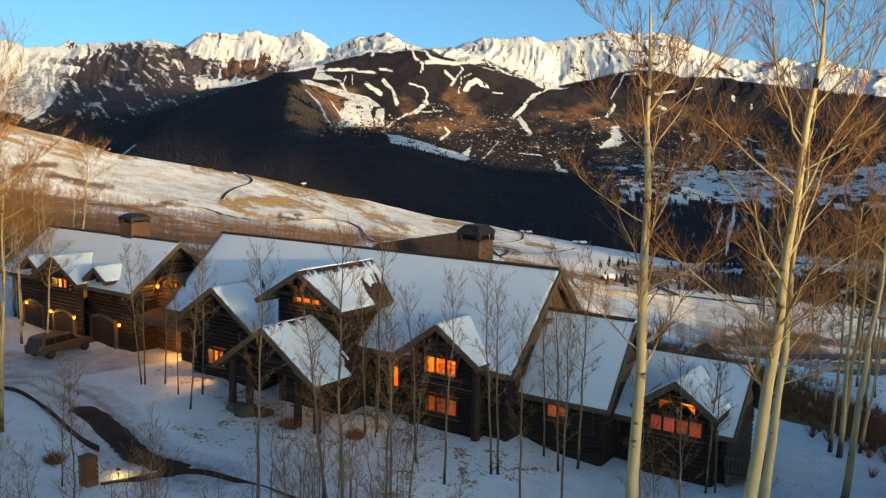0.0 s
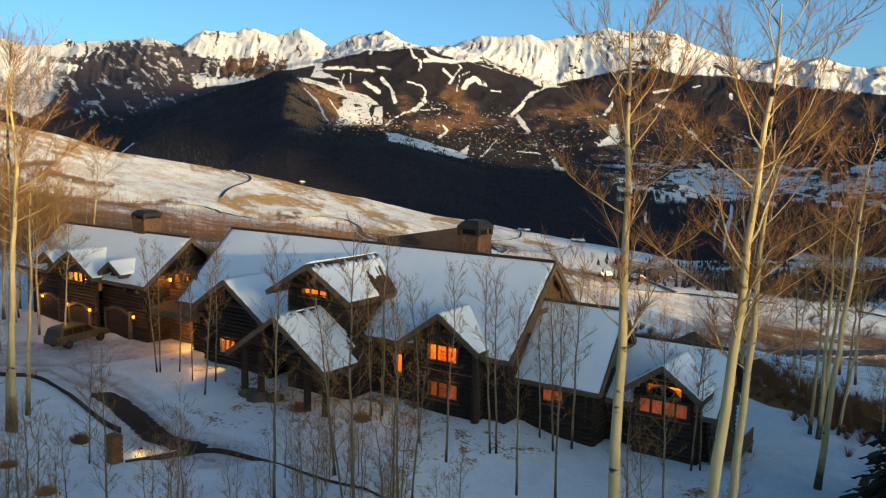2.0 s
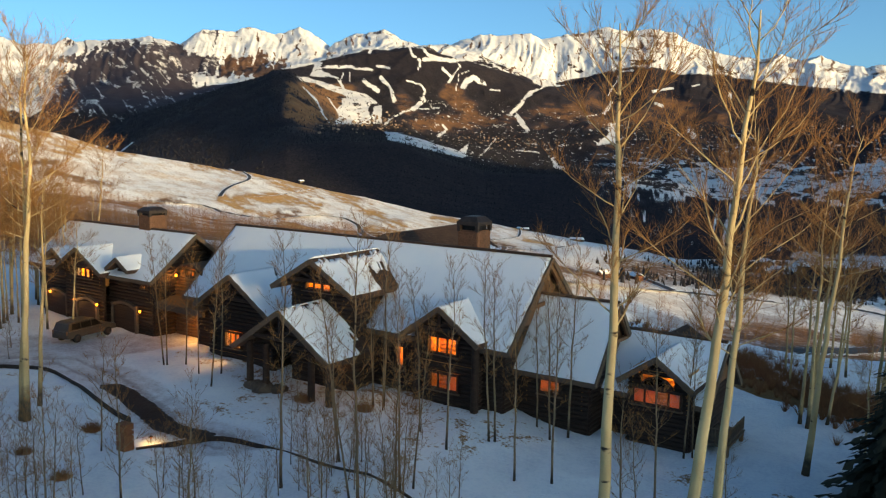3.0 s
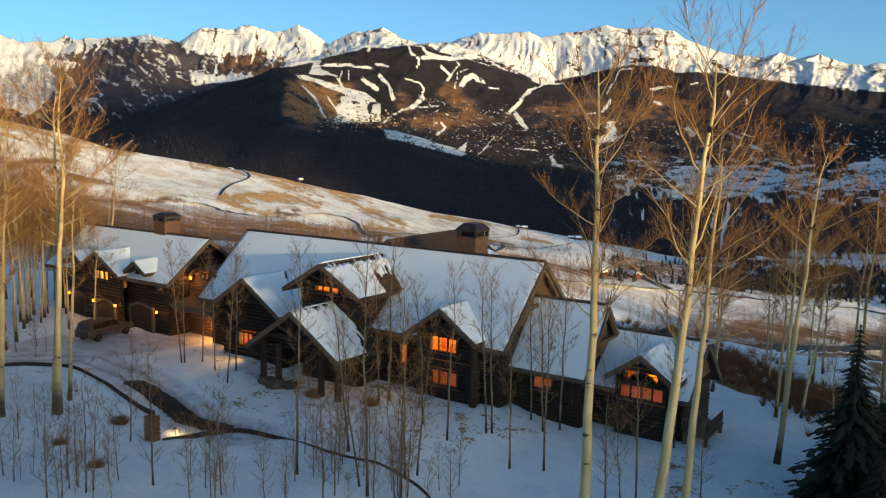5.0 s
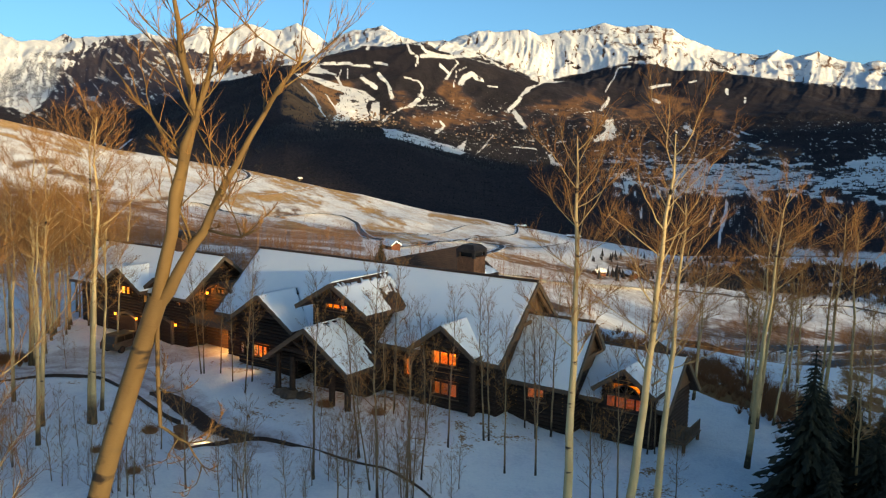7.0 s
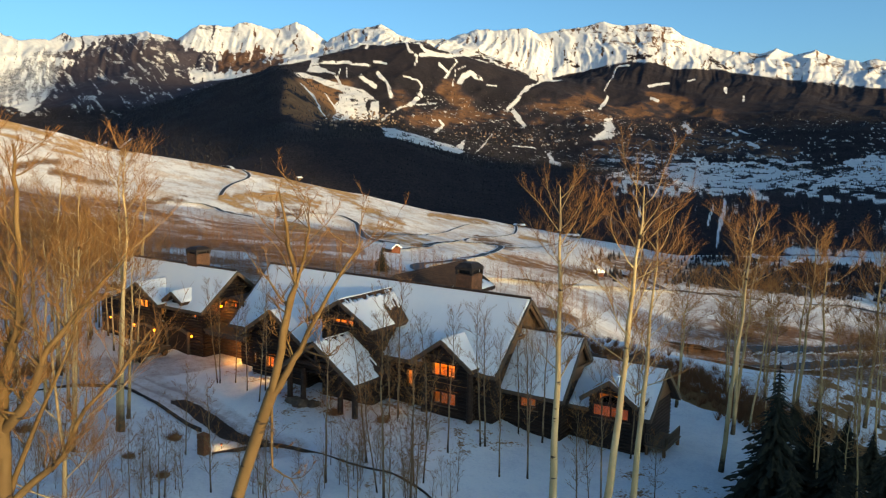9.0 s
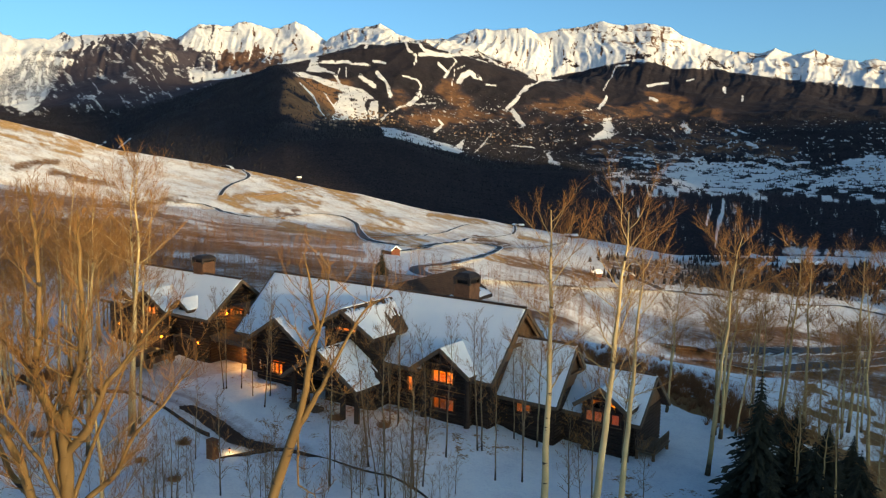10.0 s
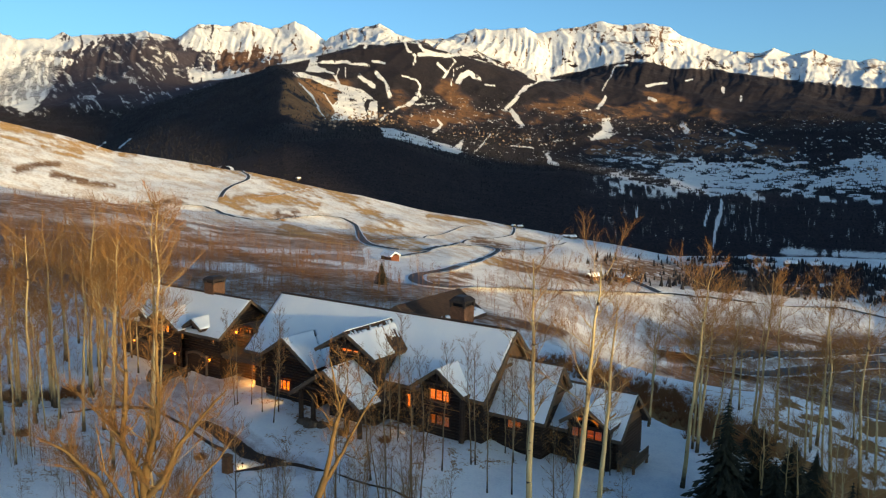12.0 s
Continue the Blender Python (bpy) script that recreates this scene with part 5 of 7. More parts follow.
    window(h, -56.0, 45.7, 1.4, 0.6, 1.3, 1)
    window(h, -36.4, 47.7, 1.9, 0.8, 1.8, 1)
    for x0, x1, y0, y1, z0, z1, w in ((-33.4, -28.8, 46.95, 49.5, 3.2, 5.9, 120), (-33.4, -28.8, 46.95, 49.5, 0.3, 3.0, 16), (-44.6, -40.0, 45.45, 48, 6.9, 8.65, 80),
                                      (-56.2, -48.6, 45.85, 48.5, 0.6, 3.4, 300), (-37.4, -35.0, 47.85, 50, 0.6, 4.2, 70)):
        room(h, x0, x1, y0, y1, z0, z1, w)
    lantern(h, -39.9, 45.3, 2.45, 14)
    lantern(h, -57.4, 47.7, 1.9, 20)
    # chimney and the roof of the wing behind
    chimney(h, -35.5, -33.6, 55.1, 57.2, 8.5, 12.45, 1.15)
    Roof(h, 11.5, 8.6, 55.0, 69.5, "y", -43.4, 4.4, snow=(0, 1), seed=12, gaps=(None, bare_ridge(14, 0.24)))
    settle(h)
    return h


def build_garage_wing():
    h = thing("lodge", (-74.5, 51.0, 0.0), "log garage wing with three snowy dormers and wall lanterns", "house", "lodge wings")
    rz, ez, ry, run = 10.1, 5.95, 51.2, 5.6
    slope = (rz - ez) / run
    Roof(h, rz, ez, -86.2, -64.4, "x", ry, run, seed=21, notches=[(-75.0, 3.1, 8.5, 0.5875)])
    log_wall("log_wall", h, (-84.8, 46.6), (-65.3, 46.6), -0.5, lambda s: 6.3, holes=[(7.0, 12.6, 3.6, 9), (17.9, 18.7, 4.9, 5.4)])
    log_wall("gable_wall", h, (-65.3, 46.6), (-65.3, 55.8), -1.0, lambda s: rz - 0.5 - abs(s - 0.5) * 2 * 4.6 * slope)
    log_wall("gable_wall", h, (-84.8, 55.8), (-84.8, 46.6), -1.0, lambda s: rz - 0.5 - abs(s - 0.5) * 2 * 4.6 * slope)
    log_wall("log_wall", h, (-65.3, 55.8), (-84.8, 55.8), -1.0, lambda s: 6.3)
    for px, pz, half, drop, y0, seed in ((-79.0, 8.15, 1.75, 1.15, 44.5, 22), (-75.0, 8.55, 4.0, 2.35, 44.6, 23), (-69.2, 7.95, 1.75, 1.15, 45.2, 24)):
        yb = ry - (rz - pz) / slope
        Roof(h, pz, pz - drop, y0, yb, "y", px, half, seed=seed, back=max(y0 + 0.5, ry - (rz - pz + drop) / slope))
        gable_front(h, px, pz, y0, half, drop, half - 0.8, 1.0 if half > 3 else 5.0, brace=half > 3, wall_y=y0 + 1.0, holes=[(-76.0, -73.6, 5.45, 6.4)])
    window(h, -76.0, 45.35, 5.45, 2.4, 0.95, 3)
    window(h, -66.9, 46.4, 4.9, 0.8, 0.5, 1)
    room(h, -77.6, -72.4, 45.55, 47.5, 4.6, 7.0, 260, (1.0, 0.62, 0.22))
    room(h, -67.5, -65.6, 46.55, 48.5, 4.4, 6.0, 25)
    # garage doors in arched surrounds
    for x0, x1, yd in ((-83.2, -79.6, 46.3), (-76.0, -72.8, 45.32), (-71.4, -67.8, 46.3)):
        bm = bmesh.new()
        n = 6
        box(bm, x0 + 0.05, x1 - 0.05, yd + 0.02, yd + 0.13, 0.3, 2.95, 0.01)
        door = part("garage_door", bm, LOG, h, "panelled brown timber garage door")
        bm = bmesh.new()
        for k in range(n):
            box(bm, x0 + 0.08, x1 - 0.08, yd - 0.02, yd + 0.018, 0.4 + k * 0.42, 0.4 + (k + 1) * 0.42 - 0.03, 0.012)
        pieces("panel", bm, LOG, door)
        bm = bmesh.new()
        for xx in (x0 - 0.1, x1 + 0.1):
            box(bm, xx - 0.14, xx + 0.14, yd - 0.15, yd + 0.2, 0.2, 3.1, 0.03)
        for k in range(8):
            u0, u1 = k / 8, (k + 1) / 8
            f = lambda u: Vector((x0 + (x1 - x0) * u, yd, 2.85 + 0.45 * math.sin(math.pi * u)))
            beam(bm, f(u0), f(u1), 0.35, 0.3, 0.02)
        pieces("surround_beam", bm, BOARD, door)
    for lx, ly, lz, w in ((-82.4, 46.4, 2.95, 16), (-76.35, 45.4, 2.95, 26), (-72.45, 45.4, 2.85, 26), (-66.9, 46.4, 2.7, 10), (-64.5, 48.95, 6.25, 30)):
        lantern(h, lx, ly, lz, w)
    chimney(h, -73.2, -71.4, 50.95, 53.0, 8.6, 11.55, 0.85)
    # low link with the bowed roof towards the hall
    bm = bmesh.new()
    n = 12
    for k in range(n):
        f = lambda a: (-62.6 + 2.6 * math.cos(a), 5.2 + 2.4 * math.sin(a))
        (ax, az), (bx, bz) = f(math.pi * k / n), f(math.pi * (k + 1) / n)
        slab(bm, ((ax, 48.6, az), (ax, 53.5, az), (bx, 53.5, bz), (bx, 48.6, bz)), 0.25)
    bmesh.ops.remove_doubles(bm, verts=bm.verts, dist=0.003)
    bmesh.ops.recalc_face_normals(bm, faces=bm.faces)
    part("bowed_roof", bm, SHINGLE, h, "small bowed shingle roof")
    log_wall("log_wall", h, (-65.2, 49.2), (-60.2, 49.2), -0.5, lambda s: 5.2 + 2.2 * math.sin(math.pi * min(max(s, 0), 1)), POST, holes=[(2.0, 3.2, 6.3, 6.85)])
    lantern(h, -60.9, 49.0, 1.9, 90)
    # lintel of the covered way
    bm = bmesh.new()
    beam(bm, (-65.4, 46.9, 3.35), (-58.4, 46.9, 3.35), 0.4, 0.42)
    slab(bm, ((-65.4, 46.6, 3.75), (-58.4, 46.6, 3.75), (-58.4, 49.2, 4.2), (-65.4, 49.2, 4.2)), 0.2)
    part("lintel", bm, BOARD, h, "timber lintel and low roof over the covered way")
    window(h, -63.2, 49.0, 6.3, 1.2, 0.55, 2)
    room(h, -64.4, -60.8, 49.15, 51, 5.6, 7.2, 30)
    settle(h)
    return h


def build_east_wing():
    h = thing("lodge", (-22.5, 53.2, 0.0), "log wing with a steep snowy roof", "house", "lodge wings")
    rz, ez, ry, run = 8.22, 3.1, 53.2, 4.2
    Roof(h, rz, ez, -26.55, -19.87, "x", ry, run, seed=31)
    slope = (rz - ez) / run
    log_wall("log_wall", h, (-26.5, 49.9), (-20.7, 49.9), -2.0, lambda s: 3.6, holes=[(1.9, 3.6, 1.6, 2.6)])
    log_wall("gable_wall", h, (-20.7, 49.9), (-20.7, 56.5), -2.5, lambda s: rz - 0.5 - abs(s - 0.5) * 2 * 3.3 * slope)
    log_wall("log_wall", h, (-20.7, 56.5), (-26.5, 56.5), -2.5, lambda s: 3.6)
    bm = bmesh.new()
    for s in (-1, 1):
        beam(bm, (-20.0, ry + s * (run - 0.4), ez), (-20.0, ry, rz - 0.5), 0.2, 0.3)
    beam(bm, (-20.05, ry - 2.0, 5.4), (-20.05, ry + 2.0, 5.4), 0.24, 0.26)
    part("gable_truss", bm, POST, h, "timber truss in the end gable")
    gable_boards(h, -20.48, ry, run, ez, rz, 4.2)
    window(h, -24.6, 49.7, 1.6, 1.7, 1.0, 2, blind=(0,))
    room(h, -25.8, -21.2, 49.85, 52, 0.6, 3.4, 16)
    settle(h)
    return h


def build_cabin_wing():
    h = thing("lodge", (-16.5, 55.0, 0.0), "log guest cabin with a snowy gable, arched window and deck", "house", "lodge wings")
    rz, ez, ry, run = 5.85, 2.1, 55.8, 4.2
    slope = (rz - ez) / run
    Roof(h, rz, ez, -20.6, -12.6, "x", ry, run, seed=41, notches=[(-16.05, 2.15, 5.4, 0.709)])
    log_wall("log_wall", h, (-20.6, 52.4), (-13.4, 52.4), -3.0, lambda s: 2.6, holes=[(2.4, 6.7, -9, 9)])
    log_wall("gable_wall", h, (-13.4, 52.4), (-13.4, 59.2), -3.5, lambda s: rz - 0.5 - abs(s - 0.5) * 2 * 3.4 * slope)
    log_wall("log_wall", h, (-13.4, 59.2), (-20.6, 59.2), -3.5, lambda s: 2.6)
    Roof(h, 5.45, 3.5, 50.2, 55.3, "y", -16.05, 2.75, seed=42, gaps=(None, patchy(5, 0.090, 0, 0.4)), back=53.6)
    gable_front(h, -16.05, 5.45, 50.2, 2.75, 1.95, 2.2, -3.0, brace=False, wall_y=51.4, holes=[(-17.9, -14.45, 1.75, 2.85), (-17.4, -15.0, 3.05, 3.9)])
    log_wall("log_wall", h, (-13.85, 51.4), (-13.85, 52.5), -3.0, lambda s: 3.6)
    log_wall("log_wall", h, (-18.25, 52.5), (-18.25, 51.4), -3.0, lambda s: 3.6)
    window(h, -17.9, 51.2, 1.75, 3.45, 1.1, 4, blind=(0, 1, 3))
    # the arched light above
    bm = bmesh.new()
    pts = [(-17.4, 3.1), (-16.95, 3.55), (-16.2, 3.85), (-15.45, 3.55), (-15.0, 3.1)]
    for p, q in zip(pts, pts[1:] + pts[:1]):
        beam(bm, (p[0], 51.13, p[1]), (q[0], 51.13, q[1]), 0.14, 0.12)
    beam(bm, (-16.2, 51.13, 3.1), (-16.2, 51.13, 3.85), 0.14, 0.12)
    ob = part("window", bm, LOG, h, "arched timber window frame")
    bm = bmesh.new()
    v = [bm.verts.new((x, 51.14, z)) for x, z in pts]
    face = bm.faces.new(v)
    bmesh.ops.solidify(bm, geom=[face], thickness=0.015)
    part("pane", bm, GLASS, ob, "arched glass pane").visible_shadow = False
    for dx, dz in ((-0.62, 0.56), (0.62, 0.56)):
        bm = bmesh.new()
        beam(bm, (-16.2, 51.13, 3.14), (-16.2 + dx, 51.13, 3.14 + dz), 0.12, 0.09)
        part("mullion", bm, LOG, ob)
    bm = bmesh.new()
    bm.faces.new([bm.verts.new((x, 51.26, z)) for x, z in ((-17.5, 3.0), (-17.0, 3.62), (-16.2, 3.95), (-15.4, 3.62), (-14.9, 3.0))])
    bmesh.ops.solidify(bm, geom=bm.faces[:], thickness=0.01)
    part("blind", bm, CURTAIN, ob, "amber linen blind lit from behind")
    room(h, -18.1, -14.0, 51.35, 53.6, 0.8, 4.2, 26)
    gable_boards(h, -13.18, ry, run, ez, rz, 2.9)
    # the little gable of the rear entry
    Roof(h, 5.5, 4.3, 59.0, 62.0, "y", -17.6, 1.9, snow=(0, 0), seed=44)
    log_wall("gable_wall", h, (-19.0, 59.6), (-16.2, 59.6), -3.0, lambda s: 5.1 - abs(s - 0.5) * 2 * 0.9)
    # deck at the far end
    bm = bmesh.new()
    box(bm, -13.2, -11.25, 52.05, 56.1, -0.62, -0.455, 0.01)
    deck = part("deck", bm, BOARD, h, "timber deck on log posts")
    bm = bmesh.new()
    for k in range(14):
        box(bm, -13.2, -11.2, 52.0 + k * 0.3, 52.0 + k * 0.3 + 0.27, -0.45, -0.37, 0.006)
    pieces("deck_board", bm, BOARD, deck)
    bm = bmesh.new()
    for px, py in ((-11.4, 52.1), (-11.4, 55.9), (-13.0, 52.1)):
        rod(bm, (px, py, -3.0), (px, py, -0.4), 0.16)
    pieces("deck_post", bm, POST, deck)
    bm = bmesh.new()
    for a, b in (((-13.2, 52.1), (-11.3, 52.1)), ((-11.3, 52.1), (-11.3, 56.0))):
        for z in (-0.2, 0.62):
            beam(bm, (*a, z), (*b, z), 0.09, 0.08)
        n = int((Vector(b) - Vector(a)).length / 0.22)
        for k in range(n + 1):
            p = Vector(a).lerp(Vector(b), k / n)
            box(bm, p.x - 0.03, p.x + 0.03, p.y - 0.03, p.y + 0.03, -0.2, 0.6)
    pieces("railing_bar", bm, BOARD, deck)
    settle(h)
    return h


build_main_lodge()
build_garage_wing()
build_east_wing()
build_cabin_wing()

# ---- the yard: kerb wall of the drive, lamp pillar, car ----


def ground_at(x, y):
    return float(near_ground(x, y))


def ribbon(bm, line, width, height, lift=0.0, step=0.6, zfun=ground_at):
    """A low wall or kerb of square section along a line in plan, on the ground."""
    k = [Vector((px, py)) for px, py in line]
    pts = []
    for p, q in zip(k[:-1], k[1:]):
        n = max(1, int((q - p).length / step))
        pts += [p.lerp(q, i / n) for i in range(n)]
    pts.append(k[-1])
    for _ in range(4):
        pts = [pts[0]] + [(a + b * 2 + c) / 4 for a, b, c in zip(pts, pts[1:], pts[2:])] + [pts[-1]]
    rows = []
    for i, p in enumerate(pts):
        d = (pts[min(i + 1, len(pts) - 1)] - pts[max(i - 1, 0)]).normalized()
        s = Vector((-d.y, d.x)) * width / 2
        z = zfun(p.x, p.y)
        rows.append([bm.verts.new((p.x + e * s.x, p.y + e * s.y, z + h)) for e, h in ((-1, lift - 0.3), (-1, lift + height), (1, lift + height), (1, lift - 0.3))])
    for a, b in zip(rows[:-1], rows[1:]):
        for i in range(3):
            bm.faces.new((a[i], a[i + 1], b[i + 1], b[i]))
    bm.faces.new(rows[0])
    bm.faces.new(rows[-1][::-1])
    bmesh.ops.recalc_face_normals(bm, faces=bm.faces)


KERB_UPPER = [(-68.38, 27.06), (-67.58, 30.17), (-65.68, 31.96), (-64.26, 33.09), (-62.32, 33.67), (-58.92, 33.30), (-53.70, 31.89), (-49.30, 30.78), (-47.23, 30.78)]
KERB_LOWER = [(-41.71, 27.24), (-41.26, 29.12), (-40.32, 31.21), (-38.43, 32.24), (-34.62, 32.41), (-30.55, 32.61), (-26.58, 32.58), (-24.89, 33.12), (-23.48, 32.74), (-21.96, 31.70)]


KERB_STONE = mat_plain("dark_damp_stone", (0.020, 0.014, 0.012), (0.060, 0.042, 0.034), 2.5, 0.85, depth=0.05)


def build_kerbs():
    for line, w, high in ((KERB_UPPER, 0.12, 0.17), (KERB_LOWER, 0.10, 0.14)):
        bm = bmesh.new()
        ribbon(bm, line, w, high)
        tagged(part("retaining_kerb", bm, KERB_STONE), "low dark stone kerb winding along the drive", "kerb", "drive kerbs", "structure")


def build_pillar():
    x, y = [(-42.22, 26.82)][0]
    z = ground_at(x, y)
    h = thing("gate_pillar", (x, y, z), "square sandstone gate pillar with a lamp at its foot", "pillar")
    h.scale = (0.56, 0.56, 0.92)
    bm = bmesh.new()
    for k, (w, z0, z1) in enumerate(((0.72, -0.4, 0.5), (0.66, 0.5, 1.1), (0.62, 1.1, 1.75), (0.78, 1.75, 1.92))):
        box(bm, -w, w, -w * 0.85, w * 0.85, z0, z1, 0.05)
    part("shaft", bm, BRICK, h, "rough warm sandstone shaft")
    bm = bmesh.new()
    for k in range(5):
        for s in (-1, 1):
            box(bm, -0.74, 0.74, s * 0.62 - 0.05, s * 0.62 + 0.05, 0.0 + k * 0.36, 0.30 + k * 0.36, 0.03)
    part("stone_facing", bm, BRICK, h, "coursed stone facing")
    lx, ly = [(-42.27, 28.78)][0]
    f = thing("path_light", (lx, ly, ground_at(lx, ly)), "small black path light shining on the snow", "lamp")
    bm = bmesh.new()
    rod(bm, (0, 0, -0.1), (0, 0, 0.36), 0.03, sides=8)
    rod(bm, (0, 0, 0.34), (0, 0, 0.46), 0.15, 0.04, 10)
    part("stem", bm, IRON, f)
    bm = bmesh.new()
    bmesh.ops.create_uvsphere(bm, u_segments=8, v_segments=6, radius=0.045, matrix=Matrix.Translation((0, 0, 0.29)))
    part("bulb", bm, BULB, f, "small warm bulb", smooth=True)
    lamp = new("path_lamp", bpy.data.lights.new("path_lamp", "POINT"))
    lamp.data.energy, lamp.data.color, lamp.data.shadow_soft_size = 15, (1.0, 0.62, 0.22), 0.06
    lamp.location, lamp.parent = (0.14, 0.12, 0.30), f


def build_car():
    (ax, ay), (bx, by) = [(-69.65, 39.74), (-70.45, 44.68)]
    cx, cy = (ax + bx) / 2, (ay + by) / 2
    h = thing("pickup_suv", (cx, cy, ground_at(cx, cy) - 0.12), "bronze-grey sport utility vehicle parked on the drive", "car")
    h.rotation_euler = (0, 0, math.atan2(by - ay, bx - ax))
    h.scale = (1.14, 1.1, 1.1)
    W = 1.95
    # body drawn as side outlines lofted across the width
    low = [(-2.6, 0.45), (-2.62, 0.85), (-2.55, 1.10), (-1.3, 1.14), (0.9, 1.12), (2.2, 1.02), (2.55, 0.85), (2.62, 0.5)]
    bm = bmesh.new()
    rows = []
    for yy, s in ((-W / 2, 0.97), (-W / 2 + 0.08, 1.0), (W / 2 - 0.08, 1.0), (W / 2, 0.97)):
        rows.append([bm.verts.new((x * s, yy, z)) for x, z in low])
    for a, b in zip(rows[:-1], rows[1:]):
        for i in range(len(low) - 1):
            bm.faces.new((a[i], a[i + 1], b[i + 1], b[i]))
        bm.faces.new((a[-1], a[0], b[0], b[-1]))
    bm.faces.new(rows[0][::-1])
    bm.faces.new(rows[-1])
    bmesh.ops.recalc_face_normals(bm, faces=bm.faces)
    bmesh.ops.bevel(bm, geom=bm.edges[:], offset=0.03, segments=2, affect="EDGES")
    part("body", bm, TAN_PAINT, h, "bronze-grey painted body")
    cab = [(-2.5, 1.1), (-2.28, 1.72), (-1.9, 1.82), (0.35, 1.80), (1.15, 1.12)]
    bm = bmesh.new()
    rows = [[bm.verts.new((x, yy * (1 - 0.12 * (z - 1.1) / 0.7), z)) for x, z in cab] for yy in (-W / 2 + 0.06, W / 2 - 0.06)]
    for i in range(4):
        bm.faces.new((rows[0][i], rows[0][i + 1], rows[1][i + 1], rows[1][i]))
    bm.faces.new(rows[0][::-1])
    bm.faces.new(rows[1])
    bmesh.ops.recalc_face_normals(bm, faces=bm.faces)
    bmesh.ops.bevel(bm, geom=bm.edges[:], offset=0.04, segments=2, affect="EDGES")
    part("cabin", bm, TAN_PAINT, h)
    for s in (-1, 1):
        for x0, x1, c0, c1 in ((-2.15, -1.25, -2.05, -1.25), (-1.15, -0.15, -1.15, -0.15), (-0.05, 0.85, -0.05, 0.4)):
            bm = bmesh.new()
            v = [bm.verts.new((x, s * (W / 2 - 0.05 - 0.117 * (z - 1.1) / 0.7 + 0.012), z)) for x, z in ((x0, 1.2), (x1, 1.2), (c1, 1.68), (c0, 1.68))]
            bmesh.ops.solidify(bm, geom=[bm.faces.new(v)], thickness=0.012)
            part("side_window", bm, IRON, h, "dark tinted side window")
    for wx in (-1.65, 1.6):
        for s in (-1, 1):
            bm = bmesh.new()
            rod(bm, (wx, s * (W / 2 - 0.22), 0.40), (wx, s * (W / 2 + 0.03), 0.40), 0.40, sides=20)
            bmesh.ops.bevel(bm, geom=[e for e in bm.edges if abs(e.verts[0].co.y - e.verts[1].co.y) < 0.01], offset=0.04, segments=2, affect="EDGES")
            wheel = part("wheel", bm, RUBBER, h, "black tyre")
            bm = bmesh.new()
            rod(bm, (wx, s * (W / 2), 0.40), (wx, s * (W / 2 + 0.045), 0.40), 0.25, 0.22, sides=14)
            part("rim", bm, COPPER, wheel, "dull alloy rim")
    for s in (-1, 1):
        bm = bmesh.new()
        box(bm, 2.45, 2.6, s * 0.72 - 0.16, s * 0.72 + 0.16, 0.78, 0.92, 0.02)
        part("headlight", bm, GLASS, h, "clear headlight")
        bm = bmesh.new()
        box(bm, -2.62, -2.54, s * 0.82 - 0.08, s * 0.82 + 0.08, 0.8, 1.15, 0.02)
        part("tail_light", bm, BRUSH, h, "red tail light")


def build_boulders():
    for x, y, r in ((-44.61, 41.11, 0.95), (-45.88, 41.29, 0.7), (-43.54, 41.63, 0.75)):
        bm = bmesh.new()
        bmesh.ops.create_icosphere(bm, subdivisions=3, radius=r)
        for v in bm.verts:
            v.co *= 1 + 0.35 * noise.noise(v.co * 1.3 / r + Vector((x, y, 0))) + 0.10 * noise.noise(v.co * 4 / r)
            v.co.z *= 0.7
        h = part("boulder", bm, STONE)
        h.location = (x, y, ground_at(x, y) + 0.15 * r)
        tagged(h, "rough brown sandstone boulder in the snow", "boulder", "garden boulders")


def build_grass_tufts():
    rnd = random.Random(17)
    for x, y, r in ((-47.06, 27.68, 0.75), (-46.39, 22.57, 0.55), (-40.65, 21.47, 0.6), (-35.21, 42.22, 0.8), (-40.05, 40.76, 0.8), (-65.25, 19.99, 0.9), (-57.81, 20.30, 0.9), (-79.24, 26.66, 1.1)):
        v, f = [], []
        for _ in range(420):
            a, s = rnd.uniform(0, 6.28), rnd.random() ** 0.6
            b = Vector((math.cos(a) * s * r * 0.6, math.sin(a) * s * r * 0.6, -0.08))
            tip = Vector((math.cos(a) * s * r * 1.2 + rnd.uniform(-.15, .15), math.sin(a) * s * r * 1.2 + rnd.uniform(-.15, .15), r * rnd.uniform(0.5, 1.05) * (1.2 - 0.6 * s)))
            k = len(v)
            v += [b + Vector((0.02, 0, 0)), b + Vector((-0.01, 0.018, 0)), b + Vector((-0.01, -0.018, 0)), tip]
            f += [(k, k + 1, k + 3), (k + 1, k + 2, k + 3), (k + 2, k, k + 3)]
        h = raw("grass_tuft", v, f, BRUSH)
        h.location = (x, y, ground_at(x, y))
        tagged(h, "tuft of dry brown grass poking through the snow", "grass tuft", "grass tufts")


build_kerbs()
build_grass_tufts()
build_boulders()
build_pillar()
build_car()

# ---- trees ----


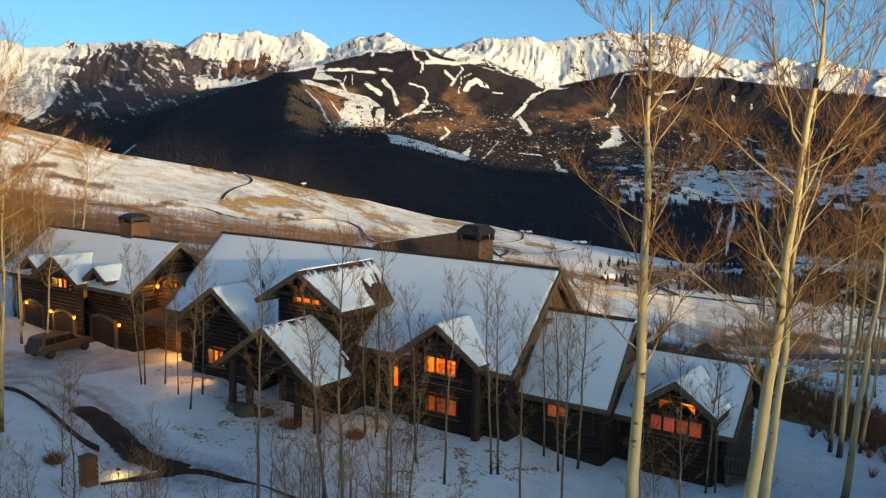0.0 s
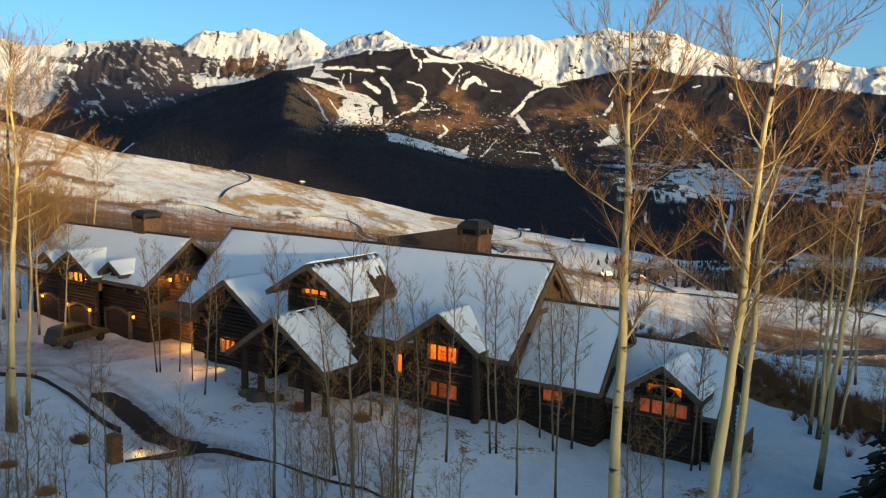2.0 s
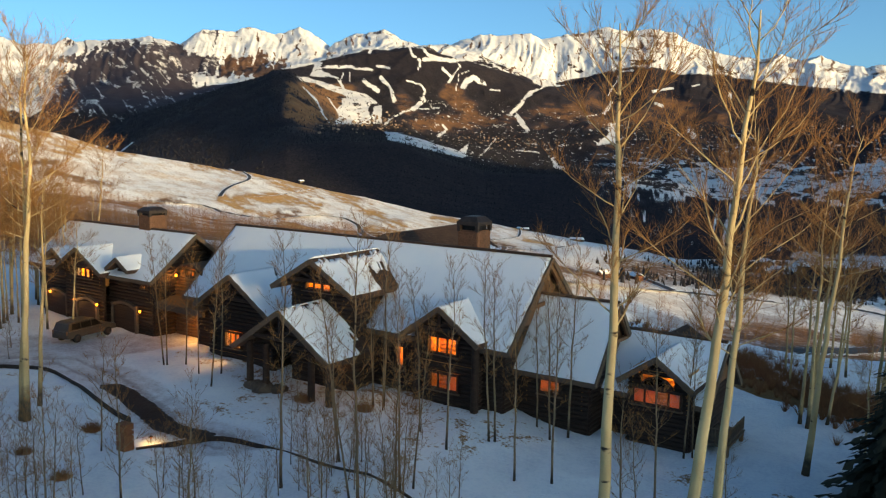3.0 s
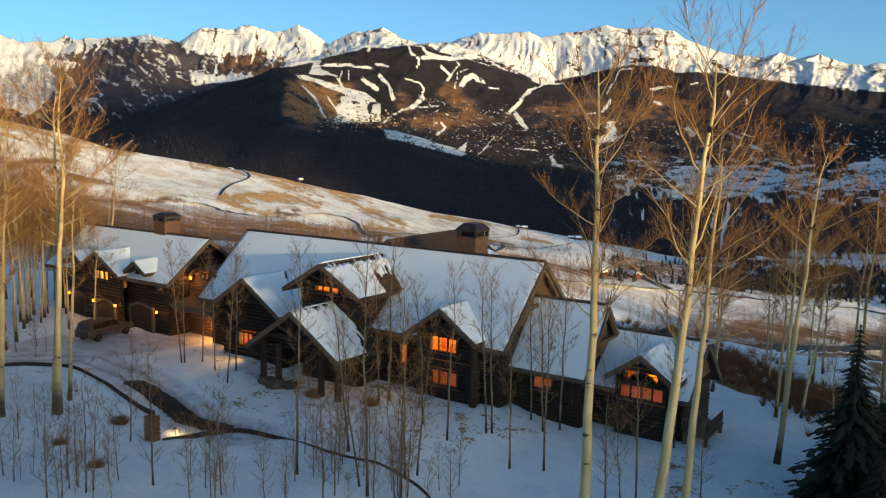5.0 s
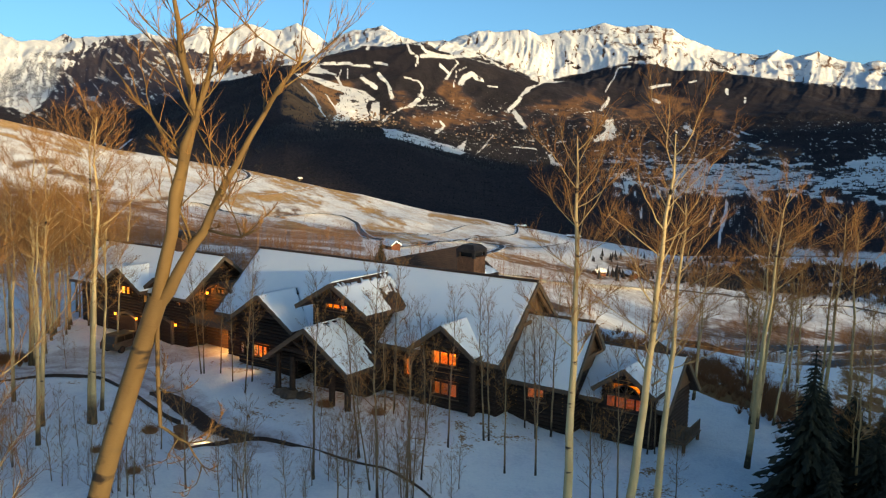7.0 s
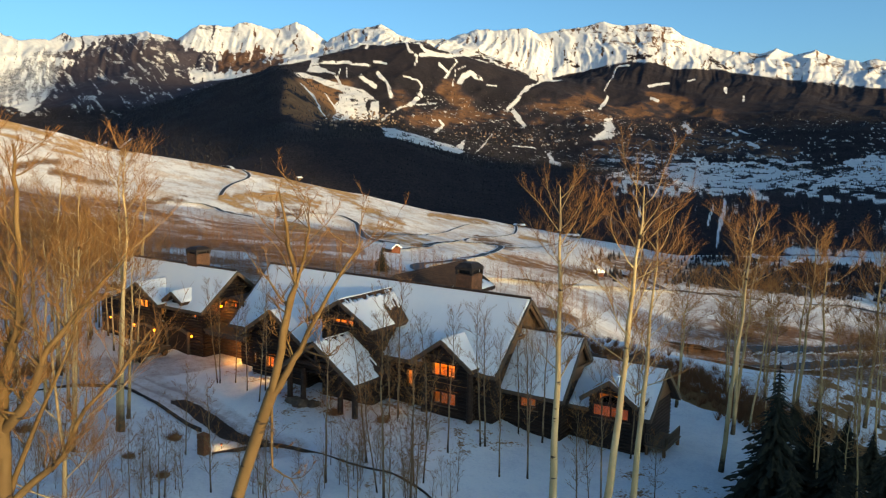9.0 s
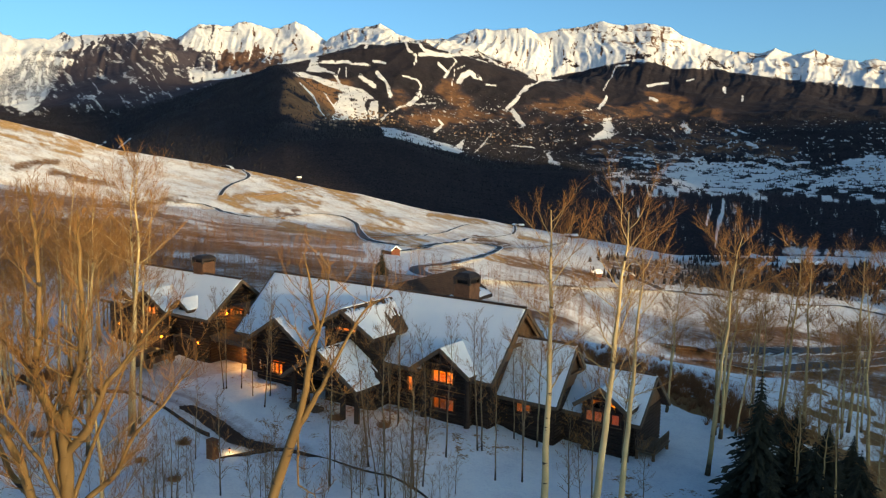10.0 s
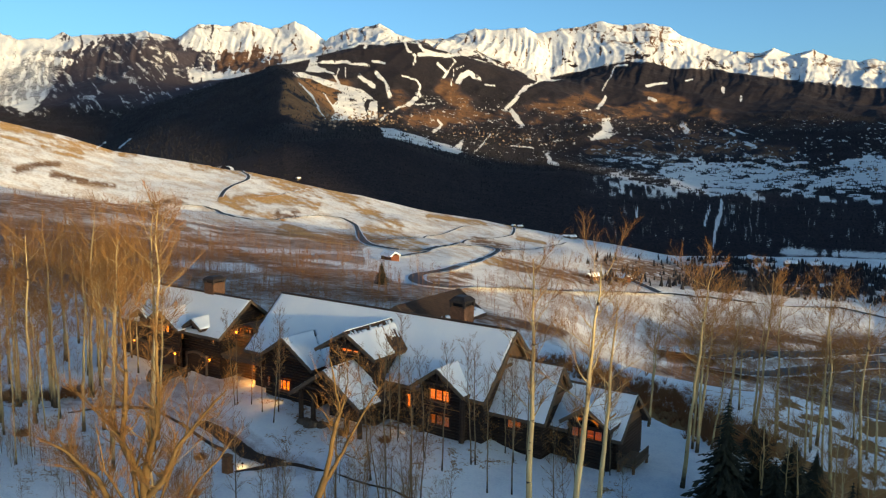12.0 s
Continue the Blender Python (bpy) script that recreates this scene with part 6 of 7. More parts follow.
class Limbs:
    """Gathers tapered tubes as plain arrays."""

    def __init__(self):
        self.v, self.f, self.n = [], [], 0

    def tube(self, pts, radii, sides):
        pts = [Vector(p) for p in pts]
        for i, p in enumerate(pts):
            d = (pts[min(i + 1, len(pts) - 1)] - pts[max(i - 1, 0)])
            d = d.normalized() if d.length > 1e-6 else Vector((0, 0, 1))
            u = d.cross(Vector((0.31, 0.95, 0.07))).normalized()
            w = d.cross(u)
            for k in range(sides):
                a = 6.28318 * k / sides
                self.v.append(p + (u * math.cos(a) + w * math.sin(a)) * radii[i])
        for i in range(len(pts) - 1):
            for k in range(sides):
                a, b = self.n + i * sides + k, self.n + i * sides + (k + 1) % sides
                self.f.append((a, b, b + sides, a + sides))
        self.n += len(pts) * sides

    def spike(self, a, b, r):
        """The last thin twig: three faces that run out to a point."""
        d = (b - a).normalized()
        u = d.cross(Vector((0.31, 0.95, 0.07))).normalized() * r
        w = d.cross(u)
        self.v += [a + u, a - u * 0.5 + w * 0.87, a - u * 0.5 - w * 0.87, b]
        n = self.n
        self.f += [(n, n + 1, n + 3), (n + 1, n + 2, n + 3), (n + 2, n, n + 3)]
        self.n += 4


def tree_meshes(trunk, limb, twig, bark=None):
    """Two meshes: the trunk, and the crown of limbs and twigs."""
    me = bpy.data.meshes.new("trunk")
    me.from_pydata([tuple(v) for v in trunk.v], [], trunk.f)
    me.materials.append(bark or ASPEN)
    me.polygons.foreach_set("use_smooth", [True] * len(me.polygons))
    crown = bpy.data.meshes.new("crown")
    crown.from_pydata([tuple(v) for v in limb.v + twig.v], [], limb.f + [tuple(i + limb.n for i in q) for q in twig.f])
    crown.materials.append(bark or ASPEN)
    crown.materials.append(TWIG)
    crown.polygons.foreach_set("material_index", [0] * len(limb.f) + [1] * len(twig.f))
    crown.polygons.foreach_set("use_smooth", [True] * len(crown.polygons))
    return [("trunk", me), ("crown", crown)]


def branch_out(rnd, limb, twig, p, d, length, r, depth, twigs, small, finest):
    """A limb that curves upwards, with its side shoots, to the last twigs."""
    k = (6, 3, 1)[depth]
    pts, rr = [p.copy()], [r]
    d = d.normalized()
    for i in range(k):
        d = (d + Vector((rnd.uniform(-.25, .25), rnd.uniform(-.25, .25), rnd.uniform(-.08, .27)))).normalized()
        pts.append(pts[-1] + d * length / k)
        rr.append(r * (1 - (i + 1) / k * 0.84))
    if depth == 2:
        twig.spike(pts[0], pts[1], r)
        return
    (limb if depth == 0 else twig).tube(pts, rr, 5 if depth == 0 else 3)
    for _ in range(twigs if depth == 0 else 8):
        s = rnd.uniform(0.18, 0.999)
        j = min(int(s * k), k - 1)
        q = pts[j].lerp(pts[j + 1], s * k - j)
        way = (pts[j + 1] - pts[j]).normalized()
        side = Vector((rnd.uniform(-1, 1), rnd.uniform(-1, 1), rnd.uniform(-0.25, 0.8)))
        branch_out(rnd, limb, twig, q, way * 0.85 + side * 0.85, length * rnd.uniform(0.28, 0.58) * (1.15 - 0.45 * s), max(r * 0.34, small if depth == 0 else finest), depth + 1, twigs, small, finest)


def aspen_meshes(seed, first=0.38, limbs=34, reach=0.17, twigs=6, thick=0.011, wiggle=0.012, lean_up=0.75, bark=None, stout=0.4, fine=1.0):
    """Trunk and crown of a bare aspen one metre high, to be scaled."""
    rnd = random.Random(seed)
    trunk, limb, twig = Limbs(), Limbs(), Limbs()
    n = 14
    px = py = 0.0
    line, rad = [], []
    for i in range(n + 1):
        t = i / n
        px += rnd.uniform(-wiggle, wiggle) * t
        py += rnd.uniform(-wiggle, wiggle) * t
        line.append(Vector((px, py, t * 0.98 - 0.02)))
        rad.append(thick * ((1 - t) ** 0.8 * 0.92 + 0.08) * (1.25 if i == 0 else 1))
    trunk.tube(line, rad, 8)
    for i in range(limbs):
        t = first + (0.985 - first) * (i + rnd.random()) / limbs
        k = min(int(t * n), n - 1)
        p, r = line[k].lerp(line[k + 1], t * n - k), rad[k]
        a = i * 2.4 + rnd.uniform(-.5, .5)
        left = 1 - (t - first) / (1 - first)
        length = reach * (0.30 + 0.70 * math.sin(math.pi * (0.14 + 0.72 * left))) * rnd.uniform(0.55, 1.1)
        up = lean_up + 0.7 * (1 - left)
        branch_out(rnd, limb, twig, p, Vector((math.cos(a), math.sin(a), up * rnd.uniform(0.5, 1.2))), length, max(r * rnd.uniform(0.6, 1.1) * stout, 0.0010), 0, twigs, 0.0007 * fine, 0.00042 * fine)
    return tree_meshes(trunk, limb, twig, bark)


RIGHT, AWAY = Vector((0.834, 0.552, 0)), Vector((-0.552, 0.834, 0))


def forked_aspen(seed, fork, foot_lean, leaders, thick, twigs, spread, label, bend=()):
    """An old aspen whose trunk ends in a fork: leaders are lines of (sideways, away, up) metres from the fork."""
    rnd = random.Random(seed)
    fork = Vector(fork)
    foot = fork.to_2d() + (RIGHT * foot_lean).to_2d()
    z = ground_at(foot.x, foot.y) - 0.1
    base = Vector((foot.x, foot.y, z))
    trunk, limb, twig = Limbs(), Limbs(), Limbs()
    pts = [base.lerp(fork, t) + RIGHT * (0.5 * foot_lean * (t - 1) * t * -1) + AWAY * 0.15 * math.sin(5 * t + seed) for t in [i / 12 for i in range(13)]]
    pts[-1] = fork
    if bend:
        pts = [base] + [fork + RIGHT * a + Vector((0, 0, c)) for a, c in bend] + [fork]
        pts = [a.lerp(b, k / 3) for a, b in zip(pts[:-1], pts[1:]) for k in range(3)] + [fork]
        for _ in range(2):
            pts = [pts[0]] + [(a + b * 2 + c) / 4 for a, b, c in zip(pts, pts[1:], pts[2:])] + [pts[-1]]
    n = len(pts) - 1
    trunk.tube([p - base for p in pts], [thick * (1.35 - 0.35 * i / n) for i in range(n + 1)], 12)
    for w, line in leaders:
        way = [fork + RIGHT * a + AWAY * b + Vector((0, 0, c)) for a, b, c in [(0, 0, -0.1)] + line]
        fine = []
        for p, q in zip(way[:-1], way[1:]):
            fine += [p.lerp(q, k / 3) + Vector((rnd.uniform(-.03, .03), rnd.uniform(-.03, .03), 0)) for k in range(3)]
        fine.append(way[-1])
        n = len(fine)
        rad = [w * (1 - 0.86 * i / (n - 1)) for i in range(n)]
        limb.tube([p - base for p in fine], rad, 8)
        for k in range(int(n * spread)):
            i = rnd.randint(n // 4, n - 2)
            d = (fine[i + 1] - fine[i]).normalized()
            side = Vector((rnd.uniform(-1, 1), rnd.uniform(-1, 1), rnd.uniform(-0.3, 0.8)))
            branch_out(rnd, limb, twig, fine[i] - base, d * 0.6 + side, rnd.uniform(0.45, 1.6) * min(1, 0.25 + w / 0.10), max(rad[i] * 0.3, 0.010), 0, twigs, 0.006, 0.0042)
    h = thing("aspen_tree", tuple(base), label, "tree", "bare aspens")
    for key, me in tree_meshes(trunk, limb, twig, OCHRE):
        new(key, me).parent = h


def plant(meshes, x, y, height, lean, label, turn=0.0, name="aspen_tree", group="bare aspens", width=1.0, z=None):
    """Stand a tree on the ground: lean is the way from foot to top in plan."""
    z = ground_at(x, y) - 0.1 if z is None else z
    h = thing(name, (x, y, z), label, "tree", group)
    lx, ly = lean
    long = math.sqrt(height * height + lx * lx + ly * ly)
    tip = Vector((lx, ly, height)).normalized()
    h.rotation_mode = "QUATERNION"
    h.rotation_quaternion = tip.to_track_quat("Z", "Y") @ Euler((0, 0, turn)).to_quaternion()
    h.scale = (long * width, long * width, long)
    for key, me in meshes:
        ob = new(key, me)
        ob.parent = h
    return h


SLIM = [aspen_meshes(100 + k, first=0.36, limbs=30, reach=0.15, twigs=7, thick=0.0064, bark=SHADY, stout=0.36, fine=0.95) for k in range(6)]
YOUNG = [aspen_meshes(140 + k, first=0.14, limbs=22, reach=0.26, twigs=5, thick=0.008, wiggle=0.016, bark=SHADY, fine=2.0) for k in range(4)]
BROAD = [aspen_meshes(170 + k, first=0.54, limbs=17, reach=0.235, twigs=17, thick=0.0104, lean_up=0.40, stout=0.34, fine=0.85) for k in range(4)]
PALE = [aspen_meshes(190 + k, first=0.52, limbs=17, reach=0.245, twigs=17, thick=0.0102, lean_up=0.38, stout=0.34, fine=1.0) for k in range(4)]

TREES_BY_HOUSE = [
    (-56.3, 40.7, 11.6, -0.73, -0.49), (-56.0, 40.8, 11.0, -0.01, -0.01), (-54.4, 41.5, 10.9, 0.44, 0.29), (-48.3, 39.0, 12.2, 0.84, 0.56), (-50.4, 41.9, 12.5, 0.36, 0.24), (-51.8, 40.7, 9.9, 0.02, 0.01),
    (-30.2, 28.5, 15.2, 0.15, 0.10), (-25.0, 29.1, 16.6, -0.17, -0.11), (-34.8, 44.0, 13.8, 0.47, 0.31), (-35.4, 43.5, 11.5, -0.27, -0.18), (-26.1, 29.7, 11.0, -1.20, -0.80), (-30.3, 33.7, 12.8, -1.06, -0.70),
    (-26.3, 39.8, 13.0, 0.14, 0.09), (-25.0, 43.1, 13.2, -0.55, -0.36), (-24.7, 43.4, 12.9, -0.27, -0.18), (-21.0, 39.5, 12.3, -0.19, -0.13), (-24.1, 48.5, 11.1, -0.22, -0.14), (-22.3, 47.0, 12.8, -0.53, -0.35),
    (-18.9, 40.5, 13.3, -0.21, -0.14),
]
TREES_BY_HOUSE_TWO = [
    (-21.6, 48.5, 14.5, 0.11, 0.07), (-13.3, 50.7, 9.6, -0.25, -0.17), (-29.4, 41.2, 11.7, -0.42, -0.28), (-25.2, 33.2, 13.0, -0.37, -0.25), (-33.0, 47.3, 8.3, -0.39, -0.26), (-23.6, 30.6, 11.6, 0.12, 0.08),
    (-11.8, 38.9, 12.4, -0.20, -0.13), (-24.8, 34.0, 10.8, 0.49, 0.32), (-13.8, 50.3, 11.8, 0.36, 0.24), (-35.1, 43.0, 8.3, 0.05, 0.03), (-34.2, 43.1, 7.7, 0.10, 0.07),
]
TREES_RIGHT = [
    (-6.26, 51.54, 22.9, 1.83, -0.41), (-8.7, 62.7, 15.0, 0.41, 0.27), (-6.9, 63.6, 12.6, 1.17, 0.78), (-8.0, 62.1, 18.6, 0.83, 0.55), (-15.2, 67.5, 12.5, 0.19, 0.13), (-8.0, 62.0, 18.6, 0.58, 0.38),
    (-15.1, 66.8, 14.6, 0.69, 0.45), (-4.4, 71.2, 16.5, 0.23, 0.15), (-1.6, 70.0, 18.6, -0.45, -0.29), (7.9, 62.5, 20.5, -1.01, -0.67), (5.6, 60.3, 19.1, -0.93, -0.61), (-8.1, 75.5, 12.6, 0.45, 0.30),
    (-4.0, 70.6, 19.9, 0.93, 0.62), (2.1, 73.8, 19.5, 0.76, 0.50), (1.9, 68.0, 13.7, -0.53, -0.35), (3.9, 66.1, 13.3, -0.55, -0.36), (0.8, 64.3, 13.3, -0.43, -0.29), (8.8, 67.1, 15.4, -0.76, -0.50),
]
TREES_LEFT = [
    (-52.4, 25.9, 24.9, 0.71, 0.47), (-54.2, 28.2, 17.2, 1.05, 0.70), (-50.7, 20.4, 18.8, 0.74, 0.49), (-52.1, 26.0, 25.9, 0.93, 0.61), (-54.7, 23.1, 22.4, 0.60, 0.40), (-62.6, 25.2, 19.3, 0.55, 0.36),
    (-67.8, 22.9, 21.5, -0.66, -0.43), (-71.7, 27.6, 21.6, -0.51, -0.33), (-72.4, 32.5, 23.2, 0.71, 0.47), (-74.7, 24.8, 19.6, 0.36, 0.24), (-81.5, 42.5, 16.3, 0.20, 0.13), (-99.7, 63.0, 18.2, 1.65, 1.09),
    (-93.3, 44.7, 17.5, -0.17, -0.11), (-70.4, 41.0, 11.5, 0.98, 0.65), (-87.5, 38.8, 17.1, 0.22, 0.15), (-61.4, 26.8, 17.3, 0.08, 0.05),
]
SAPLINGS = [
    (-37.4, 18.6, 7.3, 0.09, 0.06), (-37.3, 19.0, 6.2, 0.33, 0.22), (-37.9, 16.5, 6.6, 0.10, 0.07), (-37.7, 17.3, 4.8, 0.11, 0.07), (-35.7, 21.9, 8.5, 0.13, 0.09), (-30.3, 21.9, 7.5, 0.32, 0.22),
    (-31.6, 23.6, 6.4, -0.20, -0.13), (-26.5, 26.8, 6.9, -0.05, -0.03), (-26.3, 27.6, 6.4, 0.05, 0.03), (-23.6, 30.0, 7.0, -0.40, -0.27), (-23.4, 31.0, 7.3, 0.21, 0.14), (-13.7, 38.7, 9.0, -0.23, -0.15),
    (-9.1, 43.2, 5.8, -0.06, -0.04), (-32.1, 21.7, 5.2, -0.18, -0.12), (-28.3, 23.9, 4.8, -0.24, -0.16), (-13.2, 39.9, 6.1, -0.38, -0.25), (-27.3, 24.5, 4.2, 0.16, 0.11), (-23.9, 28.3, 7.1, 0.15, 0.10),
    (-43.4, 25.9, 7.3, 0.29, 0.19),
]
BIG_TREES = [(-9.29, 24.68, 26.5, 0.85, -0.50), (-6.71, 25.32, 26.7, 2.94, -0.51), (-6.82, 30.95, 23.0, 1.56, 0.35)]


def build_trees():
    rnd = random.Random(5)
    slim = "slender bare aspen with a pale trunk in the snow"
    for row, kinds in ((TREES_BY_HOUSE, SLIM), (TREES_BY_HOUSE_TWO, SLIM), (TREES_RIGHT, PALE), (TREES_LEFT, PALE)):
        for x, y, hgt, lx, ly in row:
            plant(rnd.choice(kinds if hgt < 19 else BROAD), x, y, hgt, (lx, ly), slim, rnd.uniform(0, 6.28))
    for x, y, hgt, lx, ly in SAPLINGS:
        plant(rnd.choice(YOUNG), x, y, max(hgt, 3.0), (lx, ly), "young bare aspen, bushy with fine twigs", rnd.uniform(0, 6.28), group="young aspens")
    # scrubby young growth below the drive and before the porch
    for cx, cy, sx, sy, n in ((-26.27, 30.69, 6.0, 3.0, 26), (-39.48, 19.18, 4.0, 2.5, 14), (-32.23, 41.33, 6.0, 2.5, 12), (-33.22, 24.40, 2.5, 1.5, 6), (-27.44, 33.72, 9.0, 4.0, 10), (-58.40, 17.16, 7.0, 6.0, 36), (-47.0, 15.0, 6.0, 5.0, 22), (-74.73, 33.32, 7.0, 5.0, 8)):
        for _ in range(n):
            x, y = rnd.gauss(cx, sx * 0.6), rnd.gauss(cy, sy * 0.6)
            if y < 41:
                plant(rnd.choice(YOUNG), x, y, rnd.uniform(2.2, 5.5), (rnd.uniform(-.3, .3), rnd.uniform(-.3, .3)), "young bare aspen, bushy with fine twigs", rnd.uniform(0, 6.28), group="young aspens")
    # the grove uphill of the garage, and the edge of the wood below the cabin
    for corners, n, tall in (([(-66.3, 13.8), (-93.0, 58.0)], 40, (10.5, 17.5)), ([(-50.09, 7.52), (-90.88, 36.35)], 15, (9, 15)), ([(-12.93, 77.80), (11.43, 81.25)], 6, (9, 13)), ([(-1.0, 55.0), (10.0, 47.0)], 12, (9, 13)), ([(-4.0, 70.0), (12.0, 76.0)], 7, (8, 12))):
        (ax, ay), (bx, by) = corners
        for _ in range(n):
            t = rnd.random()
            x, y = ax + (bx - ax) * t + rnd.gauss(0, 2.5), ay + (by - ay) * t + rnd.gauss(0, 2.5)
            plant(rnd.choice(PALE), x, y, rnd.uniform(*tall), (rnd.uniform(-.6, .6), rnd.uniform(-.4, .4)), slim, rnd.uniform(0, 6.28))
    for k, (x, y, hgt, lx, ly) in enumerate(BIG_TREES):
        plant(aspen_meshes(300 + k, first=0.56, limbs=22, reach=0.19, twigs=19, thick=0.0118, wiggle=0.007, lean_up=0.6, stout=0.30, fine=0.55), x, y, hgt, (lx, ly), "tall old aspen with a thick cream trunk and bare crown", 1.1 * k)
    # the two that the drone backs past
    forked_aspen(321, (0.36, -7.35, 22.25), -2.1, [
        (0.085, [(0.18, 0.05, 1.15), (0.40, 0.1, 1.95), (0.24, 0.1, 3.0), (0.10, 0.2, 3.7)]), (0.075, [(0.32, 0.0, 0.42), (0.56, 0.1, 0.9), (0.84, 0.1, 1.5), (1.32, 0.2, 2.3), (1.6, 0.3, 2.75)]),
        (0.035, [(0.30, 0.1, 1.5), (-0.1, 0.2, 2.0), (-0.6, 0.3, 2.6)]), (0.03, [(0.5, 0.1, 0.75), (1.0, -0.3, 0.72), (1.25, -0.5, 0.85)]), (0.03, [(-0.05, 0.0, -1.5), (0.35, -0.2, -1.62), (0.6, -0.3, -1.95)]),
            (0.045, [(0.42, 0.1, 1.9), (0.60, 0.15, 2.6), (0.66, 0.2, 2.95), (0.60, 0.3, 3.6)]),
    ], 0.108, 5, 0.75, "old aspen with a crooked forked top", bend=[(-1.9, -10.0), (-1.55, -6.0), (-1.0, -3.2), (-0.55, -1.6)])
    forked_aspen(322, (-5.9, -9.05, 19.0), -0.2, [
        (0.177, [(0.0, 0.0, 1.2), (0.0, 0.0, 2.2), (-0.38, 0.0, 2.74), (-0.76, 0.1, 3.49), (-0.60, 0.2, 4.67), (-0.54, 0.2, 5.63), (-0.62, 0.3, 7.1), (-0.75, 0.3, 8.2)]),
        (0.159, [(0.02, 0.0, 1.9), (0.10, 0.1, 2.96), (0.38, 0.2, 3.7), (0.43, 0.3, 4.8), (0.38, 0.4, 6.6), (0.33, 0.5, 7.6)]),
        (0.147, [(0.05, 0.0, 1.6), (0.70, -0.2, 2.3), (1.0, -0.3, 2.95), (1.24, -0.3, 3.5), (2.2, -0.2, 4.7), (2.75, -0.1, 5.3)]),
        (0.088, [(-0.5, 0.1, 3.0), (-0.80, 0.1, 3.65), (-1.34, 0.4, 4.08), (-1.9, 0.6, 4.46), (-2.5, 0.8, 5.0)]),
        (0.142, [(-0.70, -0.3, 0.5), (-0.90, -0.4, 1.4), (-1.24, -0.5, 2.4), (-1.77, -0.6, 2.95), (-2.3, -0.7, 3.5), (-2.9, -0.9, 3.9)]),
        (0.112, [(-1.0, 0.3, 0.2), (-1.6, 0.4, 0.9), (-2.1, 0.5, 2.0), (-2.6, 0.5, 2.75), (-3.2, 0.6, 3.6)]),
        (0.094, [(0.55, 0.3, 0.4), (1.1, 0.5, 0.9), (1.5, 0.6, 1.9), (2.2, 0.8, 2.6), (2.9, 0.9, 3.6)]),
        (0.071, [(-0.3, -0.6, 1.6), (-0.7, -1.3, 3.0), (-0.8, -1.7, 4.8)]), (0.071, [(0.4, 0.9, 1.6), (0.9, 1.5, 3.2), (1.2, 1.9, 5.0)]),
    ], 0.185, 8, 1.7, "broad aspen with thick cream limbs")
    plant(BROAD[1], -13.4, -3.4, 19.5, (0.4, 0.1), "bare aspen with an orange-brown crown", 0.9)


build_trees()


def spruce_meshes(seed, tiers=40, boughs=18):
    """Trunk and needle boughs of a spruce one metre high."""
    rnd = random.Random(seed)
    trunk, v, f = Limbs(), [], []
    trunk.tube([(0, 0, -0.02), (0.002, 0, 0.5), (0, 0.002, 0.99)], [0.018, 0.011, 0.001], 7)
    for t in range(tiers):
        s = t / (tiers - 1)
        z = 0.06 + 0.92 * s
        r = (0.21 * (1 - s) ** 0.85 + 0.008) * rnd.uniform(0.7, 1.2)
        m = max(5, int(boughs * (1 - 0.5 * s)))
        for k in range(m):
            a = 6.283 * (k + rnd.random() * 0.8) / m + t
            rr = r * rnd.uniform(0.5, 1.25)
            out, side = Vector((math.cos(a), math.sin(a), 0)), Vector((-math.sin(a), math.cos(a), 0))
            droop = rr * rnd.uniform(0.25, 0.5)
            for q in range(4):
                u0 = 0.12 + 0.22 * q
                u1 = u0 + 0.36
                w = rr * (0.20 - 0.035 * q)
                tilt = rnd.uniform(-0.5, 0.5)
                i = len(v)
                p0, p1 = out * rr * u0, out * rr * min(u1, 1.1)
                z0, z1 = z - droop * u0 ** 1.5, z - droop * u1 ** 1.5 - 0.004
                v += [p0 + Vector((0, 0, z0 + 0.006)), p0.lerp(p1, 0.6) + side * w + Vector((0, 0, (z0 + z1) / 2 - w * (0.5 + tilt))), p1 + Vector((0, 0, z1)), p0.lerp(p1, 0.6) - side * w + Vector((0, 0, (z0 + z1) / 2 - w * (0.5 - tilt)))]
                f += [(i, i + 1, i + 2), (i, i + 2, i + 3)]
    me = bpy.data.meshes.new("crown")
    me.from_pydata([tuple(p) for p in v], [], f)
    me.materials.append(NEEDLE)
    mt = bpy.data.meshes.new("trunk")
    mt.from_pydata([tuple(p) for p in trunk.v], [], trunk.f)
    mt.materials.append(SPRUCE_BARK)
    return [("trunk", mt), ("crown", me)]


SPRUCES = [(-1.15, 46.0, 12.5), (0.9, 50.2, 9.3), (3.0, 46.0, 8.0), (1.0, 40.5, 7.2), (6.4, 44.0, 9.0), (4.2, 38.5, 7.8), (9.4, 41.0, 10.0), (7.6, 36.0, 8.5), (12.6, 44.0, 11.0), (11.5, 37.0, 9.5), (10.0, 33.0, 8.0)]


SPRUCE_KINDS = [spruce_meshes(61), spruce_meshes(62), spruce_meshes(63)]


def build_spruces():
    rnd = random.Random(64)
    filling = [(rnd.uniform(-1.5, 11) - 0.06 * k, 36 + 1.2 * k + rnd.uniform(-1, 1), rnd.uniform(3.6, 7.2)) for k in range(0, 26, 2)]
    for k, (x, y, hgt) in enumerate(SPRUCES + filling):
        plant(SPRUCE_KINDS[k % 3], x, y, hgt, (0.1, 0), "dark green spruce with drooping boughs in the snow", k * 1.3, "spruce_tree", "spruces", 1.25 if hgt > 9.6 else 1.6)


build_spruces()

# ---- far things: roads, thickets, woods, houses ----


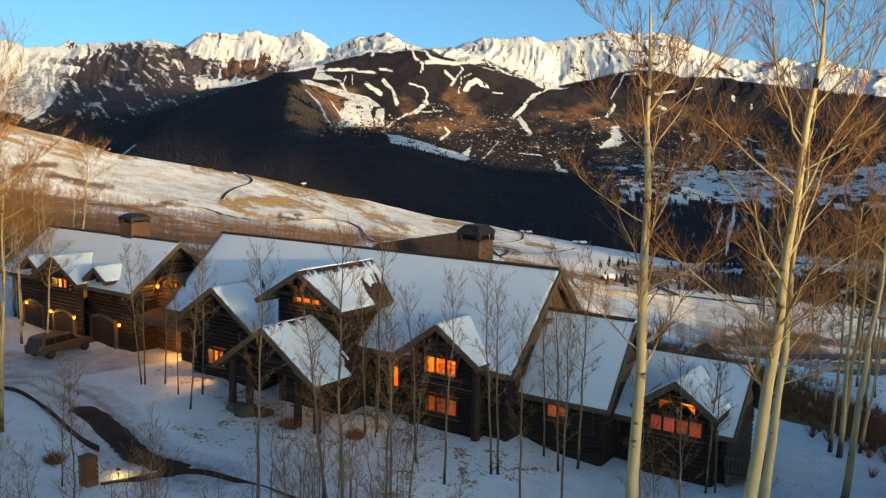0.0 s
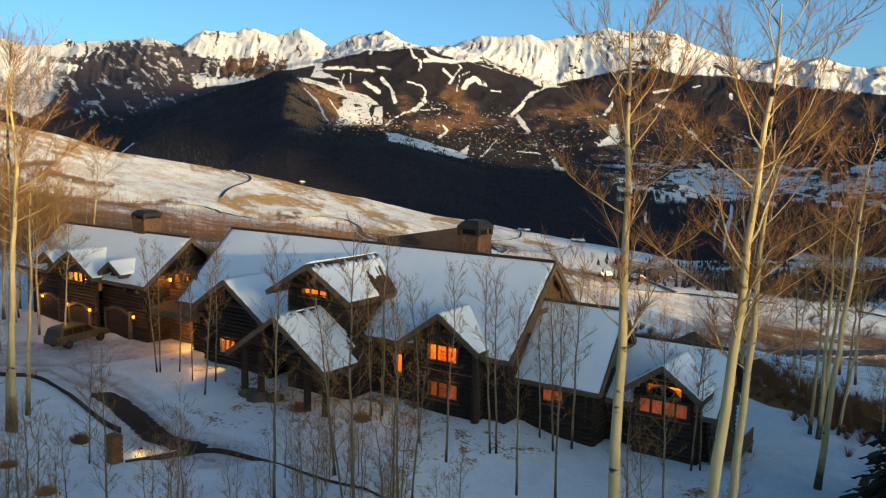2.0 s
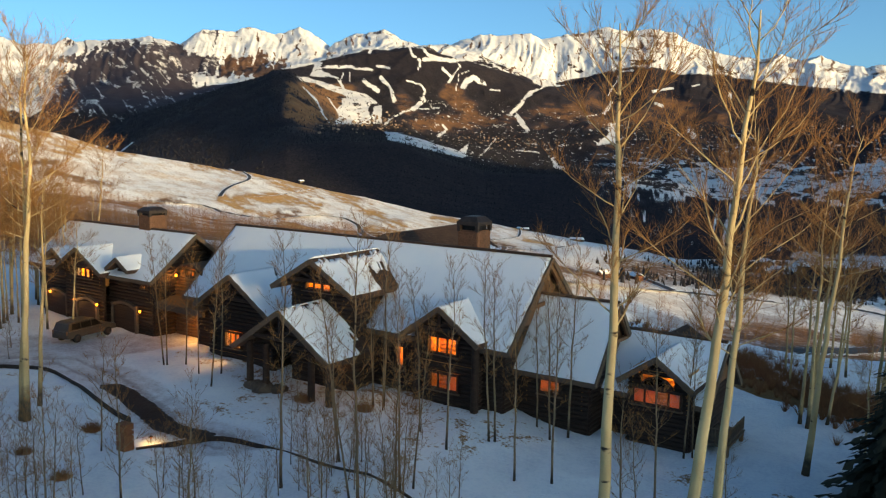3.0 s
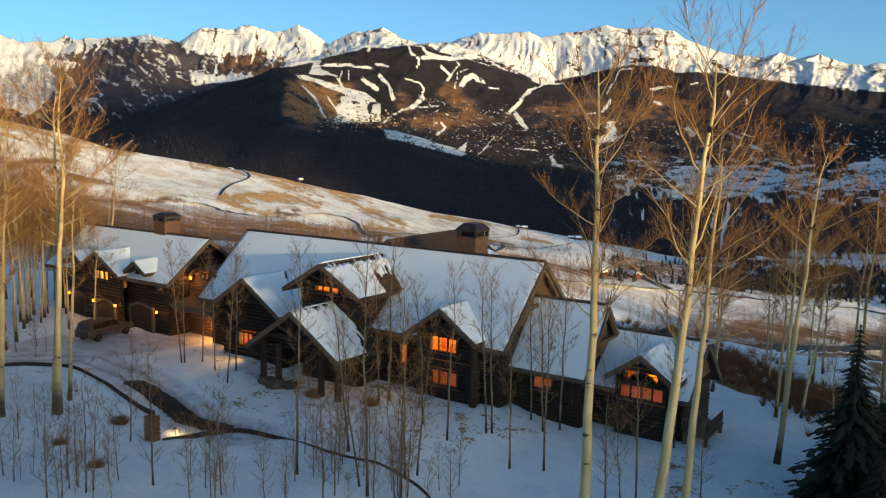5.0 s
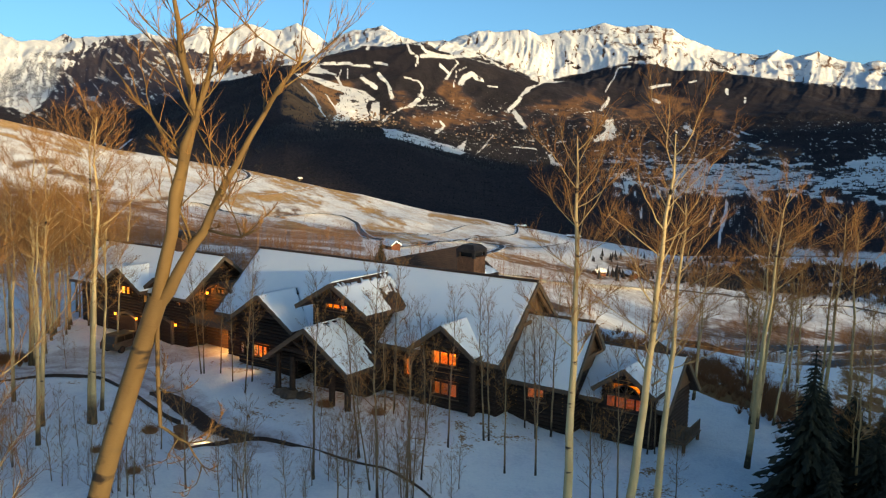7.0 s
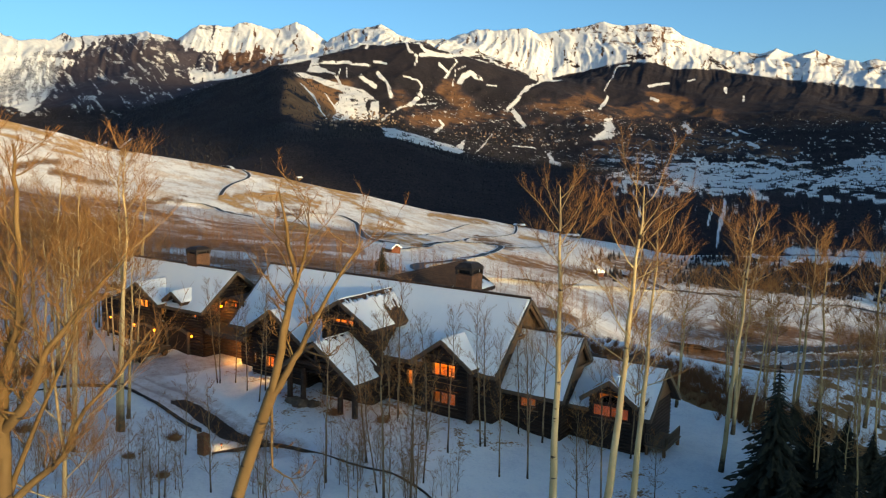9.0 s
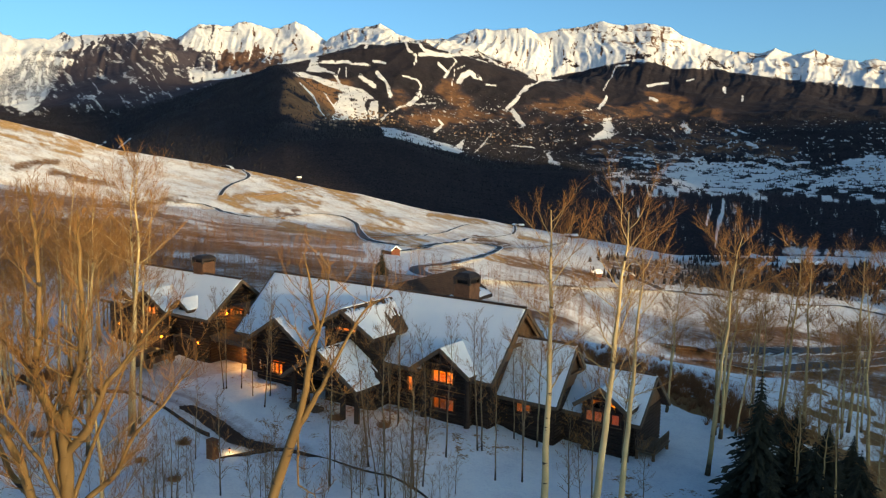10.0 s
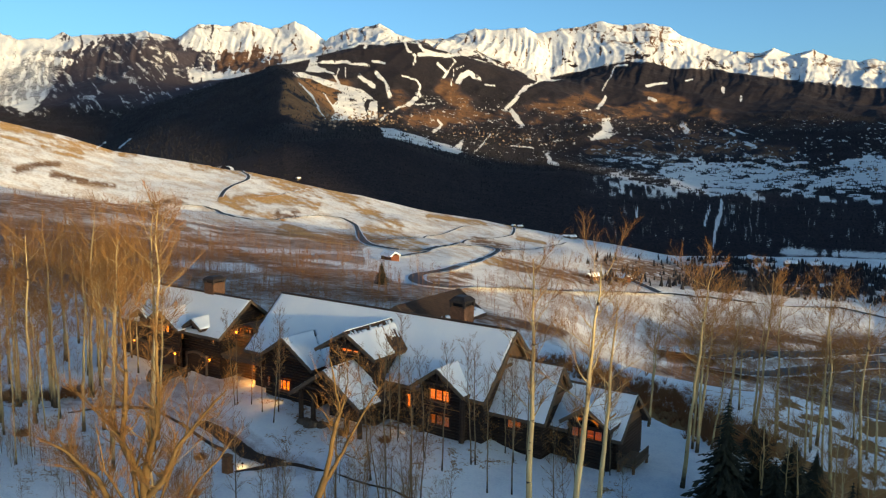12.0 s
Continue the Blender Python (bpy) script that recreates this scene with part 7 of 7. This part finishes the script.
def far_ribbon(name, line, half, label, material=ASPHALT, lift=0.5):
    """A road laid over the far land along bearings and rises."""
    pts = []
    k = [Vector(p) for p in line]
    for p, q in zip(k[:-1], k[1:]):
        n = max(2, int((q - p).length / 0.12))
        pts += [p.lerp(q, i / n) for i in range(n)]
    pts.append(k[-1])
    for _ in range(5):
        pts = [pts[0]] + [(a + b * 2 + c) / 4 for a, b, c in zip(pts, pts[1:], pts[2:])] + [pts[-1]]
    spots = [land_at(p.x, p.y)[0] for p in pts]
    for _ in range(3):
        spots = [spots[0]] + [(a + b * 2 + c) / 4 for a, b, c in zip(spots, spots[1:], spots[2:])] + [spots[-1]]
    v, f = [], []
    for i, p in enumerate(spots):
        d = (spots[min(i + 1, len(spots) - 1)] - spots[max(i - 1, 0)]).to_2d().normalized()
        s = Vector((-d.y, d.x)) * half
        level = max(land_z_at(p.x + e * s.x, p.y + e * s.y) for e in (-1, -0.5, 0, 0.5, 1))
        v += [(p.x + e * s.x, p.y + e * s.y, level + lift) for e in (-1, 1)]
    for i in range(len(spots) - 1):
        a = 2 * i
        f.append((a, a + 1, a + 3, a + 2))
    ob = raw(name, v, f, material)
    return tagged(ob, label, "road", "valley roads", "structure")


ROADS = [
    (2.4, [(-14.96, -4.52), (-14.78, -4.15), (-14.41, -3.85), (-13.67, -3.59), (-13, -3.32), (-13.11, -3.02), (-13.84, -2.73), (-14.74, -2.55), (-16.36, -2.41)]),
    (2.4, [(-20.62, -4.84), (-18.55, -4.98), (-16.42, -5.15), (-15.35, -5.38), (-14.26, -5.84), (-12.79, -6.08), (-11.29, -6.05), (-9.4, -5.86), (-7.88, -5.78), (-6.72, -6.05), (-5.95, -6.43), (-5.76, -6.82), (-5.83, -7.2), (-5.17, -7.78), (-3.22, -8.12), (-1.45, -8.18), (-0.79, -8.05), (-0.4, -7.85), (0.54, -7.76)]),
    (2.3, [(0.54, -7.76), (2.62, -7.76), (3.56, -7.85), (4.03, -7.99), (3.57, -8.28), (2.25, -8.93), (0.73, -9.39), (-0.76, -9.68), (-1.71, -9.85), (-1.98, -10.09), (-1.7, -10.43), (-0.55, -10.69), (0.75, -10.71), (4.73, -10.72), (8.59, -10.73), (14.28, -10.47)]),
    (1.8, [(4.03, -7.99), (6.36, -7.85), (8.01, -7.52), (8.47, -7.32)]),
    (1.4, [(-5.02, -7.47), (-1.35, -7.17), (-0.22, -7.07), (1.45, -6.38), (2.58, -6.28)]),
    (1.6, [(0.54, -7.76), (1.67, -7.35), (3.15, -7.24), (4.67, -7.01), (5.01, -6.77), (4.88, -6.38)]),
    (3.6, [(4.69, -10.65), (8.6, -10.77), (11.66, -10.62), (15.03, -10.5), (19.73, -10.63), (23.18, -10.69), (25.81, -10.45), (28.62, -10.81), (31.0, -11.0)]),
    (3.0, [(12.6, -9.6), (13.32, -9.85), (14.27, -10.24), (14.9, -10.48)]),
    (1.4, [(-3.6, -8.7), (-1.33, -8.29), (-0.59, -7.93)]),
    (1.5, [(-12.77, -4.6), (-10.9, -4.34), (-9.2, -3.95)]),
]
RIVER_ROADS = [(6.0, [(15.63, -14.71), (19.97, -14.26), (24.07, -13.7), (28.79, -12.84)]), (5.0, [(17.88, -15.38), (21.79, -15.25), (28.86, -13.69)])]


def build_roads():
    for half, line in ROADS + RIVER_ROADS:
        far_ribbon("road", line, half, "narrow dark asphalt road winding over the snowy hill")
        far_ribbon("road_verge", line, half + 1.2, "ploughed snow banks beside the road", SNOW, 0.2)


build_roads()


def scatter(count, accept, seed, tries=40):
    """Places on the land, drawn by bearing and distance, kept where accept(i, j) is likely."""
    rnd = np.random.RandomState(seed)
    i = rnd.randint(50, len(LAND_B) - 50, count * tries)
    j = rnd.randint(0, len(LAND_R) - 12, count * tries)
    keep = accept(i, j) > rnd.rand(len(i))
    i, j = i[keep][:count], j[keep][:count]
    return np.stack([land_x[i, j] + rnd.uniform(-3, 3, len(i)), land_y[i, j] + rnd.uniform(-3, 3, len(i)), land_z[i, j]], 1), i, j


def build_far_conifers():
    def likely(i, j):
        far = (LAND_R[j] > 1500) & (LAND_R[j] < 3300)
        return land_wood[i, j] ** 2 * far * 0.9 + 0.10 * land_leafless_or_lit[i, j] * (LAND_R[j] > 1900) + 0.9 * land_wood[i, j] * (LAND_R[j] < 1500)

    spots, i, j = scatter(52000, likely, 11)
    rnd = np.random.RandomState(12)
    h = rnd.uniform(2.5, 7.5, len(spots)) * np.where(LAND_R[j] < 1500, 1.25, 1.0)
    turn = rnd.uniform(0, 6.28, len(spots))
    v = np.zeros((len(spots), 6, 3))
    v[:] = spots[:, None, :]
    for q in range(5):
        a = q * 2 * np.pi / 5 + turn
        v[:, q] += np.stack([0.24 * h * np.cos(a), 0.24 * h * np.sin(a), -0.1 * h], 1)
    v[:, 5, 2] += h
    one = np.array([(q, (q + 1) % 5, 5) for q in range(5)])
    f = (one[None] + 6 * np.arange(len(spots))[:, None, None]).reshape(-1, 3)
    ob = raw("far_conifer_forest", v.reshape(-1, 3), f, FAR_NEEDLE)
    tagged(ob, "dark conifer woods on the far valley slopes", "forest", kind="stuff")


def build_thickets():
    """Bare aspens and scrub oak on the slopes behind the house: a stem or several, and a rounded head of twigs."""
    groves = fade(fractal(land_x / 22 + 4, land_y / 22, 3), 0.42, 0.60)

    def likely(i, j):
        open_snow = fade(LAND_B[i], -4.0, -1.0) * (1 - land_scrub[i, j]) + field(LAND_B[i], np.degrees(np.arctan(_tan[i, j])), CLEARING)
        much = (0.05 + 0.95 * land_scrub[i, j] ** 1.5) * groves[i, j] + 0.25 * land_scrub[i, j] - 0.4 * land_grass[i, j]
        much = much * (0.75 + 0.75 * fade(-LAND_B[i], 11, 16))
        return np.clip(much, 0, 1) * (LAND_R[j] > 150) * (1 - fade(LAND_R[j], 480, 850)) * np.clip(1 - 0.93 * open_snow, 0, 1)

    def on_the_flats(i, j):
        b, r = LAND_B[i], LAND_R[j]
        return (0.10 + 0.90 * land_scrub[i, j]) * fade(b, 1.5, 6.0) * (r > 105) * (1 - fade(r, 420, 760)) * (0.25 + 0.75 * groves[i, j])

    rnd = np.random.RandomState(22)
    for name, count, seed, mat, where in (("aspen_thicket", 2200, 21, HAZE, likely), ("scrub_oak", 8200, 23, BRUSH, likely), ("aspen_thicket", 420, 25, HAZE, on_the_flats)):
        spots, i, j = scatter(count, where, seed, 60)
        tree = name == "aspen_thicket"
        m = len(spots)
        h = (4.0 + 6.5 * rnd.beta(1.6, 2.2, m)) if tree else (0.6 + 2.0 * rnd.beta(1.5, 2.5, m))
        twigs = 52 if tree else 15
        hh = h[:, None]
        base = np.repeat(spots[:, None, :], twigs, 1)
        tip = base.copy()
        a = rnd.uniform(0, 6.28, (m, twigs))
        if tree:
            start, rise, reach = rnd.uniform(0.30, 0.92, (m, twigs)), rnd.uniform(0.0, 0.16, (m, twigs)), rnd.uniform(0.05, 0.26, (m, twigs))
            reach = reach * (0.25 + 0.9 * np.sin(np.pi * np.clip((start - 0.25) / 0.75, 0, 1)))
            off = rnd.uniform(-1, 1, (m, twigs, 2)) * 0.06 * start[..., None]
        else:
            start, rise, reach = rnd.uniform(-0.05, 0.45, (m, twigs)), rnd.uniform(0.10, 0.60, (m, twigs)), rnd.uniform(0.1, 0.6, (m, twigs))
            off = rnd.uniform(-1, 1, (m, twigs, 2)) * 0.75
        base[..., :2] += off * hh[..., None]
        base[..., 2] += start * hh
        tip[..., 0] += off[..., 0] * hh + np.cos(a) * reach * hh
        tip[..., 1] += off[..., 1] * hh + np.sin(a) * reach * hh
        tip[..., 2] += np.minimum(start + rise, 1.0) * hh
        w = np.full((m, twigs), 0.025 if tree else 0.030)
        if tree:
            base[:, 0] = spots - (0, 0, 0.3)
            tip[:, 0] = spots + np.stack([rnd.uniform(-0.06, 0.06, m) * h, rnd.uniform(-0.06, 0.06, m) * h, h], 1)
            w[:, 0] = 0.055
        v = np.stack([base + np.stack([w * cx, w * cy, 0 * w], -1) for cx, cy in ((1, 0), (-0.5, 0.87), (-0.5, -0.87))] + [tip], 2).reshape(-1, 3)
        one = np.array([(0, 1, 3), (1, 2, 3), (2, 0, 3)])
        f = (one[None] + 4 * np.arange(m * twigs)[:, None, None]).reshape(-1, 3)
        tagged(raw(name, v, f, mat), "bare brown thickets on the snowy hillside", "shrubs", kind="stuff")


def build_near_scrub():
    """The bank of bare scrub oak that runs behind the cabin, and the one beside the drive."""
    rnd = np.random.RandomState(41)
    banks = [
        (820, (1.5, 2.4), [(-35.65, 79.99), (-26.14, 78.08), (-19.89, 78.49), (-14.53, 75.98), (-7.59, 69.80), (-3.57, 67.50)]),
        (200, (0.9, 0.9), [(-84.0, 22.5), (-78.5, 24.8), (-76.0, 29.0), (-73.5, 33.5)]),
    ]
    v, f = [], []
    for thick, line in [(thick, np.array(line)) for count, thick, line in banks for _ in range(count)]:
        k = rnd.uniform(0, len(line) - 1.001)
        i = int(k)
        x, y = line[i] + (line[i + 1] - line[i]) * (k - i) + rnd.normal(0, 1, 2) * thick
        z, h = ground_at(x, y), rnd.uniform(0.7, 1.7)
        for _ in range(30):
            a, lean = rnd.uniform(0, 6.28), rnd.uniform(0.15, 0.75)
            n = len(v)
            w = 0.022
            v += [(x - w, y, z - 0.2), (x + w, y, z - 0.2), (x, y + w, z - 0.2), (x + np.cos(a) * lean * h, y + np.sin(a) * lean * h, z + h * rnd.uniform(0.45, 1.0))]
            f += [(n, n + 1, n + 3), (n + 1, n + 2, n + 3), (n + 2, n, n + 3)]
    tagged(raw("scrub_oak", v, f, BRUSH), "reddish-brown bare scrub on the bank", "shrubs", kind="stuff")


build_far_conifers()
build_thickets()
build_near_scrub()


RUST = mat_twig("rust_red_timber", (0.05, 0.017, 0.011), (0.12, 0.040, 0.022))


def far_house(b, e, size, seed, label, walls=None):
    """A small distant house: walls, snowy pitched roof, dark windows."""
    rnd = random.Random(seed)
    p, _ = land_at(b, e)
    h = thing("house", tuple(p), label, "house", "valley houses")
    h.rotation_euler = (0, 0, rnd.uniform(0, 3.14))
    w, d, t = size, size * 0.6, size * 0.36
    bm = bmesh.new()
    box(bm, -w / 2, w / 2, -d / 2, d / 2, -2, t)
    part("wall", bm, walls or STONE, h)
    bm = bmesh.new()
    for s in (-1, 1):
        slab(bm, ((-w * 0.55, s * d * 0.62, t * 0.92), (w * 0.55, s * d * 0.62, t * 0.92), (w * 0.55, 0, t * 1.6), (-w * 0.55, 0, t * 1.6)), 0.5)
    bmesh.ops.recalc_face_normals(bm, faces=bm.faces)
    part("roof", bm, SNOW, h, "snow-covered roof")
    for k in (-0.3, 0.05, 0.32):
        for s in (-1, 1):
            bm = bmesh.new()
            box(bm, w * k - 0.8, w * k + 0.8, s * d / 2 - 0.05, s * d / 2 + 0.05, t * 0.35, t * 0.7)
            part("window", bm, IRON, h)


def build_far_houses():
    spots = [(-3.6, -8.82), (8.92, -7.07), (8.46, -7.01), (5.35, -6.41), (4.88, -6.38), (-9.84, -3.5), (10.4, -9.75), (20.61, -8), (12.5, -9.75), (22.9, -8.1), (24.3, -8.12)]
    for k, (b, e) in enumerate(spots):
        red = k in (0, 6, 8)
        far_house(b, e, (7.5, 12, 9, 9, 8, 10, 9, 18, 10, 16, 16)[k], 70 + k, "distant rust-red timber house with a snowy roof" if red else "distant timber house with a snowy roof among the fields", RUST if red else None)
    # a lone spruce and two bushy trees by the red house
    for b, e, hgt, kind in ((-4.18, -10.45, 7.0, SPRUCE_KINDS[0]), (-1.75, -9.55, 7.0, YOUNG[1]), (-2.2, -9.5, 5.5, YOUNG[2])):
        p, _ = land_at(b, e)
        dark = kind is SPRUCE_KINDS[0]
        plant(kind, p.x, p.y, hgt, (0.1, 0), "lone dark spruce on the snowy hillside" if dark else "small bushy bare tree on the hillside", b, "spruce_tree" if dark else "aspen_tree", "spruces" if dark else "young aspens", 1.5, p.z - 0.2)


def build_village():
    """The resort village on its bench and scattered houses of the mesa: too many and too far to tell apart."""
    rnd = np.random.RandomState(31)
    v, f = [], []

    def block(p, w, d, h, a):
        n = len(v)
        c, s = math.cos(a), math.sin(a)
        for zz, k in ((-3, 1), (h, 1), (h * 1.4, 0.05)):
            for ex, ey in ((-1, -1), (1, -1), (1, 1), (-1, 1)):
                x, y = ex * w / 2, ey * d / 2 * k
                v.append((p.x + c * x - s * y, p.y + s * x + c * y, p.z + zz))
        for lvl in (0, 4):
            for q in range(4):
                f.append((n + lvl + q, n + lvl + (q + 1) % 4, n + lvl + 4 + (q + 1) % 4, n + lvl + 4 + q))

    zones = [(-8.61, 0.72), (-3.29, 0.81), (0.56, -0.11), (8.22, -0.44), (8.15, 1.44), (19.06, 0.12), (13.85, -1.83), (27.64, -1.78)]
    z = np.array(zones).reshape(-1, 2)
    for (b0, e0), (b1, e1), n, size in ((z[0], z[1], 190, 8.5), (z[2], z[3], 170, 6), (z[4], z[5], 190, 6), (z[6], z[7], 130, 7)):
        for _ in range(n):
            t = rnd.rand()
            b = b0 + (b1 - b0) * t + rnd.normal() * 0.5
            e = e0 + (e1 - e0) * t + rnd.normal() * 0.32
            p, r = land_at(b, e)
            if r > 1900:
                k = size * rnd.uniform(0.35, 1.0)
                block(p, k, k * 0.7, k * 0.45, rnd.uniform(0, 3.14))
    ob = raw("far_village", v, f, VILLAGE)
    tagged(ob, "tiny resort village houses on the far bench", "village", kind="stuff")


VILLAGE = mat_twig("village_walls_and_roofs", (0.06, 0.035, 0.028), (0.34, 0.25, 0.19))
build_far_houses()
build_village()
